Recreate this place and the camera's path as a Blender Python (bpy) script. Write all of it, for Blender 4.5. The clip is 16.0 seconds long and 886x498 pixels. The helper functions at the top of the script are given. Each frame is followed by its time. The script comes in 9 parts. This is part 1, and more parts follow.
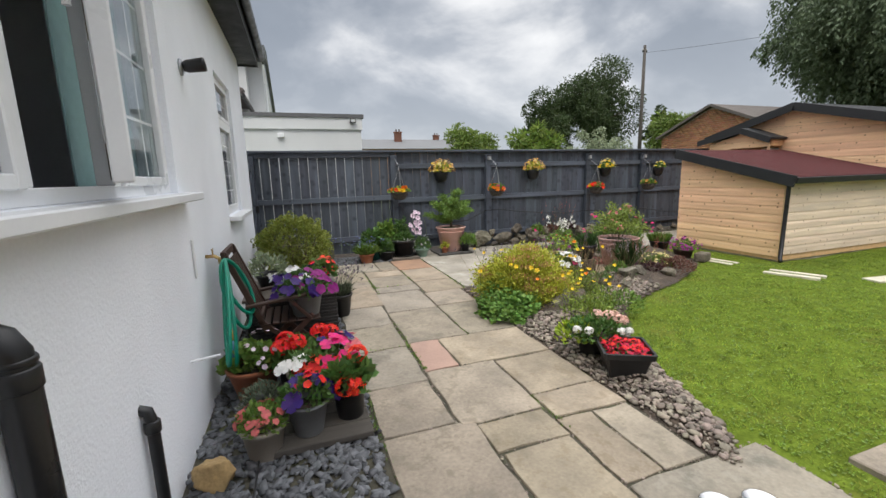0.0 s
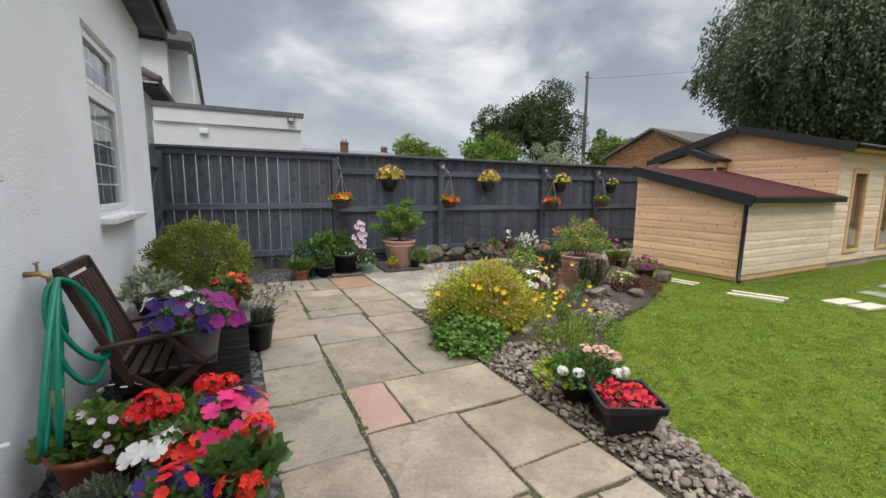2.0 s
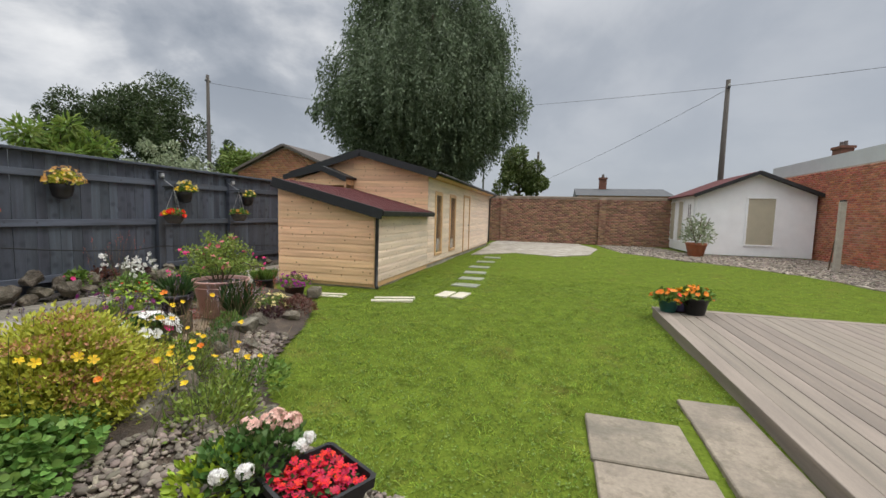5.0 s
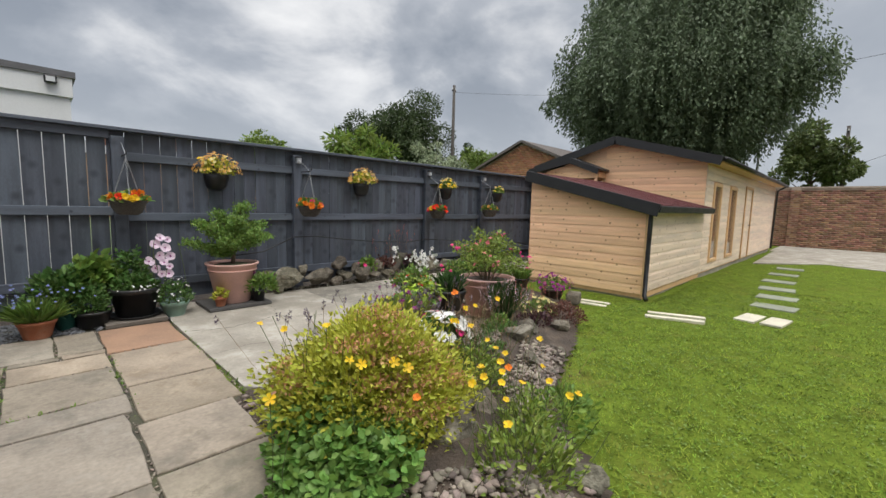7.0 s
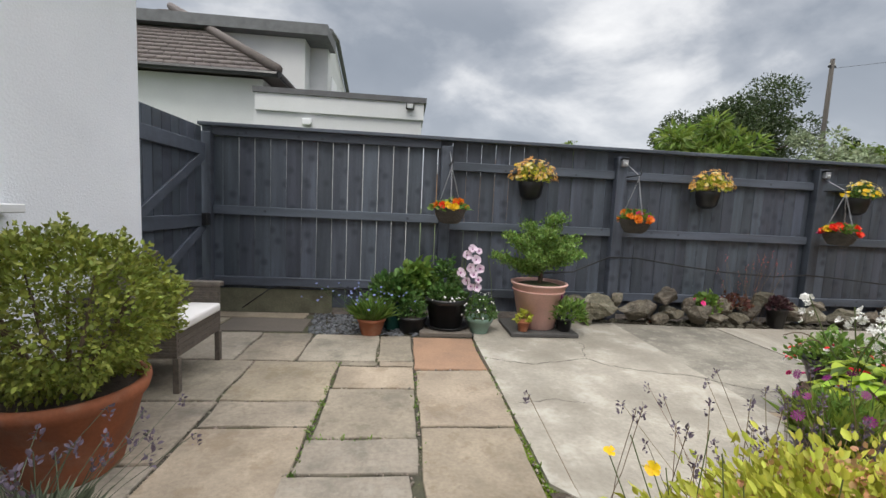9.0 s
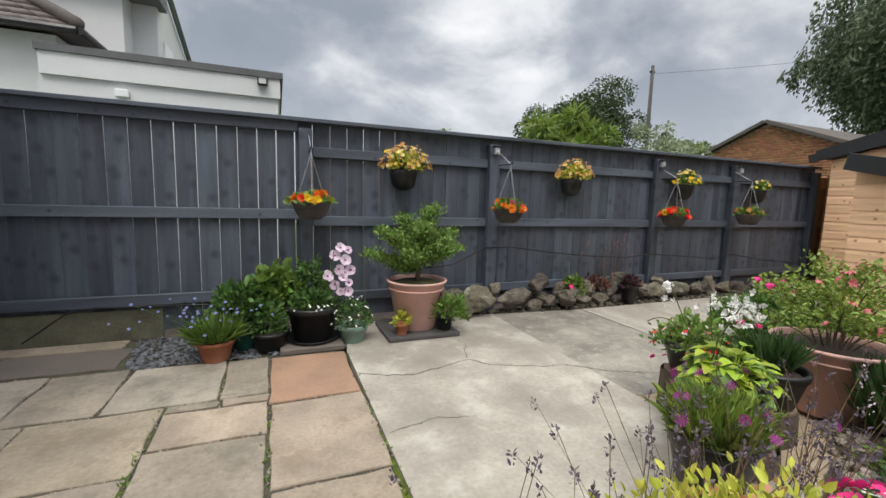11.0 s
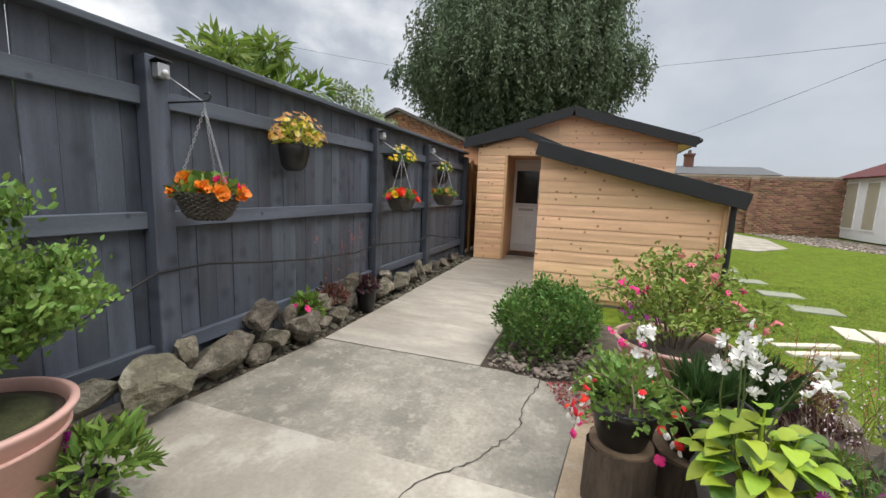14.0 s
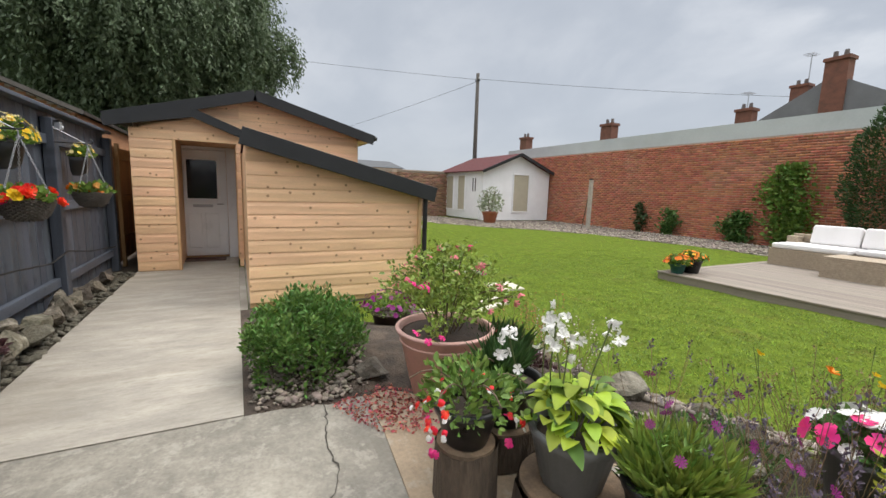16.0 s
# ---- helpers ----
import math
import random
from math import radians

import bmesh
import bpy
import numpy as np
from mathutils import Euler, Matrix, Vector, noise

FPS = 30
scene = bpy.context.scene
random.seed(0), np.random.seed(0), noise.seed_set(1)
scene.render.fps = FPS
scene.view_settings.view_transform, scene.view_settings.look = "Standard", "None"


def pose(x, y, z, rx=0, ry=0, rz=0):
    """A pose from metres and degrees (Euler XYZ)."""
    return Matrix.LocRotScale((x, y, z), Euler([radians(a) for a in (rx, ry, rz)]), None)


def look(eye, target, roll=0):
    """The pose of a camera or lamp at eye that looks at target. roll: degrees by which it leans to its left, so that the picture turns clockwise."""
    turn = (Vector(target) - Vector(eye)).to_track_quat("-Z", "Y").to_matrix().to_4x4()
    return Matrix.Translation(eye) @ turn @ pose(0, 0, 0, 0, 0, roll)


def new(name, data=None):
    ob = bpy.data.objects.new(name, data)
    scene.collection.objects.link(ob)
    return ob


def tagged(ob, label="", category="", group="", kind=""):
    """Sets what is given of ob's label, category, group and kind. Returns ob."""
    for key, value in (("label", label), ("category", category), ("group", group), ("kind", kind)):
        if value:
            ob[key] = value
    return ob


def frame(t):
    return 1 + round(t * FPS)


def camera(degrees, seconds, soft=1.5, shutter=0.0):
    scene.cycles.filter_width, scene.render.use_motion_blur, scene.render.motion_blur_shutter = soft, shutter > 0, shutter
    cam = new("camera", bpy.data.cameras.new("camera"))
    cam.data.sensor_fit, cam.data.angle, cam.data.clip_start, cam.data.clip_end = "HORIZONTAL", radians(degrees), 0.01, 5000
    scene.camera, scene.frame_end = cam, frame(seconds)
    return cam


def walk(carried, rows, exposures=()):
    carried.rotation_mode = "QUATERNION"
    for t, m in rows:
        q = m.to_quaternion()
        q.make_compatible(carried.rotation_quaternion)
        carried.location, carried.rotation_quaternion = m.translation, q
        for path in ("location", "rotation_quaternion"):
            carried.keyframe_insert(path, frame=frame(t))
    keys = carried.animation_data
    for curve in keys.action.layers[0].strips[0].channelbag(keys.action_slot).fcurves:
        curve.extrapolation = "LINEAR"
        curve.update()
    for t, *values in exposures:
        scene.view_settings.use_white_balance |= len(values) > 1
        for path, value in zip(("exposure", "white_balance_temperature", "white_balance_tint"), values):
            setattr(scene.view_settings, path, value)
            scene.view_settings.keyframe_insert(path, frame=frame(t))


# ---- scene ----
cam = camera(94.3, 16.0)
METRES, EYE, TILT, LEAN, TURN = 7.5, 1.575, 0.0, 0.0, -19.1
ROWS = [
    (0.0, -0.0020, 0.0005, 0.0002, -0.33, -10.04, 1.54),
    (0.5, 0.0016, 0.0285, -0.0046, -0.49, -9.58, 1.05),
    (1.0, 0.0021, 0.0510, -0.0075, -1.34, -8.95, 0.59),
    (1.5, -0.0027, 0.0811, -0.0155, -3.38, -8.52, 0.00),
    (2.0, -0.0049, 0.1104, -0.0169, -7.55, -7.99, -0.50),
    (2.5, 0.0093, 0.1464, -0.0196, -14.31, -7.43, -1.09),
    (3.0, 0.0177, 0.1626, -0.0212, -25.30, -6.64, -1.26),
    (3.5, 0.0166, 0.1762, -0.0237, -38.15, -5.83, -1.18),
    (3.7, 0.0163, 0.1796, -0.0237, -42.92, -5.44, -1.25),
    (4.75, 0.0320, 0.2130, -0.0262, -56.00, -4.90, -1.50),
    (5.8, 0.0506, 0.2467, -0.0289, -47.72, -4.66, -1.64),
    (6.0, 0.0498, 0.2610, -0.0284, -44.38, -4.88, -1.63),
    (6.5, 0.0505, 0.3031, -0.0323, -35.20, -5.52, -1.49),
    (7.0, 0.0415, 0.3536, -0.0329, -25.72, -6.02, -1.47),
    (7.5, 0.0442, 0.4045, -0.0388, -15.79, -6.29, -1.42),
    (8.0, 0.0472, 0.4507, -0.0363, -5.39, -6.30, -1.77),
    (8.5, 0.0317, 0.4914, -0.0366, 5.19, -5.87, -2.51),
    (8.7, 0.0252, 0.5045, -0.0378, 9.60, -5.51, -2.78),
    (9.75, 0.0270, 0.5230, -0.0330, 16.40, -5.80, -2.30),
    (10.8, 0.0340, 0.5586, -0.0289, 1.24, -6.44, -1.56),
    (11.0, 0.0284, 0.5776, -0.0305, -2.73, -6.70, -1.58),
    (11.5, 0.0202, 0.6138, -0.0292, -11.70, -7.31, -1.21),
    (12.0, 0.0251, 0.6671, -0.0286, -20.16, -7.66, -1.40),
    (12.5, 0.0266, 0.7150, -0.0312, -28.23, -7.80, -1.67),
    (13.0, 0.0190, 0.7675, -0.0306, -35.85, -7.81, -2.04),
    (13.5, 0.0184, 0.8163, -0.0326, -43.60, -8.09, -2.18),
    (14.0, 0.0200, 0.8643, -0.0311, -51.89, -8.17, -2.22),
    (14.5, 0.0120, 0.9044, -0.0290, -61.28, -8.27, -2.42),
    (15.0, 0.0162, 0.9324, -0.0279, -72.12, -8.04, -2.23),
    (15.5, 0.0337, 0.9520, -0.0251, -84.28, -8.00, -2.09),
    (16.0, 0.0370, 0.9635, -0.0244, -97.35, -8.01, -1.78),
]
walk(cam, [(t, pose(0, 0, EYE, TILT, LEAN, TURN) @ pose(METRES * x, METRES * y, METRES * z, 90 + pitch, roll, yaw)) for t, x, y, z, yaw, pitch, roll in ROWS],
     exposures=((0, -0.02), (2, -0.09), (3.5, -0.17), (6, -0.19), (7, -0.14), (8.5, -0.04), (11, -0.03), (12.5, 0.09), (14, 0.13), (16, 0.12)))

# ---- world and sun ----
world = bpy.data.worlds.new("overcast")
scene.world = world
world.use_nodes = True
wn, wl = world.node_tree.nodes, world.node_tree.links
wn.clear()
w_out = wn.new("ShaderNodeOutputWorld")
w_bg = wn.new("ShaderNodeBackground")
w_sky = wn.new("ShaderNodeTexSky")
w_sky.sky_type = "NISHITA"
w_sky.sun_disc = False
w_sky.sun_elevation, w_sky.sun_rotation = radians(57), radians(198)
w_tc = wn.new("ShaderNodeTexCoord")
w_sep = wn.new("ShaderNodeSeparateXYZ")
wl.new(w_tc.outputs["Generated"], w_sep.inputs[0])


def wmath(op, a, b=None):
    n = wn.new("ShaderNodeMath")
    n.operation = op
    for i, v in enumerate((a, b)):
        if v is None:
            continue
        if isinstance(v, (int, float)):
            n.inputs[i].default_value = v
        else:
            wl.new(v, n.inputs[i])
    return n.outputs[0]


# cloud sheet: the view direction dropped on a flat layer
w_h = wmath("ADD", wmath("ABSOLUTE", w_sep.outputs[2]), 0.42)
w_cmb = wn.new("ShaderNodeCombineXYZ")
wl.new(wmath("DIVIDE", w_sep.outputs[0], w_h), w_cmb.inputs[0])
wl.new(wmath("DIVIDE", w_sep.outputs[1], w_h), w_cmb.inputs[1])
w_map = wn.new("ShaderNodeMapping")
w_map.inputs["Rotation"].default_value = (0, 0, radians(-32))
w_map.inputs["Scale"].default_value = (1.0, 1.15, 1.0)
w_map.inputs["Location"].default_value = (2.35, 0.6, 0.0)
wl.new(w_cmb.outputs[0], w_map.inputs[0])
w_n1 = wn.new("ShaderNodeTexNoise")
w_n1.inputs["Scale"].default_value, w_n1.inputs["Detail"].default_value = 1.75, 9.0
w_n1.inputs["Roughness"].default_value, w_n1.inputs["Distortion"].default_value = 0.54, 0.22
wl.new(w_map.outputs[0], w_n1.inputs["Vector"])
w_ramp = wn.new("ShaderNodeValToRGB")
for pos, col in ((0.0, (0.22, 0.25, 0.30, 1)), (0.40, (0.32, 0.355, 0.41, 1)), (0.50, (0.47, 0.50, 0.55, 1)), (0.60, (0.80, 0.81, 0.83, 1)), (0.68, (1.0, 1.0, 1.0, 1)), (1.0, (1.1, 1.1, 1.1, 1))):
    if pos in (0.0, 1.0):
        e = w_ramp.color_ramp.elements[0 if pos == 0 else -1]
        e.position = pos
    else:
        e = w_ramp.color_ramp.elements.new(pos)
    e.color = col
wl.new(w_n1.outputs["Fac"], w_ramp.inputs[0])
# towards the horizon the clouds thin to an even pale haze
w_hz = wn.new("ShaderNodeMapRange")
w_hz.inputs["From Min"].default_value, w_hz.inputs["From Max"].default_value = 0.02, 0.30
w_hz.inputs["To Min"].default_value, w_hz.inputs["To Max"].default_value = 0.75, 0.0
wl.new(w_sep.outputs[2], w_hz.inputs[0])
w_mix = wn.new("ShaderNodeMix")
w_mix.data_type = "RGBA"
wl.new(w_hz.outputs[0], w_mix.inputs["Factor"])
wl.new(w_ramp.outputs[0], w_mix.inputs["A"])
w_mix.inputs["B"].default_value = (0.56, 0.59, 0.64, 1)
# to the south-east the cloud is an unbroken even sheet
w_se = wn.new("ShaderNodeMapRange")
w_se.interpolation_type = "SMOOTHSTEP"
w_se.inputs["From Min"].default_value, w_se.inputs["From Max"].default_value = 0.40, 0.97
w_se.inputs["To Min"].default_value, w_se.inputs["To Max"].default_value = 0.0, 0.82
wl.new(wmath("ADD", wmath("MULTIPLY", w_sep.outputs[0], 0.86), wmath("MULTIPLY", w_sep.outputs[1], -0.51)), w_se.inputs[0])
w_sheet = wn.new("ShaderNodeMix")
w_sheet.data_type = "RGBA"
wl.new(w_se.outputs[0], w_sheet.inputs["Factor"])
wl.new(w_mix.outputs["Result"], w_sheet.inputs["A"])
w_sheet.inputs["B"].default_value = (0.455, 0.49, 0.545, 1)
w_add = wn.new("ShaderNodeMix")
w_add.data_type, w_add.blend_type = "RGBA", "ADD"
w_add.inputs["Factor"].default_value = 0.010
wl.new(w_sheet.outputs["Result"], w_add.inputs["A"])
wl.new(w_sky.outputs[0], w_add.inputs["B"])
# an overcast sky is brightest overhead
w_zen = wn.new("ShaderNodeMapRange")
w_zen.interpolation_type = "SMOOTHSTEP"
w_zen.inputs["From Min"].default_value, w_zen.inputs["From Max"].default_value = 0.38, 0.95
w_zen.inputs["To Min"].default_value, w_zen.inputs["To Max"].default_value = 0.0, 1.0
wl.new(w_sep.outputs[2], w_zen.inputs[0])
w_top = wn.new("ShaderNodeMix")
w_top.data_type, w_top.blend_type = "RGBA", "MIX"
wl.new(w_zen.outputs[0], w_top.inputs["Factor"])
wl.new(w_add.outputs["Result"], w_top.inputs["A"])
w_top.inputs["B"].default_value = (2.70, 2.71, 2.78, 1)
wl.new(w_top.outputs["Result"], w_bg.inputs[0])
w_bg.inputs[1].default_value = 1.0
wl.new(w_bg.outputs[0], w_out.inputs[0])

sun_data = bpy.data.lights.new("sun", "SUN")
sun_data.energy, sun_data.angle, sun_data.color = 1.5, radians(25), (1.0, 0.95, 0.86)
sun = new("sun", sun_data)
sun.matrix_world = look((0, 0, 30), (6, 18, 0))


# ---- materials ----
def mat(name, col, rough=0.8, var=0.25, scale=6.0, fine=60.0, bump=0.15, metal=0.0, island=0.0, rnd=0.0, stain=None, stain_scale=1.5, stain_amt=0.5, spec=0.5, stretch=(1, 1, 1), dist=0.01, coat=0.0, trans=0.0, spots=None, spot_scale=14.0, spot_amt=0.5, stain_at=(0.5, 0.68)):
    """A surface with variation at two scales, optional stains, and hue change from piece to piece."""
    m = bpy.data.materials.new(name)
    m.use_nodes = True
    n, l = m.node_tree.nodes, m.node_tree.links
    b = n["Principled BSDF"]
    tc = n.new("ShaderNodeTexCoord")
    mp = n.new("ShaderNodeMapping")
    mp.inputs["Scale"].default_value = stretch
    l.new(tc.outputs["Object"], mp.inputs[0])
    off = None
    if rnd > 0:
        oi = n.new("ShaderNodeObjectInfo")
        va = n.new("ShaderNodeVectorMath")
        va.operation = "ADD"
        vs = n.new("ShaderNodeVectorMath")
        vs.operation = "SCALE"
        vs.inputs[0].default_value = (37.0, 61.0, 23.0)
        l.new(oi.outputs["Random"], vs.inputs["Scale"])
        l.new(mp.outputs[0], va.inputs[0])
        l.new(vs.outputs[0], va.inputs[1])
        vec = va.outputs[0]
        off = oi.outputs["Random"]
    else:
        vec = mp.outputs[0]

    def noise_node(s, d=4.0, r=0.55):
        t = n.new("ShaderNodeTexNoise")
        t.inputs["Scale"].default_value, t.inputs["Detail"].default_value, t.inputs["Roughness"].default_value = s, d, r
        l.new(vec, t.inputs["Vector"])
        return t.outputs["Fac"]

    def mixc(a, bb, fac, mode="MIX"):
        x = n.new("ShaderNodeMix")
        x.data_type, x.blend_type = "RGBA", mode
        for key, v in (("A", a), ("B", bb), ("Factor", fac)):
            if isinstance(v, (tuple, float, int)):
                x.inputs[key].default_value = v
            else:
                l.new(v, x.inputs[key])
        return x.outputs["Result"]

    def rng(v, a, bb, c, d):
        r = n.new("ShaderNodeMapRange")
        for i, k in enumerate((a, bb, c, d)):
            r.inputs[i + 1].default_value = k
        l.new(v, r.inputs[0])
        return r.outputs[0]

    c = tuple(col) + (1,)
    dark = tuple(v * (1 - var) for v in col) + (1,)
    light = tuple(min(1, v * (1 + var)) for v in col) + (1,)
    big, small = noise_node(scale), noise_node(fine, 3.0, 0.6)
    out = mixc(dark, light, rng(big, 0.3, 0.7, 0, 1))
    out = mixc(out, rng_col(n, l, small, 1 - var * 0.6, 1 + var * 0.4), 1.0, "MULTIPLY")
    if stain:
        out = mixc(out, tuple(stain) + (1,), rng(noise_node(stain_scale, 6.0, 0.65), stain_at[0], stain_at[1], 0, stain_amt))
    if spots:
        out = mixc(out, tuple(spots) + (1,), rng(noise_node(spot_scale, 5.0, 0.7), 0.53, 0.62, 0, spot_amt))
    r_src = None
    if island > 0:
        g = n.new("ShaderNodeNewGeometry")
        r_src, amt = g.outputs["Random Per Island"], island
    elif rnd > 0:
        r_src, amt = off, rnd
    if r_src is not None:
        hs = n.new("ShaderNodeHueSaturation")
        l.new(rng(r_src, 0, 1, 1 - amt, 1 + amt), hs.inputs["Value"])
        wn_ = n.new("ShaderNodeTexWhiteNoise")
        wn_.noise_dimensions = "1D"
        l.new(r_src, wn_.inputs["W"])
        l.new(rng(wn_.outputs["Value"], 0, 1, 0.5 - 0.06 * amt, 0.5 + 0.06 * amt), hs.inputs["Hue"])
        l.new(out, hs.inputs["Color"])
        out = hs.outputs["Color"]
    l.new(out, b.inputs["Base Color"])
    l.new(rng(big, 0.3, 0.7, max(0.03, rough - 0.12), min(1, rough + 0.12)), b.inputs["Roughness"])
    b.inputs["Metallic"].default_value = metal
    b.inputs["Specular IOR Level"].default_value = spec
    if coat:
        b.inputs["Coat Weight"].default_value = coat
    if trans:
        tr = n.new("ShaderNodeBsdfTranslucent")
        l.new(out, tr.inputs[0])
        ms = n.new("ShaderNodeMixShader")
        ms.inputs[0].default_value = trans
        l.new(b.outputs[0], ms.inputs[1])
        l.new(tr.outputs[0], ms.inputs[2])
        l.new(ms.outputs[0], n["Material Output"].inputs[0])
    if bump > 0:
        bp = n.new("ShaderNodeBump")
        bp.inputs["Strength"].default_value, bp.inputs["Distance"].default_value = bump, dist
        sm = n.new("ShaderNodeMath")
        sm.operation = "MULTIPLY_ADD"
        sm.inputs[1].default_value = 0.5
        l.new(small, sm.inputs[0])
        l.new(big, sm.inputs[2])
        l.new(sm.outputs[0], bp.inputs["Height"])
        l.new(bp.outputs[0], b.inputs["Normal"])
    return m


def rng_col(n, l, v, lo, hi):
    r = n.new("ShaderNodeMapRange")
    for i, k in enumerate((0.3, 0.7, lo, hi)):
        r.inputs[i + 1].default_value = k
    l.new(v, r.inputs[0])
    return r.outputs[0]


def glass_mat(name, tint=(0.9, 0.95, 0.95), rough=0.02):
    m = bpy.data.materials.new(name)
    m.use_nodes = True
    b = m.node_tree.nodes["Principled BSDF"]
    b.inputs["Base Color"].default_value = (*tint, 1)
    b.inputs["Roughness"].default_value = rough
    b.inputs["Transmission Weight"].default_value = 1.0
    b.inputs["IOR"].default_value = 1.45
    return m


def plank_mat(name, col, knot, var=0.18, grain_axis="X", rough=0.75, rnd=0.14, knots=True, patch=None, flat=(1, 0, 1), kr=(0.035, 0.085, 0.8)):
    """Sawn softwood: long grain, scattered knots, board-to-board change."""
    m = mat(name, col, rough, var, 3.0, 90.0, 0.25, rnd=rnd, stretch={"X": (0.35, 4, 4), "Y": (4, 0.35, 4), "Z": (4, 4, 0.35)}[grain_axis], stain=patch, stain_scale=0.9, stain_amt=0.5, dist=0.004)
    if knots:
        n, l = m.node_tree.nodes, m.node_tree.links
        b = n["Principled BSDF"]
        src = b.inputs["Base Color"].links[0].from_socket
        tc, oi = n.new("ShaderNodeTexCoord"), n.new("ShaderNodeObjectInfo")
        vs, va = n.new("ShaderNodeVectorMath"), n.new("ShaderNodeVectorMath")
        vs.operation, va.operation = "SCALE", "ADD"
        vs.inputs[0].default_value = (13.0, 17.0, 29.0)
        l.new(oi.outputs["Random"], vs.inputs["Scale"])
        mk = n.new("ShaderNodeMapping")
        mk.inputs["Scale"].default_value = flat
        l.new(tc.outputs["Object"], mk.inputs[0])
        sx = n.new("ShaderNodeSeparateXYZ")
        cx = n.new("ShaderNodeCombineXYZ")
        l.new(mk.outputs[0], sx.inputs[0])
        for slot, ax in enumerate([a for a in range(3) if flat[a]]):
            l.new(sx.outputs[ax], cx.inputs[slot])
        l.new(cx.outputs[0], va.inputs[0])
        vs.inputs[0].default_value = (13.0, 29.0, 0.0)
        l.new(vs.outputs[0], va.inputs[1])
        v = n.new("ShaderNodeTexVoronoi")
        v.voronoi_dimensions = "2D"
        v.inputs["Scale"].default_value = 4.2
        l.new(va.outputs[0], v.inputs["Vector"])
        r = n.new("ShaderNodeMapRange")
        for i, k in enumerate((kr[0], kr[1], kr[2], 0.0)):
            r.inputs[i + 1].default_value = k
        l.new(v.outputs["Distance"], r.inputs[0])
        x = n.new("ShaderNodeMix")
        x.data_type = "RGBA"
        l.new(r.outputs[0], x.inputs["Factor"])
        l.new(src, x.inputs["A"])
        x.inputs["B"].default_value = (*knot, 1)
        l.new(x.outputs["Result"], b.inputs["Base Color"])
    return m


RENDER = mat("white_render", (0.86, 0.885, 0.93), 0.9, 0.05, 1.2, 60.0, 0.8, dist=0.008)
RENDER2 = mat("neighbour_render", (0.66, 0.67, 0.67), 0.9, 0.06, 1.0, 40.0, 0.3)
UPVC = mat("white_upvc", (0.80, 0.81, 0.82), 0.35, 0.03, 3.0, 50.0, 0.02)
BLACKPL = mat("black_plastic", (0.012, 0.012, 0.013), 0.38, 0.3, 8.0, 70.0, 0.05)
DARKFASCIA = mat("black_fascia_felt", (0.016, 0.017, 0.019), 0.62, 0.35, 6.0, 120.0, 0.3)
GLASS = glass_mat("window_glass")
SLAB = mat("sandstone_slab", (0.285, 0.243, 0.188), 0.85, 0.26, 2.4, 40.0, 0.7, rnd=0.12, stain=(0.115, 0.105, 0.085), stain_scale=2.6, stain_amt=0.65, dist=0.012, spots=(0.16, 0.14, 0.10), spot_scale=9.0, spot_amt=0.5)
SLAB_TAN = mat("buff_sandstone_slab", (0.30, 0.249, 0.185), 0.85, 0.24, 3.0, 45.0, 0.7, rnd=0.12, stain=(0.14, 0.115, 0.08), stain_scale=2.2, stain_amt=0.6, dist=0.012, spots=(0.20, 0.155, 0.10), spot_scale=7.0, spot_amt=0.5)
SLAB_GREY = mat("grey_sandstone_slab", (0.285, 0.25, 0.20), 0.85, 0.26, 2.0, 40.0, 0.7, rnd=0.12, stain=(0.11, 0.105, 0.085), stain_scale=3.2, stain_amt=0.65, dist=0.012, spots=(0.33, 0.30, 0.25), spot_scale=11.0, spot_amt=0.4)
SLAB_PINK = mat("pink_sandstone_slab", (0.37, 0.245, 0.195), 0.85, 0.14, 2.2, 45.0, 0.35, rnd=0.07, stain=(0.2, 0.14, 0.12), stain_scale=3.0, stain_amt=0.3)
SLAB_RED = mat("red_sandstone_slab", (0.30, 0.182, 0.118), 0.85, 0.16, 2.2, 45.0, 0.35, rnd=0.05, stain=(0.15, 0.1, 0.08), stain_scale=3.0, stain_amt=0.3)
SLAB_DARK = mat("dark_stone_slab", (0.14, 0.12, 0.10), 0.85, 0.16, 2.2, 45.0, 0.35, rnd=0.05)
JOINT = mat("joint_dirt", (0.06, 0.055, 0.038), 0.95, 0.4, 9.0, 80.0, 0.8, stain=(0.09, 0.11, 0.03), stain_scale=2.0, stain_amt=0.6)
CONCRETE = mat("pale_worn_concrete", (0.35, 0.32, 0.268), 0.9, 0.24, 2.6, 34.0, 0.9, stain=(0.20, 0.18, 0.145), stain_scale=1.0, stain_amt=0.75, dist=0.01, stain_at=(0.46, 0.66), spots=(0.45, 0.43, 0.385), spot_scale=2.6, spot_amt=0.45)
CONCRETE_DARK = mat("weathered_grey_concrete", (0.255, 0.235, 0.195), 0.9, 0.3, 3.4, 38.0, 1.0, stain=(0.135, 0.125, 0.105), stain_scale=1.6, stain_amt=0.7, dist=0.012, stain_at=(0.46, 0.64), spots=(0.37, 0.345, 0.29), spot_scale=8.0, spot_amt=0.5)
CONCRETE_SAND = mat("sandy_concrete", (0.33, 0.255, 0.175), 0.92, 0.25, 4.0, 45.0, 0.7, stain=(0.20, 0.15, 0.10), stain_scale=2.0, stain_amt=0.6, dist=0.01, spots=(0.40, 0.37, 0.31), spot_scale=9.0, spot_amt=0.4)
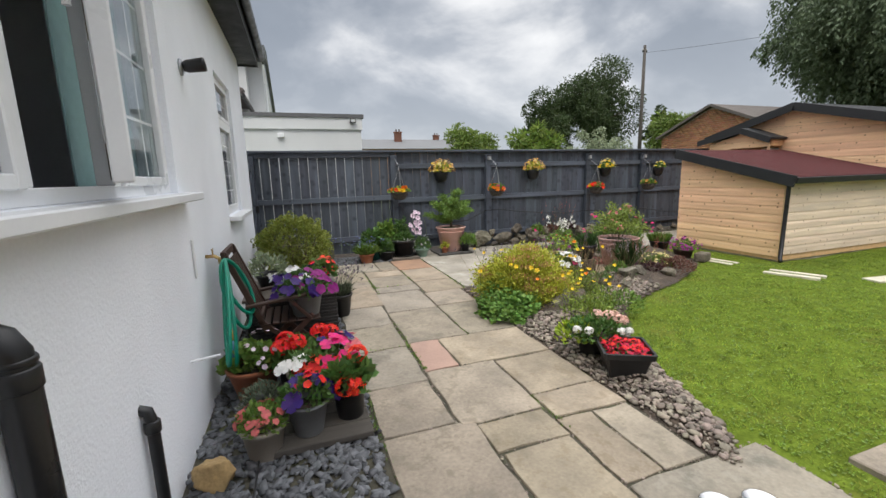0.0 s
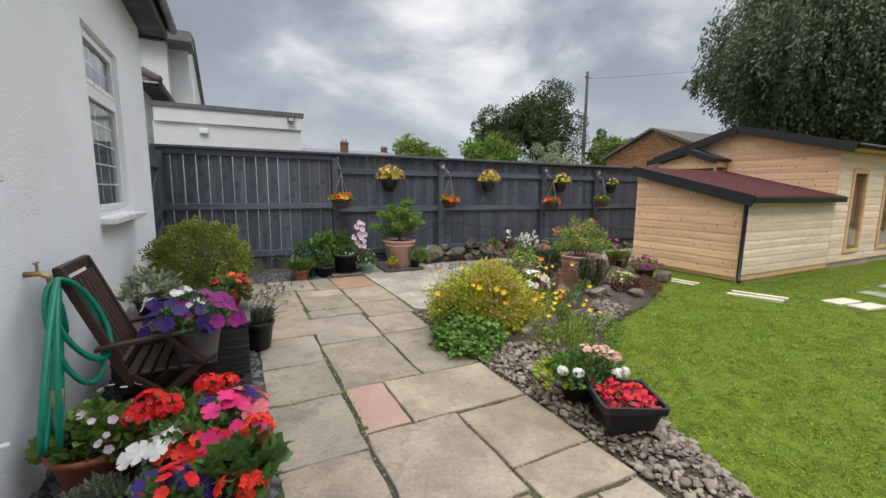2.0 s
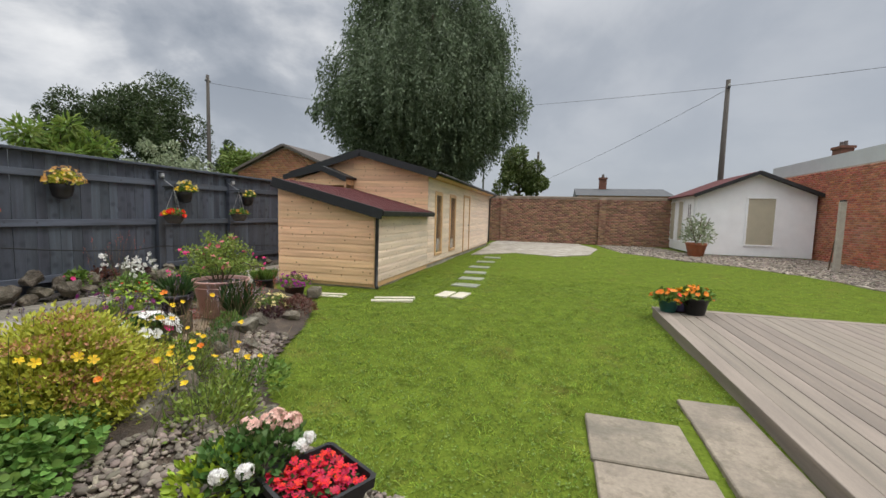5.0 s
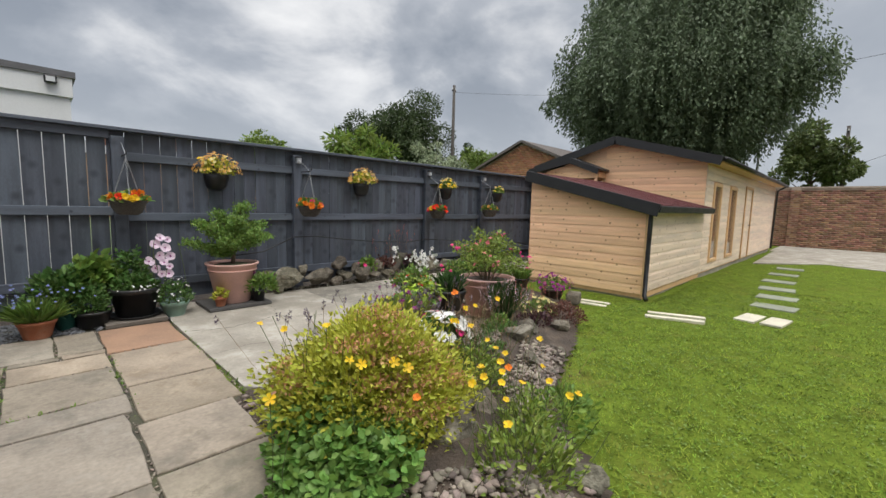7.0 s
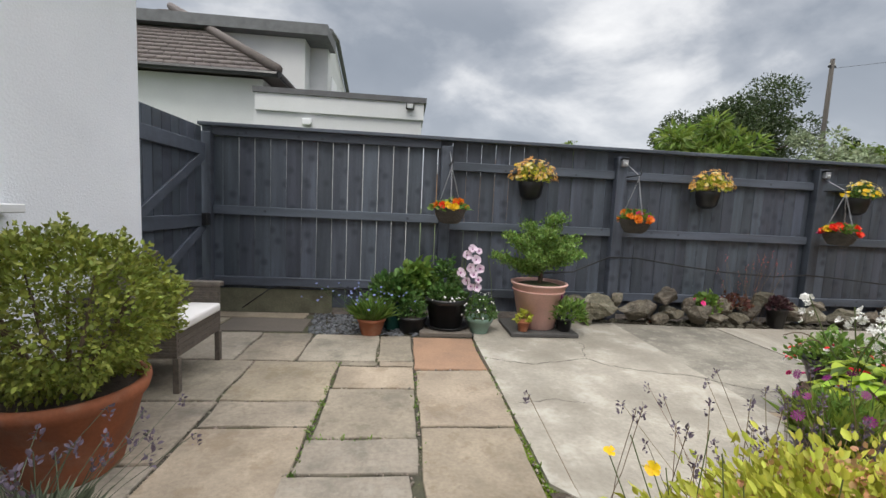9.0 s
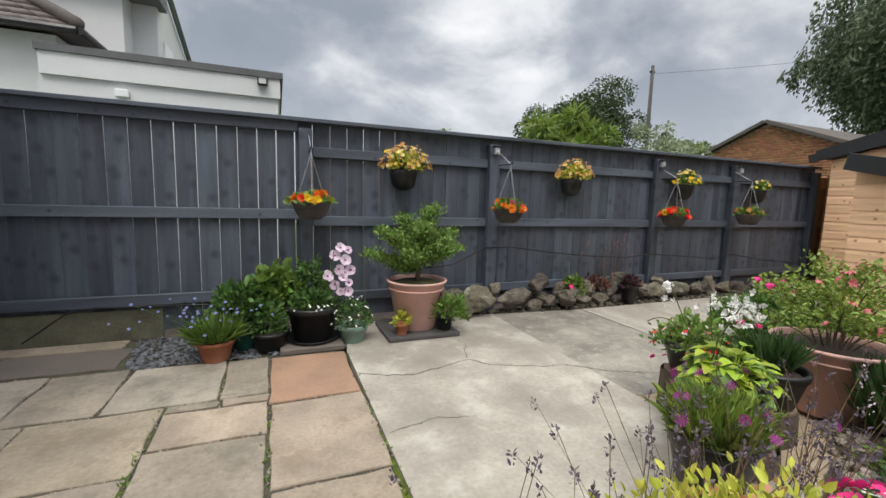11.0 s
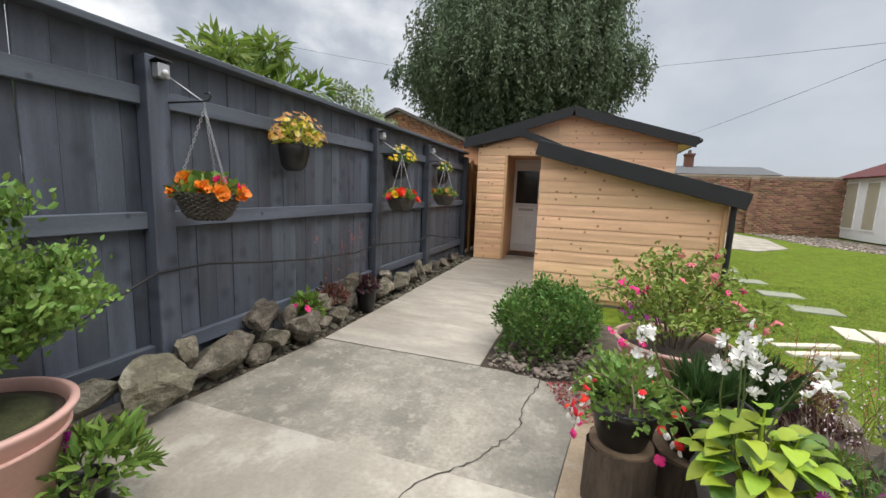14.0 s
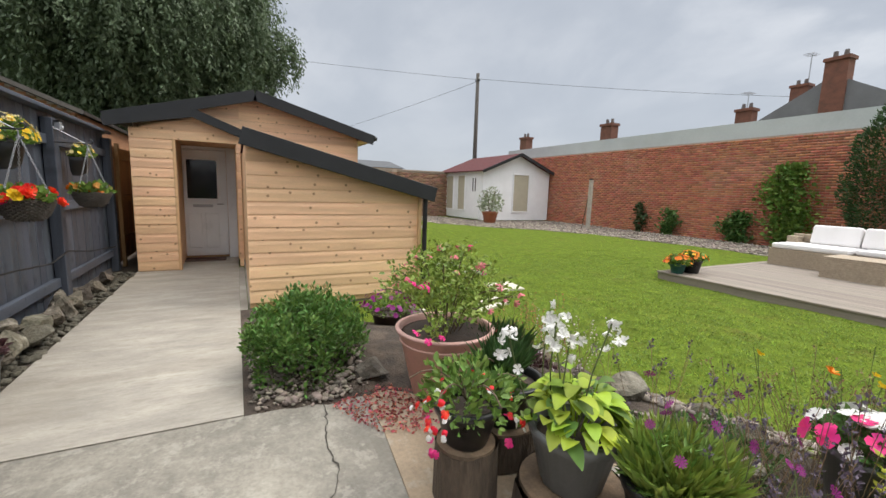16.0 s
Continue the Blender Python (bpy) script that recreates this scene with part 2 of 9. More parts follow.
CONCRETE2 = mat("brushed_concrete", (0.365, 0.335, 0.285), 0.9, 0.22, 2.2, 48.0, 1.0, stain=(0.245, 0.215, 0.17), stain_scale=0.9, stain_amt=0.6, stretch=(2.6, 0.8, 1), dist=0.012, stain_at=(0.46, 0.66), spots=(0.25, 0.225, 0.18), spot_scale=12.0, spot_amt=0.5)
CRACK = mat("crack_dirt", (0.05, 0.045, 0.035), 0.95, 0.3)
SOIL = mat("bed_soil", (0.065, 0.048, 0.035), 0.95, 0.4, 8.0, 70.0, 0.9, stain=(0.14, 0.11, 0.08), stain_scale=4.0, stain_amt=0.5, dist=0.03)
LAWN = mat("mown_lawn", (0.112, 0.156, 0.020), 0.95, 0.32, 7.0, 55.0, 0.6, stain=(0.15, 0.125, 0.035), stain_scale=1.7, stain_amt=0.55, dist=0.02, spec=0.05, stain_at=(0.56, 0.70), spots=(0.045, 0.075, 0.008), spot_scale=26.0, spot_amt=0.4)
FARGROUND = mat("far_ground", (0.09, 0.12, 0.04), 0.95, 0.3, 0.2, 5.0, 0.2)
BLADE = mat("grass_blade", (0.178, 0.252, 0.034), 0.7, 0.3, 5.0, 24.0, 0.0, island=0.5, trans=0.3, stain=(0.24, 0.22, 0.05), stain_scale=1.6, stain_amt=0.5, spec=0.12, stain_at=(0.55, 0.70))
SLATE = mat("slate_chip", (0.115, 0.12, 0.13), 0.65, 0.25, 20.0, 120.0, 0.2, island=0.4)
PEBBLE = mat("river_pebble", (0.205, 0.172, 0.138), 0.75, 0.25, 15.0, 120.0, 0.15, island=0.6)
ROCK = mat("rockery_stone", (0.125, 0.108, 0.08), 0.92, 0.45, 6.0, 45.0, 1.0, rnd=0.35, stain=(0.33, 0.30, 0.24), stain_scale=7.0, stain_amt=0.75, dist=0.03, spots=(0.07, 0.065, 0.045), spot_scale=9.0, spot_amt=0.6)
FENCE = plank_mat("grey_fence_paint", (0.070, 0.082, 0.106), (0.029, 0.034, 0.046), 0.34, "Z", 0.52, 0.24, patch=(0.040, 0.047, 0.060), kr=(0.06, 0.24, 0.7))
FENCE_X = plank_mat("grey_fence_paint_rail", (0.076, 0.089, 0.114), (0.033, 0.039, 0.052), 0.3, "X", 0.55, 0.14)
BROWNFENCE = plank_mat("brown_fence", (0.30, 0.17, 0.075), (0.16, 0.08, 0.04), 0.22, "Z", 0.8, 0.15)
CLAD = plank_mat("larch_cladding_front", (0.88, 0.565, 0.335), (0.27, 0.115, 0.05), 0.14, "Y", 0.7, 0.10, flat=(0, 1, 1))
CLAD_X = plank_mat("larch_cladding_side", (0.76, 0.605, 0.475), (0.30, 0.17, 0.10), 0.13, "X", 0.7, 0.09, patch=(0.47, 0.42, 0.36))
TRIMWOOD = plank_mat("timber_trim", (0.66, 0.41, 0.22), (0.3, 0.17, 0.09), 0.12, "Z", 0.7, 0.06, knots=False)
REDROOF = mat("dark_red_felt_tile", (0.105, 0.034, 0.034), 0.9, 0.25, 8.0, 150.0, 0.4, spec=0.25)
BRICK_RED = mat("red_brick", (0.40, 0.145, 0.082), 0.9, 0.2, 9.0, 60.0, 0.4, island=0.28, stain=(0.46, 0.29, 0.20), stain_scale=0.5, stain_amt=0.4)
BRICK_STACK = mat("sooty_brick", (0.17, 0.075, 0.05), 0.9, 0.25, 5.0, 30.0, 0.4)
BRICK_BROWN = mat("mixed_brown_brick", (0.27, 0.15, 0.095), 0.9, 0.18, 9.0, 60.0, 0.4, island=0.45)
MORTAR = mat("mortar", (0.38, 0.31, 0.25), 0.95, 0.15, 5.0, 60.0, 0.3)
COPING = mat("pale_coping", (0.46, 0.49, 0.49), 0.7, 0.08, 1.0, 30.0, 0.1)
DECK = plank_mat("weathered_decking", (0.235, 0.20, 0.165), (0.12, 0.1, 0.08), 0.2, "X", 0.85, 0.14, knots=False)
SUMMERWHITE = mat("white_painted_board", (0.82, 0.83, 0.84), 0.6, 0.04, 2.0, 40.0, 0.1)
BLIND = mat("cream_blind", (0.42, 0.385, 0.29), 0.8, 0.06, 3.0, 30.0, 0.05)
GREYWALL = mat("grey_interior_paint", (0.56, 0.57, 0.58), 0.9, 0.04, 2.0, 40.0, 0.05)
TERRA = mat("terracotta", (0.34, 0.115, 0.055), 0.75, 0.18, 7.0, 60.0, 0.15, stain=(0.42, 0.27, 0.2), stain_scale=5.0, stain_amt=0.4)
PINKPOT = mat("faded_pink_plastic", (0.62, 0.375, 0.325), 0.6, 0.10, 5.0, 60.0, 0.05, stain=(0.42, 0.30, 0.27), stain_scale=4.0, stain_amt=0.4)
GREYPOT = mat("grey_plastic", (0.15, 0.155, 0.16), 0.5, 0.12, 6.0, 60.0, 0.05)
TAUPEPOT = mat("taupe_ceramic", (0.30, 0.265, 0.22), 0.45, 0.1, 6.0, 60.0, 0.05)
MINTPOT = mat("mint_glaze", (0.21, 0.32, 0.265), 0.35, 0.12, 6.0, 60.0, 0.03)
TEALPOT = mat("teal_plastic", (0.02, 0.10, 0.085), 0.45, 0.12, 6.0, 60.0, 0.03)
LILACPOT = mat("lilac_glaze", (0.22, 0.18, 0.38), 0.4, 0.12, 6.0, 60.0, 0.03)
REDPOT = mat("red_glaze", (0.35, 0.02, 0.02), 0.4, 0.1)
BARK = mat("bark", (0.095, 0.07, 0.05), 0.95, 0.4, 12.0, 60.0, 1.0, stretch=(1, 1, 0.25), dist=0.03)
CUTWOOD = mat("cut_wood", (0.20, 0.14, 0.09), 0.9, 0.3, 14.0, 80.0, 0.4)
STEM = mat("green_stem", (0.09, 0.12, 0.035), 0.8, 0.2)
TWIG = mat("brown_twig", (0.12, 0.085, 0.055), 0.9, 0.25)
DARKWOOD = plank_mat("dark_stained_wood", (0.05, 0.024, 0.016), (0.02, 0.01, 0.008), 0.3, "X", 0.55, 0.12, knots=False)
BOARDWOOD = plank_mat("weathered_board", (0.085, 0.075, 0.065), (0.05, 0.04, 0.035), 0.3, "X", 0.9, 0.12, knots=False)
RATTAN = mat("grey_brown_rattan", (0.125, 0.105, 0.088), 0.6, 0.3, 30.0, 160.0, 0.4)
RATTAN_BEIGE = mat("beige_rattan", (0.36, 0.29, 0.21), 0.7, 0.2, 30.0, 160.0, 0.4)
WICKER = mat("dark_wicker", (0.10, 0.085, 0.072), 0.75, 0.35, 30.0, 120.0, 0.3, island=0.25)
CUSHION = mat("white_cushion", (0.76, 0.74, 0.73), 0.9, 0.04, 3.0, 90.0, 0.2)
HOSE = mat("green_hose", (0.0, 0.23, 0.145), 0.4, 0.12, 10.0, 80.0, 0.03)
BLUEFIT = mat("blue_fitting", (0.06, 0.16, 0.26), 0.4, 0.1)
ORANGEFIT = mat("orange_fitting", (0.65, 0.30, 0.03), 0.4, 0.1)
BRASS = mat("brass", (0.42, 0.29, 0.12), 0.4, 0.15, metal=0.9)
STEEL = mat("bright_steel", (0.6, 0.6, 0.6), 0.28, 0.05, metal=1.0, bump=0.02)
GALV = mat("galvanised_metal", (0.42, 0.43, 0.45), 0.45, 0.12, metal=0.8)
IRON = mat("black_iron", (0.02, 0.02, 0.022), 0.5, 0.2)
CABLE = mat("cable_black", (0.015, 0.015, 0.016), 0.5, 0.1)
CLEARLENS = mat("lamp_lens", (0.55, 0.56, 0.56), 0.25, 0.05)
POLEWOOD = mat("pole_wood", (0.085, 0.075, 0.066), 0.9, 0.25, 6.0, 40.0, 0.4, stretch=(1, 1, 0.2))
ROOFTILE = mat("brown_roof_tile", (0.115, 0.095, 0.088), 0.75, 0.2, 6.0, 60.0, 0.3, island=0.15)
GARAGEROOF = mat("brown_grey_roof_tile", (0.115, 0.10, 0.09), 0.8, 0.2, 3.0, 30.0, 0.3)
ORANGEBRICK = mat("orange_brick", (0.36, 0.17, 0.09), 0.9, 0.18, 9.0, 60.0, 0.3, island=0.25)
DARKROOF = mat("dark_slate_roof", (0.075, 0.08, 0.085), 0.75, 0.15, 2.0, 30.0, 0.2)
GREYROOF = mat("grey_slate_roof", (0.16, 0.165, 0.17), 0.75, 0.15, 2.0, 30.0, 0.2)
YSTONE = mat("yellow_sandstone_boulder", (0.36, 0.245, 0.11), 0.9, 0.3, 6.0, 50.0, 0.6)
STEPSTONE = mat("stepping_stone", (0.235, 0.25, 0.19), 0.9, 0.15, 4.0, 60.0, 0.3, rnd=0.12)
PALESTRIP = mat("pale_timber_strip", (0.56, 0.52, 0.41), 0.85, 0.12, 4.0, 60.0, 0.2, rnd=0.06)
FALLEN = mat("fallen_petals", (0.36, 0.09, 0.08), 0.9, 0.3, 20.0, 90.0, 0.1, island=0.5)


def leafm(name, col, isl=0.35, tr=0.22, rough=0.62):
    return mat(name, col, rough, 0.12, 1.5, 30.0, 0.0, island=isl, trans=tr)


L_BOX = leafm("box_leaf", (0.235, 0.275, 0.045))
L_DARK = leafm("dark_leaf", (0.055, 0.115, 0.032))
L_MID = leafm("mid_leaf", (0.085, 0.17, 0.038))
L_FRESH = leafm("fresh_leaf", (0.15, 0.25, 0.045))
L_LIME = leafm("lime_leaf", (0.31, 0.42, 0.03))
L_POPPY = leafm("poppy_leaf", (0.22, 0.30, 0.05))
L_SPIREA = leafm("spirea_leaf", (0.44, 0.455, 0.055), 0.28)
L_SPIREA2 = leafm("spirea_tip_leaf", (0.52, 0.29, 0.14), 0.35)
L_AQUI = leafm("columbine_leaf", (0.15, 0.28, 0.055), 0.3)
L_GREY = leafm("grey_green_leaf", (0.14, 0.17, 0.11))
L_WILLOW = leafm("willow_leaf", (0.112, 0.155, 0.080), 0.2)
L_TREE = leafm("tree_leaf", (0.055, 0.085, 0.028), 0.4)
L_CLOVER = leafm("clover_leaf", (0.165, 0.25, 0.045), 0.3)
L_ELDER = leafm("elder_leaf", (0.17, 0.25, 0.045), 0.35, 0.4)
L_TREE3 = leafm("olive_tree_leaf", (0.125, 0.165, 0.05), 0.4)
L_SHRUB = leafm("box_shrub_leaf", (0.10, 0.195, 0.036), 0.4)
L_ACER = leafm("bright_tree_leaf", (0.16, 0.27, 0.05), 0.35)
L_TREE2 = leafm("light_tree_leaf", (0.17, 0.24, 0.05), 0.35)
L_SILVER = leafm("silver_leaf", (0.28, 0.33, 0.20), 0.35)
L_HEDGE = leafm("conifer_leaf", (0.05, 0.10, 0.03), 0.4)
L_RUST = leafm("rust_leaf", (0.13, 0.05, 0.035), 0.4)
L_PURPLE = leafm("purple_leaf", (0.07, 0.03, 0.035), 0.4)
L_DRY = leafm("dry_stalk", (0.22, 0.15, 0.08), 0.4)


def petal(name, col):
    return mat(name, col, 0.6, 0.08, 20.0, 80.0, 0.0, island=0.15, trans=0.25)


F_RED = petal("red_petal", (0.80, 0.012, 0.012))
F_SCAR = petal("scarlet_petal", (0.86, 0.055, 0.022))
F_PINK = petal("hot_pink_petal", (0.76, 0.028, 0.21))
F_CORAL = petal("coral_petal", (0.66, 0.16, 0.19))
F_MAG = petal("magenta_petal", (0.24, 0.006, 0.17))
F_PURP = petal("deep_purple_petal", (0.034, 0.006, 0.14))
F_WHITE = petal("white_petal", (0.80, 0.79, 0.76))
F_BLUSH = petal("blush_petal", (0.74, 0.60, 0.70))
F_CRIM = petal("crimson_petal", (0.56, 0.014, 0.06))
F_YEL = petal("yellow_petal", (0.82, 0.55, 0.015))
F_PALEY = petal("pale_yellow_petal", (0.70, 0.60, 0.25))
F_ORA = petal("orange_petal", (0.82, 0.24, 0.012))
F_GOLD = petal("gold_brown_petal", (0.62, 0.32, 0.075))
F_BLUE = petal("blue_petal", (0.16, 0.19, 0.42))
F_LAV = petal("lavender_spike", (0.13, 0.10, 0.14))
F_SALM = petal("salmon_petal", (0.60, 0.14, 0.13))


# ---- building blocks ----
def tidy(bm, name, material):
    me = bpy.data.meshes.new(name)
    bm.to_mesh(me)
    bm.free()
    me.materials.append(material)
    return me


JOINED = {"foliage", "crown", "flower", "stalk", "flower_spike", "blade", "floret", "faded_flower", "skirt", "tall_leaf", "lime_leaf", "side_leaf", "leaf", "green_leaf", "white_flower", "pink_flower", "pale_flower", "small_flower", "hanging_flower", "orange_flower", "red_flower", "flower_eye", "flower_head", "yellow_flower"}


def part(name, bm, material, parent=None, label="", smooth=False, kind=""):
    """Links a bmesh (or a ready mesh) as one object, under a thing or part when given."""
    me = bm if isinstance(bm, bpy.types.Mesh) else tidy(bm, name, material)
    if smooth:
        me.polygons.foreach_set("use_smooth", [True] * len(me.polygons))
    if not kind and name in JOINED:
        kind = "stuff"
    ob = new(name, me)
    ob.parent = parent
    return tagged(ob, label, kind=kind)


def thing(name, x, y, z, label, category, group="", kind="", rz=0.0, s=1.0):
    ob = new(name)
    ob.matrix_basis = pose(x, y, z, 0, 0, rz) @ Matrix.Scale(s, 4)
    ob.empty_display_size = 0.1
    return tagged(ob, label, category, group, kind)


def box(bm, x0, x1, y0, y1, z0, z1, bevel=0.0, m=None):
    r = bmesh.ops.create_cube(bm, size=1.0)
    vs = r["verts"]
    for v in vs:
        v.co = Vector((x0 + (v.co.x + 0.5) * (x1 - x0), y0 + (v.co.y + 0.5) * (y1 - y0), z0 + (v.co.z + 0.5) * (z1 - z0)))
    if bevel:
        es = list({e for v in vs for e in v.link_edges})
        vs = bmesh.ops.bevel(bm, geom=es, offset=bevel, segments=1, affect="EDGES")["verts"]
    if m is not None:
        bmesh.ops.transform(bm, matrix=m, verts=list({v for v in vs if v.is_valid}))
    return bm


def boxed(*a, bevel=0.0, m=None):
    return box(bmesh.new(), *a, bevel=bevel, m=m)


def lathe(profile, seg=32, wave=0.0, lobes=0, bm=None, at=(0, 0, 0)):
    """Turns a list of (radius, height) about the z axis."""
    bm = bm or bmesh.new()
    rings = []
    for r, z in profile:
        ring = []
        for i in range(seg):
            a = 2 * math.pi * i / seg
            rr = r * (1 + wave * math.cos(lobes * a)) if lobes else r
            ring.append(bm.verts.new((at[0] + rr * math.cos(a), at[1] + rr * math.sin(a), at[2] + z)))
        rings.append(ring)
    for a, b in zip(rings, rings[1:]):
        for i in range(seg):
            j = (i + 1) % seg
            bm.faces.new((a[i], a[j], b[j], b[i]))
    if profile[0][0] > 1e-4:
        bm.faces.new(list(reversed(rings[0])))
    if profile[-1][0] > 1e-4:
        bm.faces.new(rings[-1])
    return bm


def tube(pts, r, seg=8, bm=None, closed=False):
    """A round bar along points; r is one radius or one a point."""
    bm = bm or bmesh.new()
    pts = [Vector(p) for p in pts]
    n = len(pts)
    rings, up = [], None
    for i, p in enumerate(pts):
        d = (pts[(i + 1) % n] - pts[i - 1]) if closed else (pts[min(i + 1, n - 1)] - pts[max(i - 1, 0)])
        d.normalize()
        if up is None:
            up = d.orthogonal().normalized()
        up = (up - d * up.dot(d))
        up = up.normalized() if up.length > 1e-6 else d.orthogonal().normalized()
        s = d.cross(up)
        rr = r[i] if isinstance(r, (list, tuple)) else r
        rings.append([bm.verts.new(p + (up * math.cos(2 * math.pi * k / seg) + s * math.sin(2 * math.pi * k / seg)) * rr) for k in range(seg)])
    pairs = list(zip(rings, rings[1:])) + ([(rings[-1], rings[0])] if closed else [])
    for a, b in pairs:
        for k in range(seg):
            j = (k + 1) % seg
            bm.faces.new((a[k], a[j], b[j], b[k]))
    if not closed:
        bm.faces.new(list(reversed(rings[0])))
        bm.faces.new(rings[-1])
    return bm


def bez(p0, p1, p2, n=8):
    p0, p1, p2 = Vector(p0), Vector(p1), Vector(p2)
    return [p0 * (1 - t) ** 2 + p1 * 2 * t * (1 - t) + p2 * t * t for t in (i / n for i in range(n + 1))]


def prism(pts, z0, z1, bm=None):
    """An upright block on a polygon of (x, y)."""
    bm = bm or bmesh.new()
    a = [bm.verts.new((x, y, z0)) for x, y in pts]
    b = [bm.verts.new((x, y, z1)) for x, y in pts]
    n = len(pts)
    bm.faces.new(b)
    bm.faces.new(list(reversed(a)))
    for i in range(n):
        bm.faces.new((a[i], a[(i + 1) % n], b[(i + 1) % n], b[i]))
    bmesh.ops.recalc_face_normals(bm, faces=bm.faces)
    return bm


def raw_mesh(name, verts, faces, material, smooth=False):
    me = bpy.data.meshes.new(name)
    verts = np.asarray(verts, dtype=np.float32)
    faces = np.asarray(faces, dtype=np.int32)
    k = faces.shape[1]
    me.vertices.add(len(verts))
    me.vertices.foreach_set("co", verts.ravel())
    me.loops.add(faces.size)
    me.loops.foreach_set("vertex_index", faces.ravel())
    me.polygons.add(len(faces))
    me.polygons.foreach_set("loop_start", np.arange(0, faces.size, k, dtype=np.int32))
    if smooth:
        me.polygons.foreach_set("use_smooth", np.ones(len(faces), dtype=bool))
    me.update(calc_edges=True)
    me.validate()
    me.materials.append(material)
    return me


RNG = np.random.default_rng(5)


def unit(v):
    return v / np.maximum(np.linalg.norm(v, axis=-1, keepdims=True), 1e-9)


def leaves(name, pos, along, size, material, width=0.5, fold=0.18, jitter=0.35, rng=RNG):
    """One mesh of small folded leaves: at pos, pointing along, of given lengths."""
    pos, along = np.asarray(pos, float), unit(np.asarray(along, float))
    n = len(pos)
    along = unit(along + rng.normal(0, jitter, (n, 3)))
    size = np.broadcast_to(np.asarray(size, float), (n,)) * rng.uniform(0.7, 1.3, n)
    side = unit(np.cross(along, rng.normal(0, 1, (n, 3)) + np.array([0, 0, 0.6])))
    nor = np.cross(side, along)
    L = size[:, None]
    rows = ((0.45, 1.0),) if name == "crown" else ((0.26, 0.86), (0.62, 0.88))
    pts = [pos]
    for t, wd in rows:
        c = pos + along * L * t - nor * L * fold * t * t
        lift = nor * L * fold * 0.5
        pts += [c + side * L * width * 0.5 * wd + lift, c - nor * L * fold * 0.15, c - side * L * width * 0.5 * wd + lift]
    pts.append(pos + along * L - nor * L * fold)
    k = len(pts)
    v = np.stack(pts, 1).reshape(-1, 3)
    i = np.arange(n)[:, None] * k
    tri = [(0, 2, 1), (0, 3, 2)]
    for r in range(len(rows) - 1):
        q = 1 + 3 * r
        tri += [(q, q + 1, q + 4), (q, q + 4, q + 3), (q + 1, q + 2, q + 5), (q + 1, q + 5, q + 4)]
    tri += [(k - 4, k - 3, k - 1), (k - 3, k - 2, k - 1)]
    f = (i[:, None, :] + np.array(tri)[None]).reshape(-1, 3)
    return raw_mesh(name, v, f, material)


def petals(name, pos, nor, size, material, count=5, cup=0.25, rng=RNG, wide=0.9):
    """One mesh of open flowers, each a ring of petals round its middle."""
    pos, nor = np.asarray(pos, float), unit(np.asarray(nor, float))
    n = len(pos)
    size = np.broadcast_to(np.asarray(size, float), (n,)) * rng.uniform(0.8, 1.2, n)
    a = unit(np.cross(nor, rng.normal(0, 1, (n, 3))))
    b = np.cross(nor, a)
    V, F = [], []
    for k in range(count):
        t = 2 * math.pi * k / count
        h = math.pi / count * wide
        R = size[:, None] * 0.5
        d0 = a * math.cos(t - h) + b * math.sin(t - h)
        d1 = a * math.cos(t + h) + b * math.sin(t + h)
        dm = a * math.cos(t) + b * math.sin(t)
        w = rng.uniform(0.5, 1.4, (n, 1))
        base = len(V) * n * 6
        V.append(np.stack([pos, pos + d0 * R * 0.55 + nor * R * cup * 0.6 * w, pos + unit(d0 + dm * 0.45) * R * 0.98 + nor * R * cup * w, pos + dm * R * 1.04 + nor * R * cup * 0.7 * w, pos + unit(d1 + dm * 0.45) * R * 0.98 + nor * R * cup * w, pos + d1 * R * 0.55 + nor * R * cup * 0.6 * w], 1).reshape(-1, 3))
        i = np.arange(n)[:, None] * 6 + base
        F.append(np.concatenate([i + np.array([[0, 1, 2, 3]]), i + np.array([[0, 3, 4, 5]])]))
    return raw_mesh(name, np.concatenate(V), np.concatenate(F), material)


def shell_points(n, r, rng, inner=0.55, lumps=3.0, amp=0.25, half=False):
    """Points in the outer shell of a lumpy ellipsoid of radii r, with outward directions."""
    d = unit(rng.normal(0, 1, (n, 3)))
    if half:
        d[:, 2] = np.abs(d[:, 2])
    ph = rng.uniform(0, 6.28, 6)
    k = lumps
    lump = np.sin(k * d[:, 0] * 2 + ph[0]) * np.sin(k * d[:, 1] * 2 + ph[1]) + 0.6 * np.sin(k * 2.3 * d[:, 2] + ph[2]) * np.sin(k * 2.1 * d[:, 0] + ph[3])
    rad = (1 + amp * lump * 0.6) * (inner + (1 - inner) * rng.uniform(0, 1, n) ** 0.5)
    p = d * rad[:, None] * np.array(r)
    return p, unit(d / np.array(r))


def rock_mesh(name, r, seed, material, rough=0.22, sub=4, flat=0.0):
    bm = bmesh.new()
    bmesh.ops.create_icosphere(bm, subdivisions=sub, radius=1.0)
    off = Vector((seed * 7.3, seed * 3.1, seed * 5.7))
    rg = random.Random(seed)
    cuts = [(Vector((rg.gauss(0, 1), rg.gauss(0, 1), rg.gauss(0, 1))).normalized(), rg.uniform(0.42, 0.75)) for _ in range(18)]
    for v in bm.verts:
        p = v.co.copy()
        for nrm, dd in cuts:
            over = p.dot(nrm) - dd
            if over > 0:
                p -= nrm * over * 0.95
        p *= 1 + rough * noise.noise(p * 1.6 + off) + rough * 0.5 * noise.noise(p * 5.0 + off) + rough * 0.22 * noise.noise(p * 12.0 + off)
        v.co = Vector((p.x * r[0], p.y * r[1], p.z * r[2]))
    return tidy(bm, name, material)


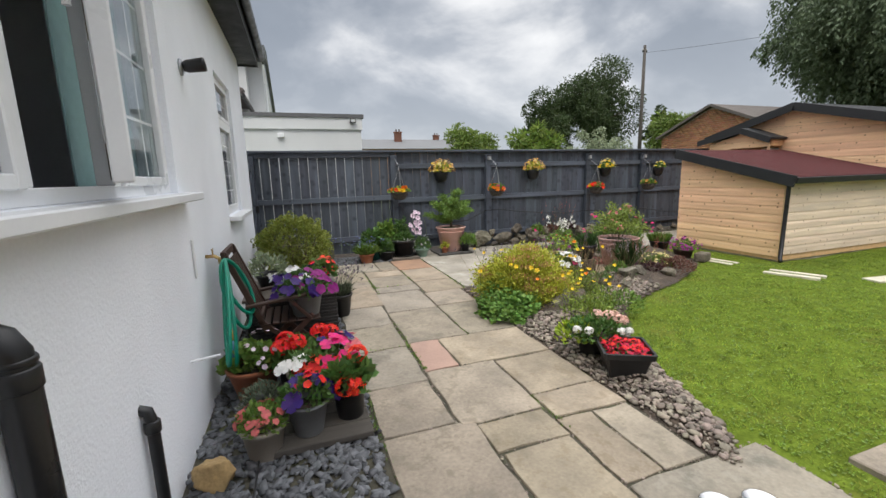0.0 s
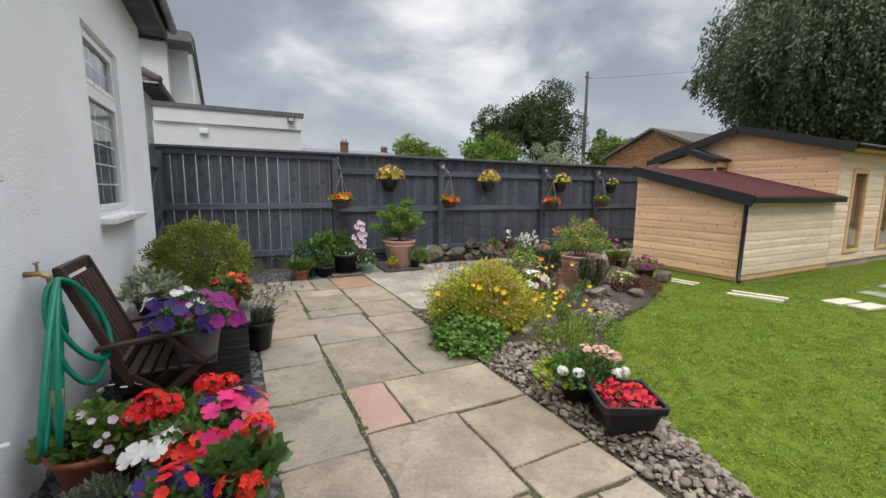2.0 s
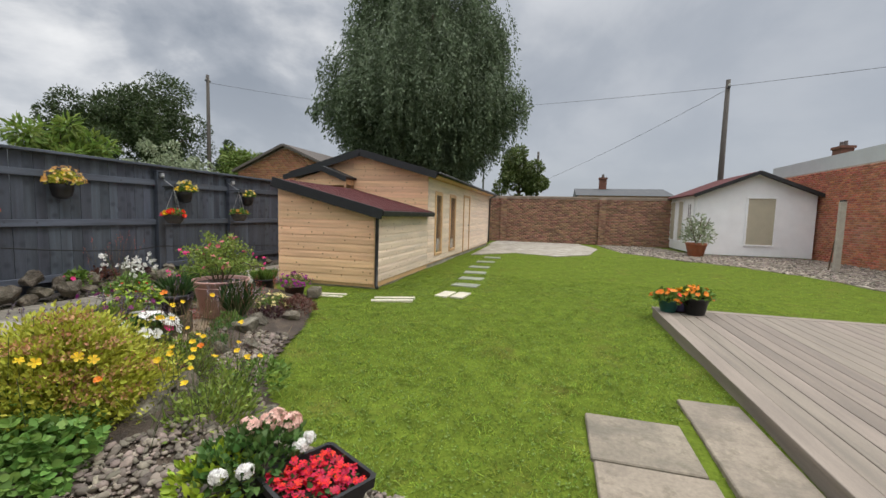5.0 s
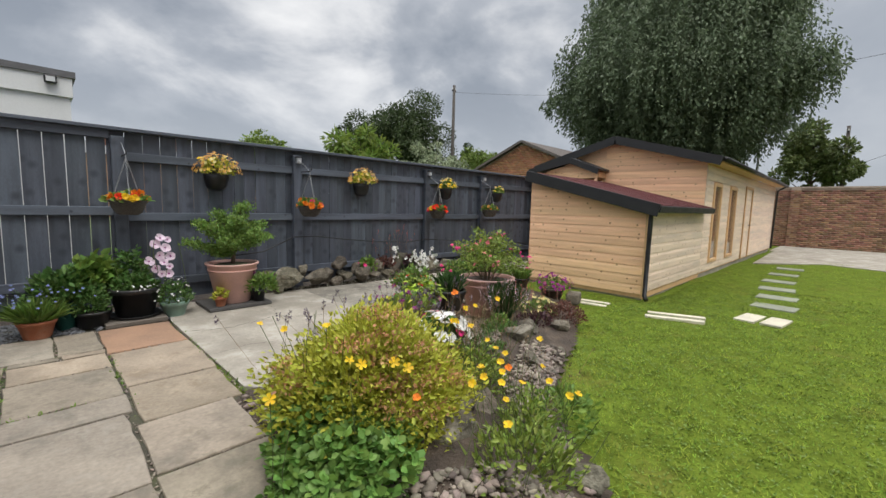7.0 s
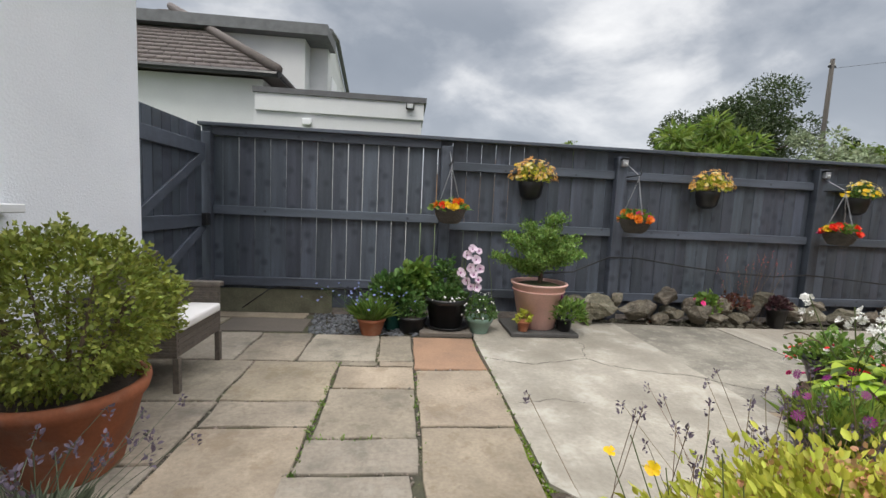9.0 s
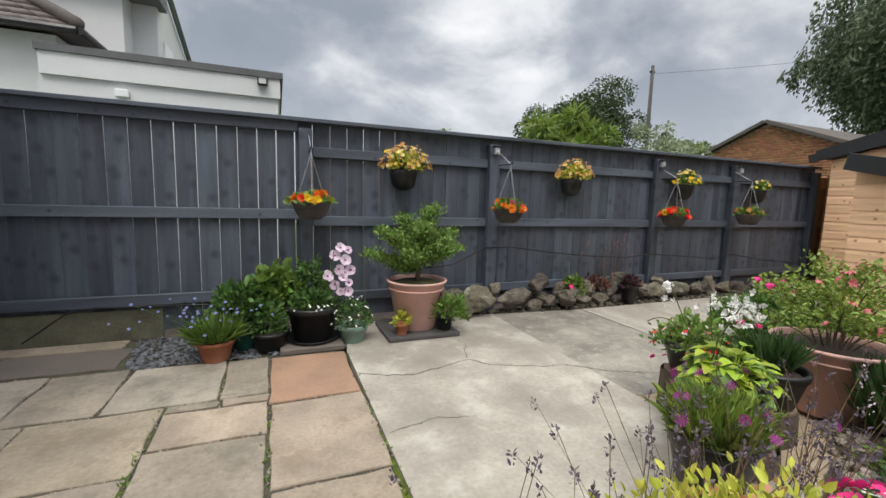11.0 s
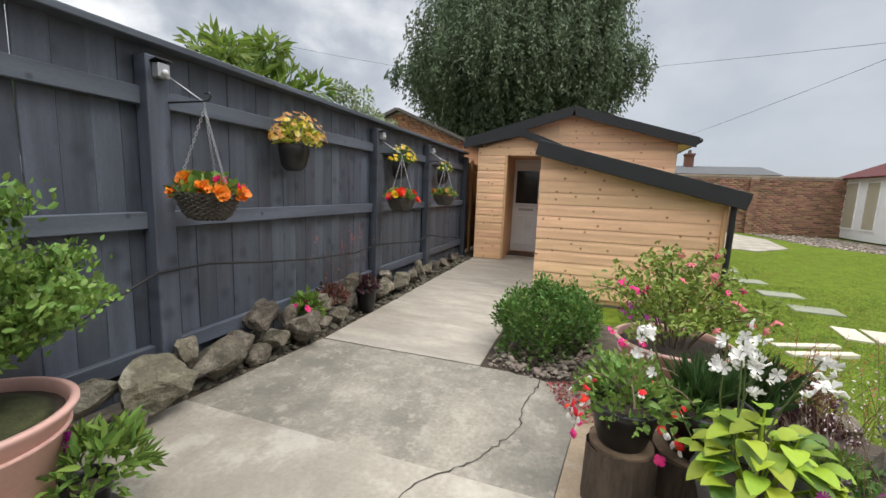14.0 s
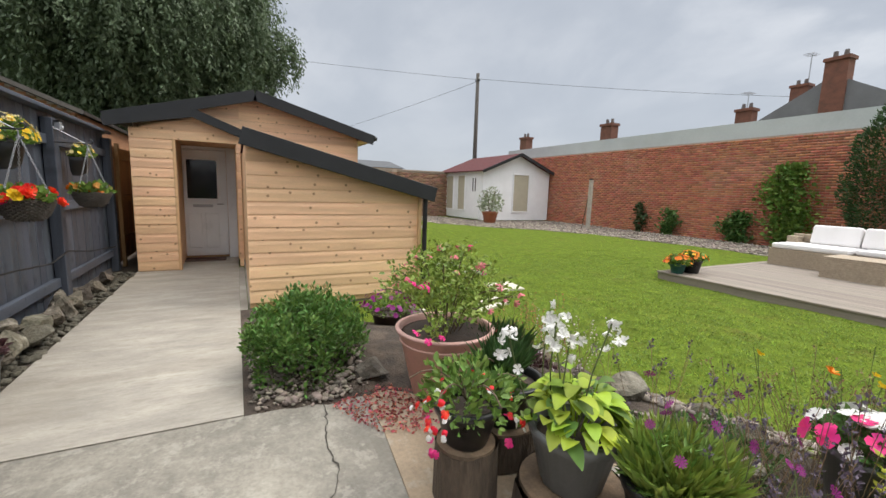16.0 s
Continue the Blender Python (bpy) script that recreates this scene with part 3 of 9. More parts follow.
def pebbles(name, centres, radii, material, rng, squash=0.6, sub=1):
    """Many small stones in one mesh."""
    bm = bmesh.new()
    bmesh.ops.create_icosphere(bm, subdivisions=sub + 1, radius=1.0)
    bv = np.array([v.co for v in bm.verts])
    bf = np.array([[v.index for v in f.verts] for f in bm.faces])
    bm.free()
    n = len(centres)
    sc = np.stack([radii * rng.uniform(0.8, 1.5, n), radii * rng.uniform(0.7, 1.1, n), radii * squash * rng.uniform(0.7, 1.2, n)], 1)
    wob = 1 + 0.12 * rng.normal(0, 1, (n, len(bv), 1))
    v = bv[None] * wob * sc[:, None, :]
    a, t = rng.uniform(0, 6.28, n), rng.normal(0, 0.3, n)
    ct, st = np.cos(t)[:, None], np.sin(t)[:, None]
    x, z = v[..., 0] * ct - v[..., 2] * st, v[..., 0] * st + v[..., 2] * ct
    ca, sa = np.cos(a)[:, None], np.sin(a)[:, None]
    y = v[..., 1]
    v = np.stack([x * ca - y * sa, x * sa + y * ca, z], -1) + np.asarray(centres)[:, None, :]
    f = bf[None] + (np.arange(n) * len(bv))[:, None, None]
    return raw_mesh(name, v.reshape(-1, 3), f.reshape(-1, 3), material, smooth=True)


def chips(name, centres, size, material, rng):
    """Flat angular stone chips in one mesh."""
    n, k = len(centres), 5
    ang = np.sort(rng.uniform(0, 2 * math.pi, (n, k)) * 0.35 + np.linspace(0, 2 * math.pi, k, endpoint=False) * 1.0, 1)
    rad = size[:, None] * rng.uniform(0.6, 1.2, (n, k))
    el = rng.uniform(0.5, 0.9, (n, 1))
    x, y = rad * np.cos(ang), rad * np.sin(ang) * el
    th = size * rng.uniform(0.12, 0.3, n)
    top = np.stack([x, y, np.repeat(th[:, None], k, 1)], -1)
    bot = np.stack([x * 1.1, y * 1.1, np.repeat(-th[:, None], k, 1)], -1)
    v = np.concatenate([top, bot], 1)
    q = unit(rng.normal(0, 1, (n, 3)) * np.array([0.35, 0.35, 0]) + np.array([0, 0, 1]))
    a = rng.uniform(0, 6.28, n)
    u = unit(np.cross(q, np.stack([np.cos(a), np.sin(a), np.zeros(n)], 1)))
    w = np.cross(q, u)
    v = v[..., :1] * u[:, None] + v[..., 1:2] * w[:, None] + v[..., 2:] * q[:, None] + np.asarray(centres)[:, None]
    f = []
    for j in range(1, k - 1):
        f.append([0, j, j + 1])
    for j in range(k):
        jj = (j + 1) % k
        f += [[j, j + k, jj + k], [j, jj + k, jj]]
    f = np.array(f)[None] + (np.arange(n) * 2 * k)[:, None, None]
    return raw_mesh(name, v.reshape(-1, 3), f.reshape(-1, 3), material)


def inside(poly, x, y):
    c = np.zeros(np.shape(x), bool)
    j = len(poly) - 1
    for i in range(len(poly)):
        xi, yi = poly[i]
        xj, yj = poly[j]
        hit_ = ((yi > y) != (yj > y)) & (x < (xj - xi) * (y - yi) / (yj - yi + 1e-12) + xi)
        c ^= hit_
        j = i
    return c


def edge_gap(poly, x, y):
    """Distance to the outline of a polygon."""
    best = np.full(np.shape(x), 1e9)
    for (ax, ay), (bx, by) in zip(poly, poly[1:] + poly[:1]):
        t = np.clip(((x - ax) * (bx - ax) + (y - ay) * (by - ay)) / ((bx - ax) ** 2 + (by - ay) ** 2), 0, 1)
        best = np.minimum(best, np.hypot(x - ax - t * (bx - ax), y - ay - t * (by - ay)))
    return best


def scatter_in(poly, n, rng):
    xs, ys = [p[0] for p in poly], [p[1] for p in poly]
    out = np.zeros((0, 2))
    while len(out) < n:
        p = np.stack([rng.uniform(min(xs), max(xs), n * 2), rng.uniform(min(ys), max(ys), n * 2)], 1)
        out = np.concatenate([out, p[inside(poly, p[:, 0], p[:, 1])]])
    return out[:n]


# ---- ground, patio, lawn ----
BED = [(2.06, 1.3), (2.3, 1.5), (2.5, 1.95), (2.63, 2.35), (2.95, 3.0), (3.6, 3.75), (4.3, 4.05), (5.0, 4.3), (5.8, 4.7), (6.5, 5.15), (6.8, 5.6), (6.9, 6.45), (7.58, 6.5), (7.58, 6.72), (5.26, 6.72),
       (5.15, 6.25), (5.2, 5.85), (4.95, 5.55), (4.5, 5.2), (4.1, 5.1), (3.5, 4.75), (3.0, 4.85), (2.55, 5.0), (2.22, 5.36), (2.06, 5.25)]
SLATE_AREA = [(-0.68, -2.0), (0.33, -2.0), (0.33, 4.94), (-0.68, 4.94)]
SLATE_FAR = [(0.5, 7.68), (2.15, 7.68), (2.3, 8.1), (2.3, 8.42), (0.42, 8.42)]


def bed_height(x, y):
    d = edge_gap(BED, x, y)
    return np.where(inside(BED, x, y), np.minimum(0.15, d * 0.28), 0.0)


def sheet(name, x0, x1, y0, y1, step, zfun, material, poly=None, label="", parent=None, kind=""):
    xs, ys = np.arange(x0, x1 + step * 0.5, step), np.arange(y0, y1 + step * 0.5, step)
    X, Y = np.meshgrid(xs, ys)
    Z = zfun(X, Y)
    idx = np.arange(X.size).reshape(X.shape)
    f = np.stack([idx[:-1, :-1], idx[:-1, 1:], idx[1:, 1:], idx[1:, :-1]], -1).reshape(-1, 4)
    if poly is not None:
        cx, cy = (X[:-1, :-1] + step / 2).ravel(), (Y[:-1, :-1] + step / 2).ravel()
        f = f[inside(poly, cx, cy)]
    me = raw_mesh(name, np.stack([X, Y, Z], -1).reshape(-1, 3), f, material, smooth=True)
    return part(name, me, material, parent, label, kind=kind)


part("ground", boxed(-600, 600, -600, 600, -0.5, -0.09), FARGROUND, label="wide flat ground reaching to the horizon", kind="structure")["category"] = "ground"


def bumps(x, y):
    return -0.03 + 0.012 * np.sin(x * 1.7 + 0.6 * y) * np.cos(y * 1.3) + 0.006 * np.sin(x * 5.1 + y * 3.7)


lawn = sheet("lawn", 1.9, 27.1, -9.2, 6.7, 0.15, bumps, LAWN, label="green mown lawn with clover and a few bare patches", kind="structure")
lawn["category"] = "lawn"

patio = tagged(new("patio"), "weathered sandstone slab patio with weedy joints", "patio", kind="structure")
part("joint_bed", boxed(-0.72, 2.1, -3.0, 8.5, -0.35, -0.014), JOINT, patio, "dark earthy joints with moss")

SLABS = [
    (0.36, 0.83, 2.3, 2.89), (0.36, 0.84, 2.91, 3.6), (0.36, 0.85, 3.62, 4.24), (0.36, 0.86, 4.26, 4.94), (0.88, 1.49, 3.67, 4.62), (1.18, 2.04, 3.04, 3.65), (0.86, 1.46, 2.24, 3.03),
    (1.48, 2.04, 2.42, 3.01), (1.48, 2.03, 2.1, 2.4), (0.96, 1.44, 1.93, 2.22), (1.46, 1.71, 1.48, 2.08), (1.73, 2.02, 1.48, 2.07), (0.98, 1.44, 1.1, 1.91), (0.36, 0.95, 1.25, 2.28),
    (1.46, 2.4, 0.7, 1.46), (1.51, 2.04, 3.67, 4.66), (0.89, 1.5, 4.64, 5.48), (1.52, 2.05, 4.68, 5.28), (0.93, 1.54, 5.5, 5.79), (0.95, 1.54, 5.81, 6.43), (0.95, 1.54, 6.45, 6.84), (0.95, 1.24, 6.86, 6.95), (1.26, 1.54, 6.86, 6.95),
    (1.56, 2.13, 5.3, 5.91), (1.56, 2.15, 5.93, 6.78), (0.29, 0.91, 4.97, 5.92), (0.29, 0.92, 5.94, 6.24), (0.27, 0.93, 6.26, 6.94), (-0.68, 0.27, 5.6, 6.24), (-0.68, 0.27, 4.97, 5.58), (-0.68, 0.25, 6.26, 6.95),
    (-0.68, 0.08, 6.97, 7.7), (0.1, 0.57, 6.97, 7.68), (0.59, 1.22, 6.97, 7.66), (1.24, 1.53, 6.97, 7.64), (-0.68, 0.34, 8.24, 8.46), (0.36, 1.44, 0.4, 1.08), (0.36, 1.0, -0.6, 0.38), (1.02, 1.8, -0.6, 0.38), (1.46, 2.4, 0.4, 0.68),
    (1.82, 2.5, -0.6, 0.38), (0.36, 1.2, -2.9, -0.62), (1.22, 2.5, -2.9, -0.62),
]


def slab(x0, x1, y0, y1, material, i, top=0.0):
    """A riven flag with a slightly uneven outline."""
    rg = random.Random(i)
    bm = bmesh.new()
    pts = []
    for (ax, ay), (bx, by) in zip(((x0, y0), (x1, y0), (x1, y1), (x0, y1)), ((x1, y0), (x1, y1), (x0, y1), (x0, y0))):
        n = max(2, int(math.hypot(bx - ax, by - ay) / 0.14))
        for k in range(n):
            t = k / n
            j = 0.009
            pts.append((ax + (bx - ax) * t + rg.uniform(-j, j), ay + (by - ay) * t + rg.uniform(-j, j)))
    cx, cy = (x0 + x1) / 2, (y0 + y1) / 2
    tilt = (rg.uniform(-0.004, 0.004), rg.uniform(-0.004, 0.004))
    lo = [bm.verts.new((x - cx, y - cy, -0.05)) for x, y in pts]
    mid = [bm.verts.new((x - cx, y - cy, -0.006)) for x, y in pts]
    hi = [bm.verts.new(((x - cx) * 0.985, (y - cy) * 0.985, rg.uniform(-0.0015, 0.0015) + tilt[0] * (x - cx) + tilt[1] * (y - cy))) for x, y in pts]
    n = len(pts)
    for a, b in ((lo, mid), (mid, hi)):
        for k in range(n):
            bm.faces.new((a[k], a[(k + 1) % n], b[(k + 1) % n], b[k]))
    bm.faces.new(hi)
    ob = part("slab", bm, material, patio)
    ob.location = (cx, cy, top)
    return ob


for i, s in enumerate(SLABS):
    slab(*s, (SLAB, SLAB_TAN, SLAB_GREY, SLAB_TAN, SLAB)[(i * 7 + i // 3) % 5], i)
slab(0.87, 1.16, 3.06, 3.65, SLAB_PINK, 90)
slab(1.55, 2.14, 6.81, 7.61, SLAB_RED, 91)
slab(-0.42, 0.44, 7.75, 8.22, SLAB_DARK, 92)
slab(-0.68, -0.44, 7.73, 8.22, SLAB, 93)

CONC = [(2.17, 7.6), (2.17, 5.4), (2.55, 5.0), (3.2, 4.4), (4.6, 4.7), (5.24, 5.4), (5.24, 6.74), (5.24, 8.18), (3.6, 8.35), (2.3, 8.42)]
POURS = (
    ([(2.17, 7.6), (2.17, 5.4), (2.55, 5.0), (3.2, 4.4), (3.96, 4.55), (3.98, 6.1), (4.01, 8.30), (3.6, 8.35), (2.3, 8.42)], CONCRETE, 0.0, "pale cracked concrete patio with white wear marks"),
    ([(3.984, 6.104), (4.74, 6.02), (5.24, 6.0), (5.24, 8.18), (4.014, 8.30)], CONCRETE_DARK, -0.003, "dark weathered concrete patio before the path"),
    ([(3.964, 4.55), (4.6, 4.7), (5.24, 5.4), (5.24, 5.996), (4.74, 6.016), (3.982, 6.10)], CONCRETE_SAND, -0.004, "sandy brown concrete edge under the flower pots"),
)
concs = []
for poly, material, top, lab in POURS:
    conc = part("concrete_patio", prism(poly, -0.3, top), material, label=lab, kind="structure")
    conc["category"] = "patio"
    concs.append(conc)
conc = concs[0]
path = part("concrete_path", boxed(5.245, 12.0, 6.745, 8.16, -0.3, 0.004), CONCRETE2, label="brushed pale concrete path to the cabin porch", kind="structure")
path["category"] = "path"
part("path_kerb", boxed(7.622, 10.32, 6.662, 6.743, -0.3, 0.0), CONCRETE, label="narrow concrete strip beside the lean-to", kind="structure")["category"] = "path"
part("bed_edge", boxed(5.245, 7.62, 6.62, 6.743, -0.3, -0.002), SOIL, label="bare soil strip along the path edge", kind="structure")["category"] = "soil"
part("path_verge", prism([(5.245, 8.183), (24, 8.163), (24, 8.9), (-0.7, 8.9), (-0.7, 8.47), (2.3, 8.43), (3.6, 8.36)], -0.3, -0.01), SOIL, label="bare earth strip under the fence", kind="structure")["category"] = "soil"


def ribbon(name, pts, w, z, material, parent, seed):
    """A thin ragged line lying on a floor."""
    rg = random.Random(seed)
    bm = bmesh.new()
    dense = []
    for (ax, ay), (bx, by) in zip(pts, pts[1:]):
        n = max(2, int(math.hypot(bx - ax, by - ay) / 0.035))
        dense += [(ax + (bx - ax) * k / n + rg.uniform(-0.012, 0.012), ay + (by - ay) * k / n + rg.uniform(-0.012, 0.012)) for k in range(n)]
    dense.append(pts[-1])
    prev = None
    for k, (x, y) in enumerate(dense):
        x2, y2 = dense[min(k + 1, len(dense) - 1)]
        x1, y1 = dense[max(k - 1, 0)]
        dx, dy = x2 - x1, y2 - y1
        ln = math.hypot(dx, dy) + 1e-9
        ww = w * rg.uniform(0.4, 1.5)
        cur = (bm.verts.new((x - dy / ln * ww, y + dx / ln * ww, z)), bm.verts.new((x + dy / ln * ww, y - dx / ln * ww, z)))
        if prev:
            bm.faces.new((prev[0], prev[1], cur[1], cur[0]))
        prev = cur
    ob = part(name, bm, material, parent)
    return ob


ribbon("crack", [(2.16, 7.10), (2.38, 6.98), (2.60, 6.93), (2.9, 7.02), (3.12, 7.07), (3.22, 6.93), (3.37, 6.86), (3.62, 6.76), (3.86, 6.71), (4.12, 6.50), (4.37, 6.38), (4.52, 6.33), (4.75, 6.35), (5.1, 6.28), (5.24, 6.29)], 0.0042, 0.002, CRACK, conc, 3)
ribbon("crack", [(3.12, 7.07), (3.16, 7.25), (3.26, 7.44), (3.22, 7.6)], 0.0022, 0.003, CRACK, conc, 4)
ribbon("crack", [(2.2, 6.2), (2.5, 6.28), (2.72, 6.22)], 0.0018, 0.003, CRACK, conc, 5)
bed = sheet("planting_bed", 2.0, 7.65, 1.2, 6.8, 0.05, lambda x, y: bed_height(x, y) - 0.012 + 0.006 * np.sin(x * 31) * np.sin(y * 27), SOIL, BED, "raised rockery bed of dark soil between patio and lawn", kind="structure")
bed["category"] = "flower bed"

rg1 = np.random.default_rng(11)
p = scatter_in(SLATE_AREA, 7000, rg1)
sl = part("slate_chippings", chips("slate_chippings", np.c_[p, -0.012 + rg1.uniform(0, 0.025, len(p))], rg1.uniform(0.014, 0.048, len(p)), SLATE, rg1), SLATE, label="blue-grey slate chippings beside the house wall", kind="stuff")
sl["category"] = "chippings"
p = scatter_in(SLATE_FAR, 1300, rg1)
sl = part("slate_chippings", chips("slate_chippings", np.c_[p, -0.012 + rg1.uniform(0, 0.02, len(p))], rg1.uniform(0.014, 0.036, len(p)), SLATE, rg1), SLATE, label="blue-grey slate chippings under the fence", kind="stuff")
sl["category"] = "chippings"
GRAVEL = [(2.06, 1.3), (2.3, 1.5), (2.5, 1.95), (2.63, 2.35), (2.85, 2.95), (2.7, 3.4), (2.35, 3.75), (2.06, 3.9)]
G2 = [(5.28, 6.7), (5.18, 6.25), (5.3, 5.95), (5.9, 5.9), (6.3, 6.3), (6.3, 6.7)]
G3 = [(2.08, 4.7), (2.4, 4.7), (2.5, 5.0), (2.22, 5.32), (2.08, 5.2)]
G4 = [(3.4, 4.75), (4.4, 5.15), (4.9, 5.5), (4.6, 4.9), (3.9, 4.5)]
G5 = [(2.9, 3.1), (3.5, 3.75), (4.6, 4.2), (4.4, 4.5), (3.5, 4.1), (2.9, 3.5)]
cs, rs = [], []
for poly, n in ((GRAVEL, 2900), (G2, 1300), (G3, 70), (G4, 800), (G5, 1100)):
    p = scatter_in(poly, n, rg1)
    r = rg1.gamma(4.0, 0.0033, n).clip(0.006, 0.03) * (1.7 if poly is G3 else 1.0)
    cs.append(np.c_[p, bed_height(p[:, 0], p[:, 1]) - 0.004 + r * 0.4])
    rs.append(r)
gr = part("pebble_gravel", pebbles("pebble_gravel", np.concatenate(cs), np.concatenate(rs), PEBBLE, rg1), PEBBLE, label="rounded grey and brown pebbles edging the rockery", kind="stuff")
gr["category"] = "gravel"

# grass blades on the lawn, thickest near the patio
SHED = [(7.5, 4.5), (20.3, 4.5), (20.3, 8.5), (7.5, 8.5)]
DECKP = [(7.38, 0.06), (2.4, 0.06), (2.4, -6.0), (7.38, -6.0)]


def on_lawn(x, y):
    ok = (x > 2.1) & ~inside(BED, x, y) & ~inside(SHED, x, y) & ~inside(DECKP, x, y)
    ok &= ~((x < 2.5) & (y < 1.6)) & ~((y > 6.7) & (x > 2)) & ~inside(CONC, x, y)
    ok &= ~((x > 2.7) & (x < 3.82) & (y > 0.5) & (y < 1.22))
    return ok & (y > -5.6 - 0.1 * (x - 9))


bx = np.concatenate([2.1 + 8.4 * rg1.uniform(0, 1, 210000) ** 1.45, rg1.uniform(4.0, 17.0, 130000)])
by = np.concatenate([5.6 - 7.6 * rg1.uniform(0, 1, 210000) ** 1.25, rg1.uniform(-5.5, 5.0, 130000)])
k = on_lawn(bx, by)
bare = np.zeros(len(bx), bool)
for px_, py_, pr_ in ((3.05, 2.0, 0.10), (3.5, 2.5, 0.13), (4.2, 2.7, 0.08), (2.75, 1.75, 0.12), (4.6, 1.6, 0.12), (5.6, 0.9, 0.16), (6.2, 2.2, 0.08)):
    bare |= np.hypot((bx - px_), (by - py_) * 1.6) < pr_ * rg1.uniform(0.5, 1.1, len(bx))
k &= ~bare
bx, by = bx[k], by[k]
n = len(bx)
h = rg1.uniform(0.008, 0.026, n) * (0.75 + 0.5 * (np.sin(bx * 9.1 + 2 * np.sin(by * 5.3)) * np.sin(by * 8.3 + 1.7 * np.sin(bx * 4.1)) > 0.1))
az = rg1.uniform(0, 6.28, n)
lean = rg1.uniform(0.8, 2.6, n) * h
wd = rg1.uniform(0.0025, 0.006, n)
z0 = bumps(bx, by) - 0.004
V = np.stack([np.stack([bx - wd * np.sin(az), by + wd * np.cos(az), z0], -1), np.stack([bx + wd * np.sin(az), by - wd * np.cos(az), z0], -1), np.stack([bx + lean * np.cos(az), by + lean * np.sin(az), z0 + h], -1)], 1).reshape(-1, 3)
gb = part("grass", raw_mesh("grass", V, np.arange(n * 3).reshape(-1, 3), BLADE), BLADE, label="short green grass blades and clover", kind="stuff")
gb["category"] = "grass"

# clover among the grass
cx_, cy_ = 2.4 + 7.5 * rg1.uniform(0, 1, 900) ** 1.3, 4.6 - 5.4 * rg1.uniform(0, 1, 900) ** 1.2
cx_, cy_ = np.repeat(cx_, 16) + rg1.normal(0, 0.16, 14400), np.repeat(cy_, 16) + rg1.normal(0, 0.16, 14400)
k = on_lawn(cx_, cy_)
cx_, cy_ = np.repeat(cx_[k], 3), np.repeat(cy_[k], 3)
az = rg1.uniform(0, 6.28, len(cx_) // 3).repeat(3) + np.tile((0, 2.09, 4.19), len(cx_) // 3)
cl = part("clover", leaves("clover", np.stack([cx_, cy_, bumps(cx_, cy_) + 0.014], 1), np.stack([np.cos(az), np.sin(az), np.full(len(az), 0.15)], 1), 0.010, L_CLOVER, 0.95, 0.1, 0.12, rg1), L_CLOVER, label="small round clover leaves in the lawn", kind="stuff")
cl["category"] = "clover"

# far hardstanding, gravel strip, stepping stones
part("far_patio", prism([(15.0, 4.3), (16.5, 2.9), (15.9, 1.4), (17.2, 0.2), (20.5, -0.4), (23.8, 0.3), (23.8, 4.6), (20.4, 4.6), (20.4, 4.45)], -0.2, -0.008), CONCRETE, label="pale paved area in front of the brick wall", kind="structure")["category"] = "patio"
STRIP = [(7.6, -5.6), (9.3, -5.7), (13.0, -5.2), (15.5, -4.2), (17.0, -2.6), (19.0, -1.2), (23.5, -0.6), (23.5, -3.2), (20.0, -4.0), (19.8, -8.25), (7.6, -8.25)]
p = scatter_in(STRIP, 6500, rg1)
r = rg1.uniform(0.03, 0.07, len(p))
gs = part("gravel_border", pebbles("gravel_border", np.c_[p, np.full(len(p), -0.01)], r, PEBBLE, rg1, 0.45, 0), PEBBLE, label="pale stone gravel border along the brick wall", kind="stuff")
gs["category"] = "gravel"
part("gravel_base", prism(STRIP, -0.2, -0.012), mat("gravel_base", (0.33, 0.29, 0.235), 0.95, 0.3, 6.0, 40.0, 0.6), label="sandy base of the gravel border", kind="structure")["category"] = "gravel"


def stone_flag(x, y, w, d, rz, label="grey stepping stone sunk in the lawn", material=STEPSTONE, grp="stepping stones across the lawn", h=0.02):
    ob = part("stepping_stone", boxed(-w / 2, w / 2, -d / 2, d / 2, -0.08, h, bevel=0.008), material)
    ob.matrix_basis = pose(x, y, -0.012, 0, 0, rz)
    return tagged(ob, label, "stepping stone", grp)


for i, (x, y) in enumerate(((8.74, 3.14), (9.62, 3.20), (10.6, 3.31), (11.7, 3.40), (13.0, 3.45), (14.4, 3.46))):
    stone_flag(x, y, 0.36, 0.52, (i * 37) % 11 - 5, h=0.004)
for x, y, rz, ln in ((6.70, 5.03, -80, 0.56), (6.89, 5.06, -80, 0.56), (6.80, 3.91, -68, 0.66), (7.01, 3.95, -68, 0.66)):
    s = part("timber_strip", boxed(-ln / 2, ln / 2, -0.042, 0.042, -0.02, 0.022, bevel=0.005), PALESTRIP)
    s.matrix_basis = pose(x, y, -0.020, 0, 0, rz)
    tagged(s, "pale flat slab strip laid on the lawn", "paving strip", "pale strips on the lawn")
for y in (3.27, 3.00):
    s = part("small_slab", boxed(-0.24, 0.24, -0.11, 0.11, -0.02, 0.010, bevel=0.004), PALESTRIP)
    s.matrix_basis = pose(7.70, y, -0.020, 0, 0, -8)
    tagged(s, "pale narrow slab sunk in the lawn", "paving strip", "pale strips on the lawn")
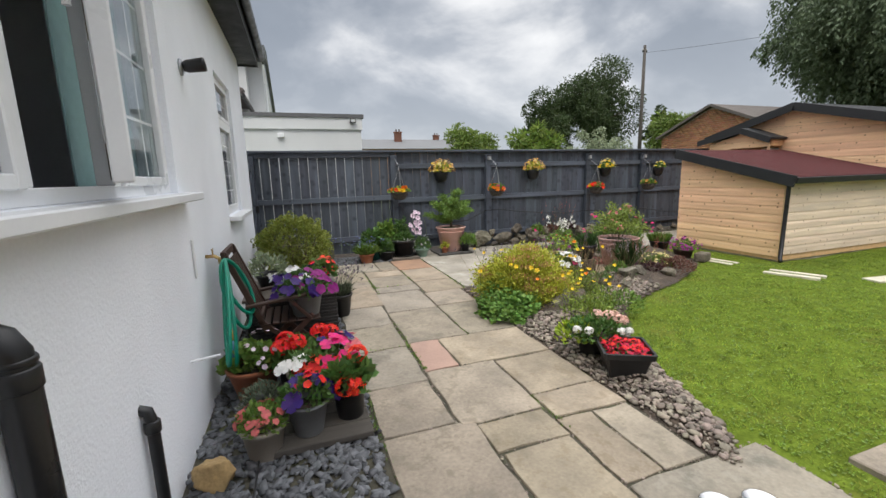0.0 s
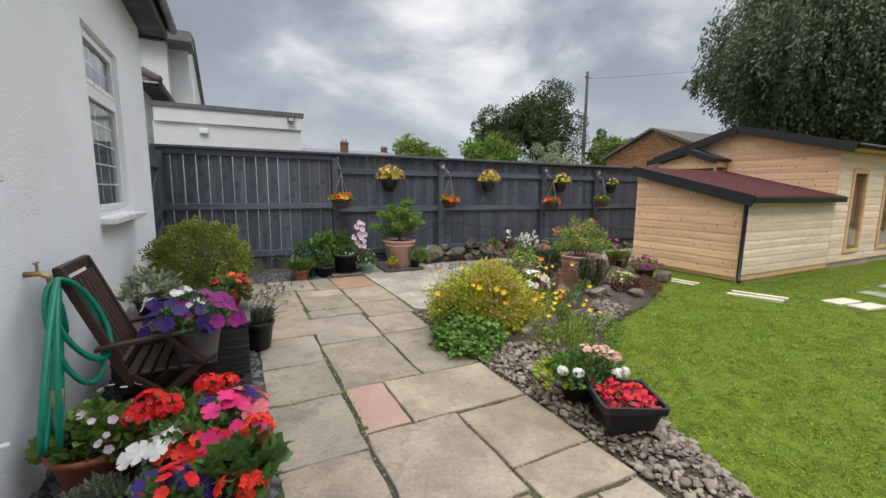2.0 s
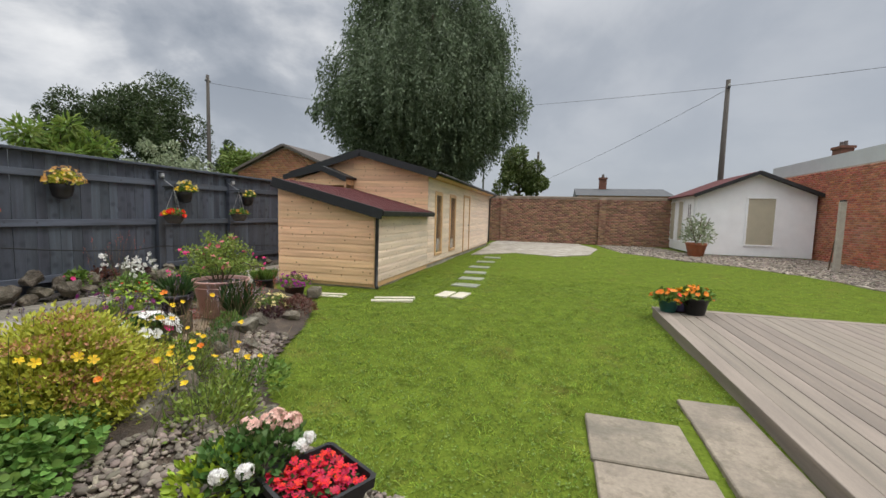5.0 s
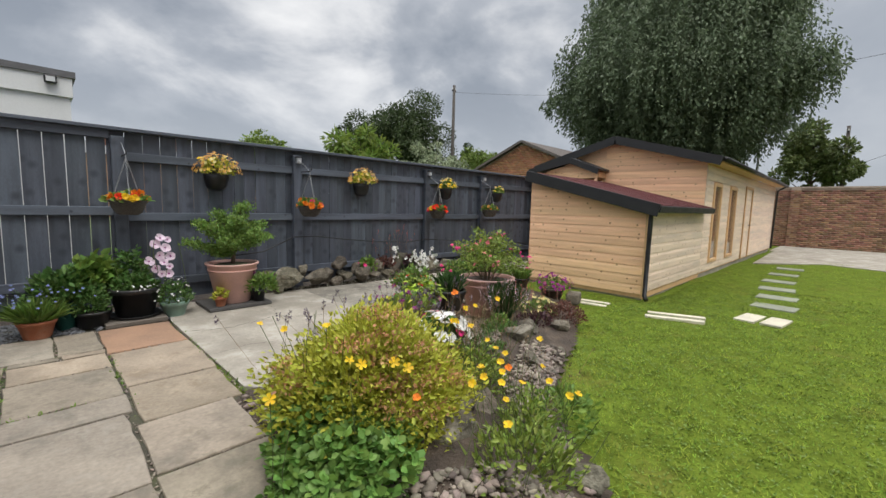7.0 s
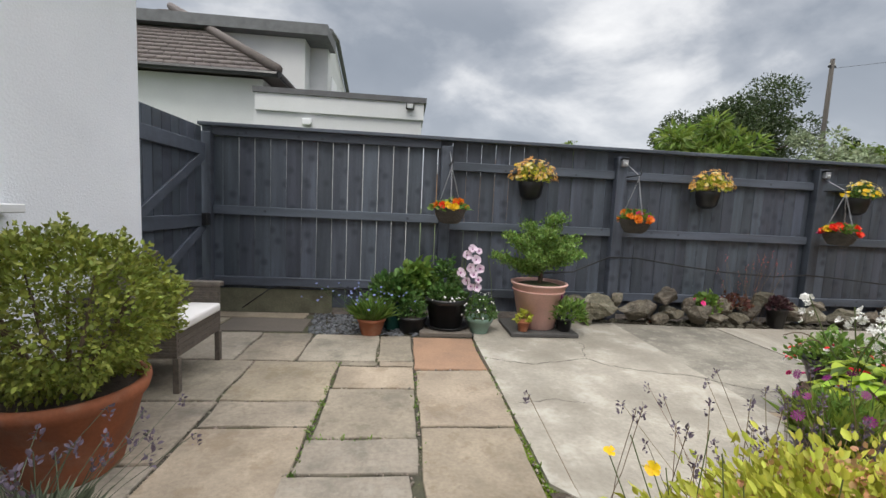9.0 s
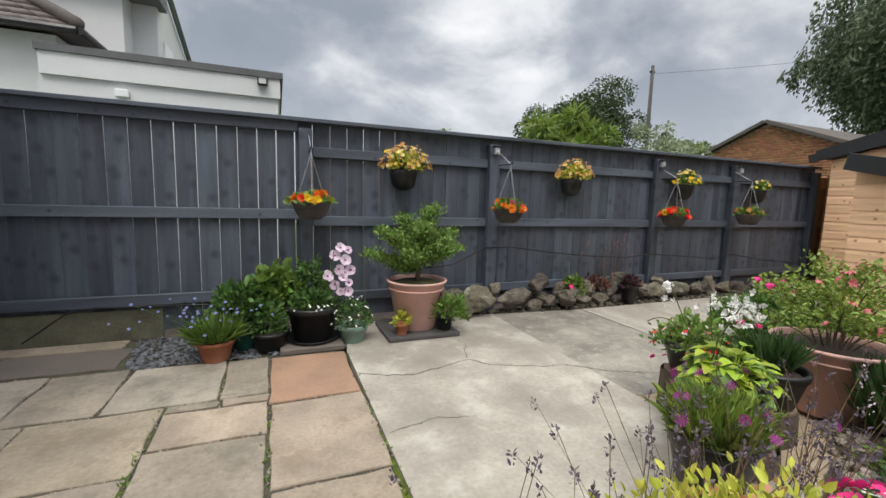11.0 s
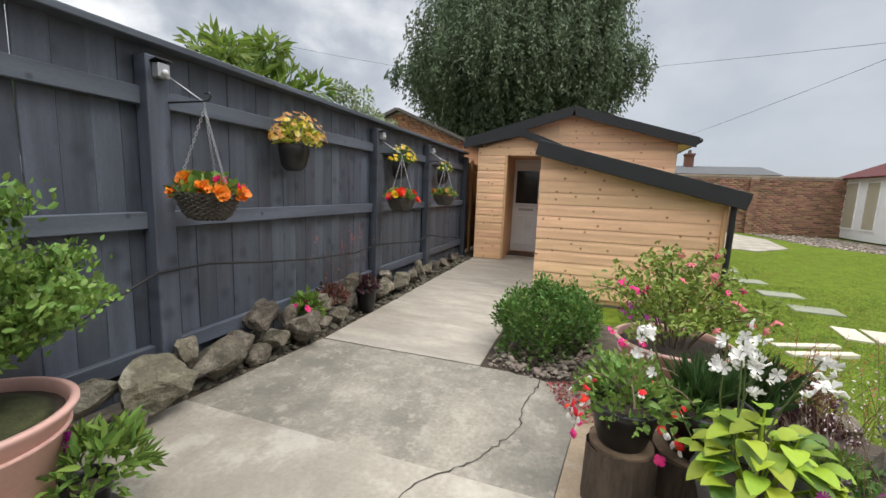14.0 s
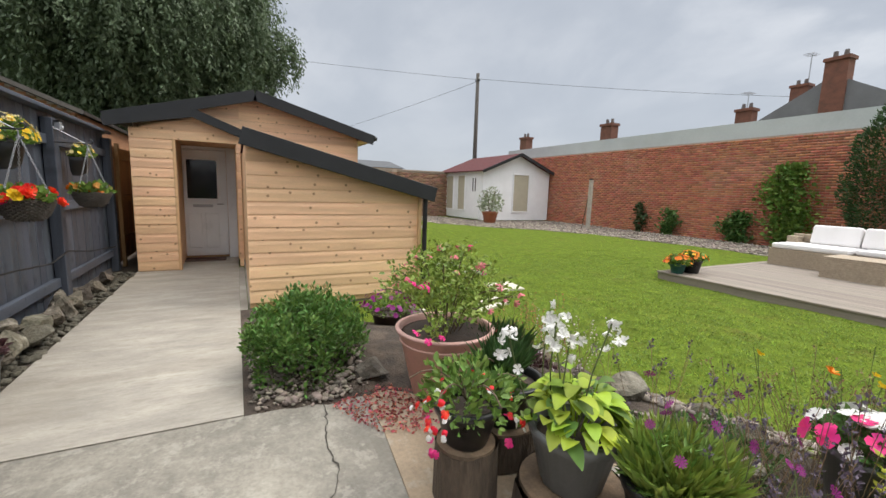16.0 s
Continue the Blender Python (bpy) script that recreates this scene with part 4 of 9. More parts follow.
for x0, x1, y0, y1 in ((2.72, 3.2, 0.58, 1.19), (3.22, 3.79, 0.6, 1.2), (3.1, 4.25, 0.08, 0.5)):
    s = part("step_slab", boxed(-(x1 - x0) / 2, (x1 - x0) / 2, -(y1 - y0) / 2, (y1 - y0) / 2, -0.1, 0.0, bevel=0.008), SLAB)
    s.location = ((x0 + x1) / 2, (y0 + y1) / 2, 0.004)
    tagged(s, "sandstone slab set in the lawn by the deck", "slab", "slabs by the deck")


# ---- house ----
def wall_with_holes(name, axis, at, thick, a0, a1, z0, z1, holes, material, label, parent=None, kind="structure"):
    """A wall along x or y from a0 to a1 with rectangular openings (b0, b1, zb, zt) through it."""
    bm = bmesh.new()
    aa = sorted({a0, a1, *[h_[0] for h_ in holes], *[h_[1] for h_ in holes]})
    zz = sorted({z0, z1, *[h_[2] for h_ in holes], *[h_[3] for h_ in holes]})
    grid = {}
    for i, (p0, p1) in enumerate(zip(aa, aa[1:])):
        for j, (q0, q1) in enumerate(zip(zz, zz[1:])):
            cm, cz = (p0 + p1) / 2, (q0 + q1) / 2
            if not any(h_[0] < cm < h_[1] and h_[2] < cz < h_[3] for h_ in holes):
                grid[i, j] = 1

    def P(a, z, s):
        return (at + s * thick, a, z) if axis == "y" else (a, at + s * thick, z)

    vc = {}

    def V_(a, z, s):
        return vc.setdefault((a, z, s), bm.verts.new(P(a, z, s)) if (a, z, s) not in vc else vc[(a, z, s)])

    for (i, j) in grid:
        q = ((aa[i], zz[j]), (aa[i + 1], zz[j]), (aa[i + 1], zz[j + 1]), (aa[i], zz[j + 1]))
        for s in (0, 1):
            bm.faces.new([V_(a, z, s) for a, z in q])
        for di, dj, e in ((-1, 0, (3, 0)), (1, 0, (1, 2)), (0, -1, (0, 1)), (0, 1, (2, 3))):
            if (i + di, j + dj) not in grid:
                (ea, ez), (fa, fz) = q[e[0]], q[e[1]]
                bm.faces.new((V_(ea, ez, 0), V_(fa, fz, 0), V_(fa, fz, 1), V_(ea, ez, 1)))
    bmesh.ops.recalc_face_normals(bm, faces=bm.faces)
    ob = part(name, bm, material, parent, label, kind=kind)
    if kind == "structure" and parent is None:
        ob["category"] = "wall"
    return ob


W1 = (-0.35, 2.95, 1.52, 2.88)
W2 = (4.82, 5.86, 1.22, 2.68)
wall_with_holes("wall_house", "y", -0.70, -0.3, -3.2, 7.15, -0.3, 3.36, [W1, W2], RENDER, "white rough-rendered house wall with two windows")
part("wall_house_end", boxed(-6.0, -1.002, 6.85, 7.148, -0.3, 3.36), RENDER, label="white rendered end wall of the house", kind="structure")["category"] = "wall"
part("wall_house_back", boxed(-6.0, -1.002, -3.2, -2.9, -0.3, 3.36), RENDER, label="white rendered rear wall of the house", kind="structure")["category"] = "wall"
part("wall_room", boxed(-2.0, -1.9, -2.9, 6.85, -0.3, 3.3), GREYWALL, label="grey painted wall inside the house", kind="structure")["category"] = "wall"
part("wall_room_partition", boxed(-1.9, -1.005, 3.4, 3.5, -0.3, 3.3), GREYWALL, label="grey painted partition inside the house", kind="structure")["category"] = "wall"
part("floor_house", boxed(-1.9, -1.005, -2.9, 6.85, -0.1, 0.0), CUTWOOD, label="wooden floor inside the house", kind="structure")["category"] = "floor"
part("ceiling_house", boxed(-1.9, -1.005, -2.9, 6.85, 3.3, 3.4), RENDER2, label="pale ceiling inside the house", kind="structure")["category"] = "ceiling"

# roof edge
roof = tagged(new("house_roof"), "dark brown tiled roof with black gutter and soffit", "roof", kind="structure")
part("soffit", boxed(-1.2, -0.46, -3.3, 7.42, 3.362, 3.39), DARKFASCIA, roof)
part("fascia", boxed(-0.46, -0.43, -3.3, 7.42, 3.34, 3.56), DARKFASCIA, roof)
part("bargeboard", boxed(-1.2, -0.43, 7.42, 7.45, 3.34, 3.58), DARKFASCIA, roof)
gut = bmesh.new()
gut = lathe([(0.055, -3.3), (0.055, 7.5)], 16, bm=gut)
g_ = part("gutter", gut, BLACKPL, roof, smooth=True)
g_.matrix_basis = Matrix.Translation((-0.375, 0, 3.50)) @ Matrix.Rotation(radians(-90), 4, "X")
bm = bmesh.new()
for i in range(36):
    y0 = -3.3 + i * 0.30
    for r_ in range(3):
        box(bm, -0.42 - r_ * 0.28, -0.10 - r_ * 0.28, y0, y0 + 0.285, 0, 0.045, m=Matrix.Translation((-0.33 - r_ * 0.0, 0, 3.60 + r_ * 0.15)) @ Matrix.Rotation(radians(28), 4, "Y"))
part("roof_tile", bm, ROOFTILE, roof, kind="stuff")


def upvc_window(name, label, y0, y1, z0, z1, lights, x=-0.74, sill=True, transom=None, bars=False):
    """A white window in a wall that faces +x. lights: list of (y0, y1, glazed)."""
    w = tagged(new(name), label, "window", kind="structure")
    fr = 0.055
    bm = bmesh.new()
    d0, d1 = x - 0.07, x
    box(bm, d0, d1, y0, y0 + fr, z0, z1, 0.004)
    box(bm, d0, d1, y1 - fr, y1, z0, z1, 0.004)
    box(bm, d0, d1, y0 + fr, y1 - fr, z0, z0 + fr, 0.004)
    box(bm, d0, d1, y0 + fr, y1 - fr, z1 - fr, z1, 0.004)
    for a, b, _ in lights[:-1]:
        box(bm, d0, d1, b - 0.03, b + 0.03, z0 + fr, z1 - fr, 0.004)
    if transom:
        box(bm, d0, d1 + 0.012, y0 + fr, y1 - fr, transom - 0.03, transom + 0.03, 0.004)
    part("window_frame", bm, UPVC, w)
    for a, b, glazed in lights:
        if not glazed:
            continue
        zs = [(z0 + 0.05, z1 - 0.05)] if not transom else [(z0 + 0.05, transom - 0.028), (transom + 0.028, z1 - 0.05)]
        for q0, q1 in zs:
            bm = bmesh.new()
            s = 0.045
            aa, bb = a + 0.028, b - 0.028
            for (e0, e1, f0, f1) in ((aa, aa + s, q0, q1), (bb - s, bb, q0, q1), (aa + s, bb - s, q0, q0 + s), (aa + s, bb - s, q1 - s, q1)):
                box(bm, x - 0.05, x + 0.016, e0, e1, f0, f1, 0.005)
            sash = part("sash", bm, UPVC, w)
            pane = part("pane", boxed(x - 0.03, x - 0.014, aa + s, bb - s, q0 + s, q1 - s), GLASS, sash)
            pane.visible_shadow = False
            if bars:
                bm = bmesh.new()
                for k_ in (1, 2):
                    yy = aa + s + (bb - aa - 2 * s) * k_ / 3
                    box(bm, x - 0.026, x - 0.019, yy - 0.006, yy + 0.006, q0 + s, q1 - s)
                for k_ in range(1, 5 if q1 - q0 > 0.6 else 2):
                    zz_ = q0 + s + (q1 - q0 - 2 * s) * k_ / (5 if q1 - q0 > 0.6 else 2)
                    box(bm, x - 0.0265, x - 0.0185, aa + s, bb - s, zz_ - 0.006, zz_ + 0.006)
                part("glazing_bar", bm, UPVC, sash)
    if sill:
        part("window_sill", boxed(-0.80, -0.59, y0 - 0.02, y1 + 0.14, z0 - 0.05, z0 - 0.002, bevel=0.006), UPVC, w)
    return w


win1 = upvc_window("window_1", "white plastic window with one sash standing open", *W1, [(-0.30, 0.72, True), (0.72, 1.53, True), (1.53, 2.18, False), (2.18, 2.90, True)])
upvc_window("window_2", "white plastic window with leaded panes", *W2, [(4.87, 5.81, True)], transom=2.22, bars=True)
# the open sash is hinged at the mullion and stands a little outwards
bm = bmesh.new()
for (e0, e1, f0, f1) in ((0, 0.07, 0, 1.2), (0.5, 0.57, 0, 1.2), (0.07, 0.5, 0, 0.07), (0.07, 0.5, 1.13, 1.2)):
    box(bm, e0, e1, -0.03, 0.03, f0, f1, 0.005)
so = part("open_sash", bm, UPVC, win1, "sash standing open outwards")
bm = bmesh.new()
for (e0, e1, f0, f1) in ((0.006, 0.03, 0.01, 1.19), (0.54, 0.562, 0.01, 1.19), (0.03, 0.54, 0.008, 0.03), (0.03, 0.54, 1.17, 1.192)):
    box(bm, e0, e1, -0.0335, -0.0302, f0, f1)
part("seal", bm, mat("grimy_brown_seal", (0.085, 0.07, 0.05), 0.7, 0.35, 9.0, 70.0, 0.2), so, "grimy brown rubber seal")
part("friction_stay", boxed(0.55, 0.571, -0.036, -0.0305, 0.12, 0.42, bevel=0.002), GALV, so)
part("friction_stay", boxed(0.55, 0.571, -0.036, -0.0305, 0.78, 1.08, bevel=0.002), GALV, so)
bm = bmesh.new()
for yy in (2.44, 2.64):
    box(bm, -0.766, -0.758, yy - 0.007, yy + 0.007, 1.62, 2.79)
for zz_ in (1.90, 2.20, 2.50):
    box(bm, -0.7665, -0.7575, 2.26, 2.82, zz_ - 0.007, zz_ + 0.007)
part("glazing_bar", bm, UPVC, win1)
# added panel, no real blind: its colour imitates the pane's pale teal reflection
part("blind", boxed(-0.90, -0.892, 2.2, 2.92, 1.54, 2.86), mat("pale_teal_pane_backing", (0.33, 0.50, 0.50), 0.6, 0.12, 2.0, 20.0, 0.1), label="pale teal panel added behind the pane to imitate its reflection")["category"] = "blind"
so.matrix_basis = pose(-0.70, 2.155, 1.585, 0, 0, -73)
op_ = part("pane", boxed(0.07, 0.5, -0.006, 0.006, 0.07, 1.13), GLASS, so)
op_.visible_shadow = False
part("window_handle", tube([(0.535, -0.03, 0.65), (0.535, -0.07, 0.65), (0.535, -0.07, 0.52)], 0.012), UPVC, so)
part("curtain", boxed(-1.25, -1.22, -0.3, 1.2, 1.3, 2.9), mat("teal_curtain", (0.05, 0.11, 0.12), 0.9, 0.2, 3.0, 30.0, 0.2, stretch=(1, 8, 0.3)), label="teal curtain hanging inside the window")["category"] = "curtain"
rd = thing("reed_diffuser", -1.06, 1.98, 1.50, "small glass reed diffuser with wooden reeds on the inner sill", "diffuser")
part("bottle", lathe([(0.03, 0), (0.032, 0.06), (0.012, 0.075), (0.012, 0.09)], 12), BRASS, rd, smooth=True)
for k_ in range(6):
    part("reed", tube([(0, 0, 0.05), (0.02 * math.cos(k_), 0.07 * math.sin(k_ * 1.3), 0.25)], 0.0015, 5), TRIMWOOD, rd)
part("inner_sill", boxed(-1.2, -1.003, -0.4, 2.8, 1.46, 1.499), UPVC, label="white inner window sill", kind="structure")["category"] = "sill"


# ---- boundary fence ----
fence = tagged(new("fence"), "dark grey painted timber fence with posts, rails and gaps", "fence", kind="structure")
POSTS = (-0.79, 1.89, 4.03, 6.71, 8.40, 10.55)
for x in POSTS:
    o = part("post", boxed(-0.065, 0.065, -0.05, 0.05, 0, 2.02, bevel=0.006), FENCE, fence)
    o.location = (x, 8.46, 0)
for a, b in zip(POSTS, POSTS[1:]):
    for z in ((0.36, 1.17, 2.04) if a < 0 else (0.29, 1.10, 1.80)):
        o = part("rail", boxed(a + 0.066, b - 0.066, -0.025, 0.025, -0.05, 0.05, bevel=0.005), FENCE_X, fence)
        o.location = (0, 8.488, z)
part("capping", boxed(-0.86, 10.62, 8.41, 8.60, 2.085, 2.125, bevel=0.005), FENCE_X, fence)
part("gravel_board", boxed(-0.72, 0.6, 8.50, 8.54, -0.1, 0.27), mat("mossy_concrete_board", (0.13, 0.125, 0.085), 0.95, 0.3, 5.0, 50.0, 0.4), fence, "mossy concrete gravel board")
board_me = {}
rgb = random.Random(8)
part("board", boxed(-0.86, -0.639, 8.518, 8.536, 0.06, 2.09, bevel=0.003), FENCE, fence)
x = -0.637
while x < 10.55:
    gappy = x < 2.9
    w = 0.1735 if gappy else rgb.choice((0.135, 0.145, 0.15))
    if gappy:
        # each board tapers a little, so the slits close towards the ground
        slit, foot = rgb.choice((0.006, 0.008, 0.010, 0.011)), rgb.choice((0.002, 0.004, 0.007))
        if x > 1.9:
            slit, foot = slit * 0.85, rgb.choice((0.001, 0.004))
        bm = boxed(slit / 2, w - slit / 2, -0.009, 0.009, 0, 2.03)
        for v in bm.verts:
            if v.co.z < 1:
                v.co.x = foot / 2 if v.co.x < w / 2 else w - foot / 2
        o = part("board", bm, FENCE, fence)
        o.location = (x, 8.527, 0.06)
    else:
        if w not in board_me:
            board_me[w] = tidy(boxed(-w / 2, w / 2, -0.009, 0.009, 0, 2.03, bevel=0.003), "board", FENCE)
        o = part("board", board_me[w], FENCE, fence)
        o.location = (x + w / 2, 8.527 + rgb.uniform(-0.003, 0.003), 0.06)
        o.rotation_euler = (0, radians(rgb.uniform(-0.15, 0.15)), 0)
    x += w + (0 if gappy else rgb.choice((0.0, 0.001, 0.002)))
# the run past the cabin is unpainted brown
bf = tagged(new("brown_fence"), "brown stained timber fence behind the cabin", "fence", kind="structure")
bmm = tidy(boxed(-0.07, 0.07, -0.01, 0.01, 0, 1.9), "board", BROWNFENCE)
for i in range(95):
    o = part("board", bmm, BROWNFENCE, bf)
    o.location = (10.72 + i * 0.142, 8.53, 0.05)
for z in (0.4, 1.1, 1.8):
    part("rail", boxed(10.62, 24.2, 8.45, 8.515, z - 0.05, z + 0.05), BROWNFENCE, bf)
for i in range(7):
    part("post", boxed(10.9 + i * 2.1, 11.0 + i * 2.1, 8.40, 8.448, 0, 1.98), BROWNFENCE, bf)

# gate between fence and house
gate = tagged(new("gate"), "grey painted boarded garden gate with diagonal braces and black latch", "gate", kind="structure")
for i in range(8):
    o = part("board", boxed(-0.009, 0.009, -0.07, 0.07, 0, 1.98, bevel=0.003), FENCE, gate)
    o.location = (-0.80, 7.26 + i * 0.146, 0.08)
for z in (0.35, 1.05, 1.82):
    part("ledge", boxed(-0.79, -0.755, 7.19, 8.36, z - 0.065, z + 0.065, bevel=0.004), FENCE_X, gate)
for za, zb in ((1.12, 1.75), (0.42, 0.98)):
    br = part("brace", boxed(-0.0, 0.03, -0.65, 0.65, -0.05, 0.05, bevel=0.004), FENCE_X, gate)
    br.matrix_basis = Matrix.Translation((-0.786, 7.78, (za + zb) / 2)) @ Matrix.Rotation(math.atan2(zb - za, 1.12), 4, "X")
part("latch", boxed(-0.755, -0.70, 8.26, 8.36, 1.0, 1.13, bevel=0.006), IRON, gate, "black iron latch")


# ---- timber cabin with lean-to store and porch ----
cabin = thing("timber_cabin", 0, 0, 0, "pale larch-clad timber cabin with black roof edges, porch and lean-to", "cabin")


def clad_front(x, y0, y1, z0, ztop, parent, pitch=0.145, skip=None, material=CLAD):
    """Horizontal boards on a face that looks towards -x; ztop(y) is the sloping top."""
    z = z0
    while z < max(ztop(y0), ztop(y1), ztop((y0 + y1) / 2)) - 0.01:
        spans = [(y0, y1)]
        if skip and z + pitch > skip[2] and z < skip[3] - 0.02:
            spans = [s_ for s_ in ((y0, skip[0]), (skip[1], y1)) if s_[1] - s_[0] > 0.02]
        for a, b in spans:
            za, zb = min(z + pitch, ztop(a)), min(z + pitch, ztop(b))
            n = 9
            top = [(a + (b - a) * i / n, min(z + pitch, ztop(a + (b - a) * i / n))) for i in range(n + 1)]
            top = [t_ for t_ in top if t_[1] > z + 0.004]
            if len(top) < 2:
                continue
            bm = bmesh.new()
            front_lo = [bm.verts.new((-0.014, t_[0], z)) for t_ in top]
            front_mid = [bm.verts.new((-0.014, t_[0], z + (t_[1] - z) * 0.62)) for t_ in top]
            front_hi = [bm.verts.new((-0.005, t_[0], t_[1] - 0.002)) for t_ in top]
            back_lo = [bm.verts.new((0.0, t_[0], z)) for t_ in top]
            for rowa, rowb in ((front_lo, front_mid), (front_mid, front_hi), (back_lo, front_lo)):
                for i in range(len(top) - 1):
                    bm.faces.new((rowa[i], rowa[i + 1], rowb[i + 1], rowb[i]))
            bm.faces.new((front_lo[0], front_mid[0], front_hi[0], back_lo[0]))
            bm.faces.new((front_lo[-1], back_lo[-1], front_hi[-1], front_mid[-1]))
            bmesh.ops.recalc_face_normals(bm, faces=bm.faces)
            o = part("board", bm, material, parent)
            o.location = (x, 0, 0)
        z += pitch


def clad_side(y, x0, x1, z0, z1, parent, holes=(), pitch=0.145, material=CLAD_X):
    """Horizontal boards on a face that looks towards -y."""
    z = z0
    while z < z1 - 0.02:
        t = min(z + pitch, z1)
        cuts = sorted([h_ for h_ in holes if t > h_[2] + 0.02 and z < h_[3] - 0.02])
        a = x0
        for h_ in cuts + [(x1, x1, 0, 0)]:
            if h_[0] - a > 0.03:
                bm = bmesh.new()
                b = h_[0]
                prof = ((0, z), (-0.014, z), (-0.014, z + (t - z) * 0.62), (-0.005, t - 0.002))
                A = [bm.verts.new((a, y + q, zz_)) for q, zz_ in prof]
                B = [bm.verts.new((b, y + q, zz_)) for q, zz_ in prof]
                for i in range(3):
                    bm.faces.new((A[i], A[i + 1], B[i + 1], B[i]))
                bm.faces.new(A)
                bm.faces.new(list(reversed(B)))
                bmesh.ops.recalc_face_normals(bm, faces=bm.faces)
                part("board", bm, material, parent)
            a = h_[1]
        z += pitch


# lean-to store
part("leanto_frame", prism([(7.66, 4.60), (10.74, 4.60), (10.74, 6.64), (7.66, 6.64)], 0.0, 1.36), TRIMWOOD, cabin)
bm = bmesh.new()
tri_ = [(7.66, 4.60, 1.362), (7.66, 6.64, 1.362), (7.66, 6.64, 1.86), (10.74, 4.60, 1.362), (10.74, 6.64, 1.362), (10.74, 6.64, 1.86)]
tv = [bm.verts.new(q) for q in tri_]
for f in ((0, 1, 2), (3, 5, 4), (0, 2, 5, 3), (1, 4, 5, 2)):
    bm.faces.new([tv[i] for i in f])
part("leanto_gable", bm, TRIMWOOD, cabin)
lt_top = lambda y: 1.38 + (y - 4.6) / 2.04 * 0.50
clad_front(7.655, 4.60, 6.64, 0.06, lt_top, cabin)
clad_side(4.596, 7.64, 10.72, 0.10, 1.36, cabin)
slope = math.atan2(0.53, 2.12)
lr = part("leanto_roof", boxed(-0.13, 3.06, -0.08, 2.22, 0.0, 0.03), REDROOF, cabin, "dark red felt roof sheet")
lr.matrix_basis = Matrix.Translation((7.66, 4.50, 1.40)) @ Matrix.Rotation(slope, 4, "X")
bm = bmesh.new()
for i in range(34):
    box(bm, 0.0 + i * 0.09, 0.05 + i * 0.09, -0.078, 2.20, 0.031, 0.041)
lrr = part("roof_ridge", bm, REDROOF, cabin, kind="stuff")
lrr.matrix_basis = lr.matrix_basis.copy()
lf = part("leanto_fascia", boxed(-0.165, -0.132, -0.10, 2.24, -0.13, 0.055, bevel=0.004), DARKFASCIA, cabin, "black fascia board")
lf.matrix_basis = lr.matrix_basis.copy()
lf = part("leanto_fascia", boxed(-0.13, 3.04, -0.115, -0.082, -0.07, 0.03, bevel=0.004), DARKFASCIA, cabin, "black fascia board")
lf.matrix_basis = lr.matrix_basis.copy()
part("corner_post", boxed(7.60, 7.645, 4.565, 4.61, 0.0, 1.38, bevel=0.004), TRIMWOOD, cabin)
part("downpipe", tube([(7.57, 4.48, 1.36), (7.57, 4.53, 1.28), (7.57, 4.54, 0.06), (7.53, 4.50, 0.01)], 0.032, 12), BLACKPL, cabin, "black plastic downpipe", smooth=True)
part("plinth", boxed(7.68, 20.3, 4.62, 6.655, -0.2, 0.07), CONCRETE, cabin, "concrete base")
part("plinth", boxed(12.0, 20.3, 6.657, 8.15, -0.2, 0.07), CONCRETE, cabin, "concrete base")

# main body: long box with a low gable
wall_with_holes("body_side", "x", 4.60, 0.09, 10.76, 20.3, 0.07, 2.30, [(11.35, 12.0, 0.28, 1.93), (12.9, 13.6, 0.28, 1.93)], TRIMWOOD, "", cabin, kind="")
HOLES = [(11.33, 12.02, 0.26, 1.95), (12.88, 13.62, 0.26, 1.95)]
clad_side(4.598, 10.74, 20.3, 0.10, 2.28, cabin, HOLES, material=CLAD_X)
gable_top2 = lambda y: min(2.34 + (y - 4.45) / 1.95 * 0.56, 2.90 - (y - 6.40) / 2.05 * 0.55)
clad_front(10.75, 4.60, 6.66, 1.33, gable_top2, cabin)
clad_front(10.75, 6.66, 8.15, 2.22, gable_top2, cabin)
part("body_front", boxed(10.76, 10.84, 4.69, 6.74, 0.07, 2.34), TRIMWOOD, cabin)
part("body_end", boxed(20.2, 20.3, 4.69, 8.15, 0.07, 2.34), TRIMWOOD, cabin)
part("body_back", boxed(10.84, 20.2, 8.05, 8.15, 0.07, 2.34), TRIMWOOD, cabin)
for side in (-1, 1):
    ln = 2.16
    rp = part("roof", boxed(-0.12, 9.75, 0, ln, 0, 0.06), DARKFASCIA, cabin, "black felt roof slope")
    an = math.atan2(0.56, 2.02)
    if side < 0:
        rp.matrix_basis = Matrix.Translation((10.68, 6.40, 2.92)) @ Matrix.Rotation(math.pi, 4, "Z") @ Matrix.Rotation(-an, 4, "X") @ Matrix.Diagonal((-1, 1, 1, 1))
    else:
        rp.matrix_basis = Matrix.Translation((10.68, 6.40, 2.92)) @ Matrix.Rotation(-an, 4, "X")
    fb = part("fascia", boxed(-0.155, -0.122, 0, ln, -0.11, 0.065), DARKFASCIA, cabin, "black fascia board")
    fb.matrix_basis = rp.matrix_basis.copy()
part("eaves_gutter", tube([(10.6, 4.28, 2.36), (20.5, 4.28, 2.33)], 0.045, 10), BLACKPL, cabin, "black plastic gutter", smooth=True)
part("eaves_soffit", boxed(10.7, 20.4, 4.33, 4.59, 2.30, 2.325), TRIMWOOD, cabin)
part("downpipe", tube([(20.1, 4.28, 2.3), (20.1, 4.5, 2.15), (20.1, 4.53, 0.1)], 0.033, 10), BLACKPL, cabin, smooth=True)
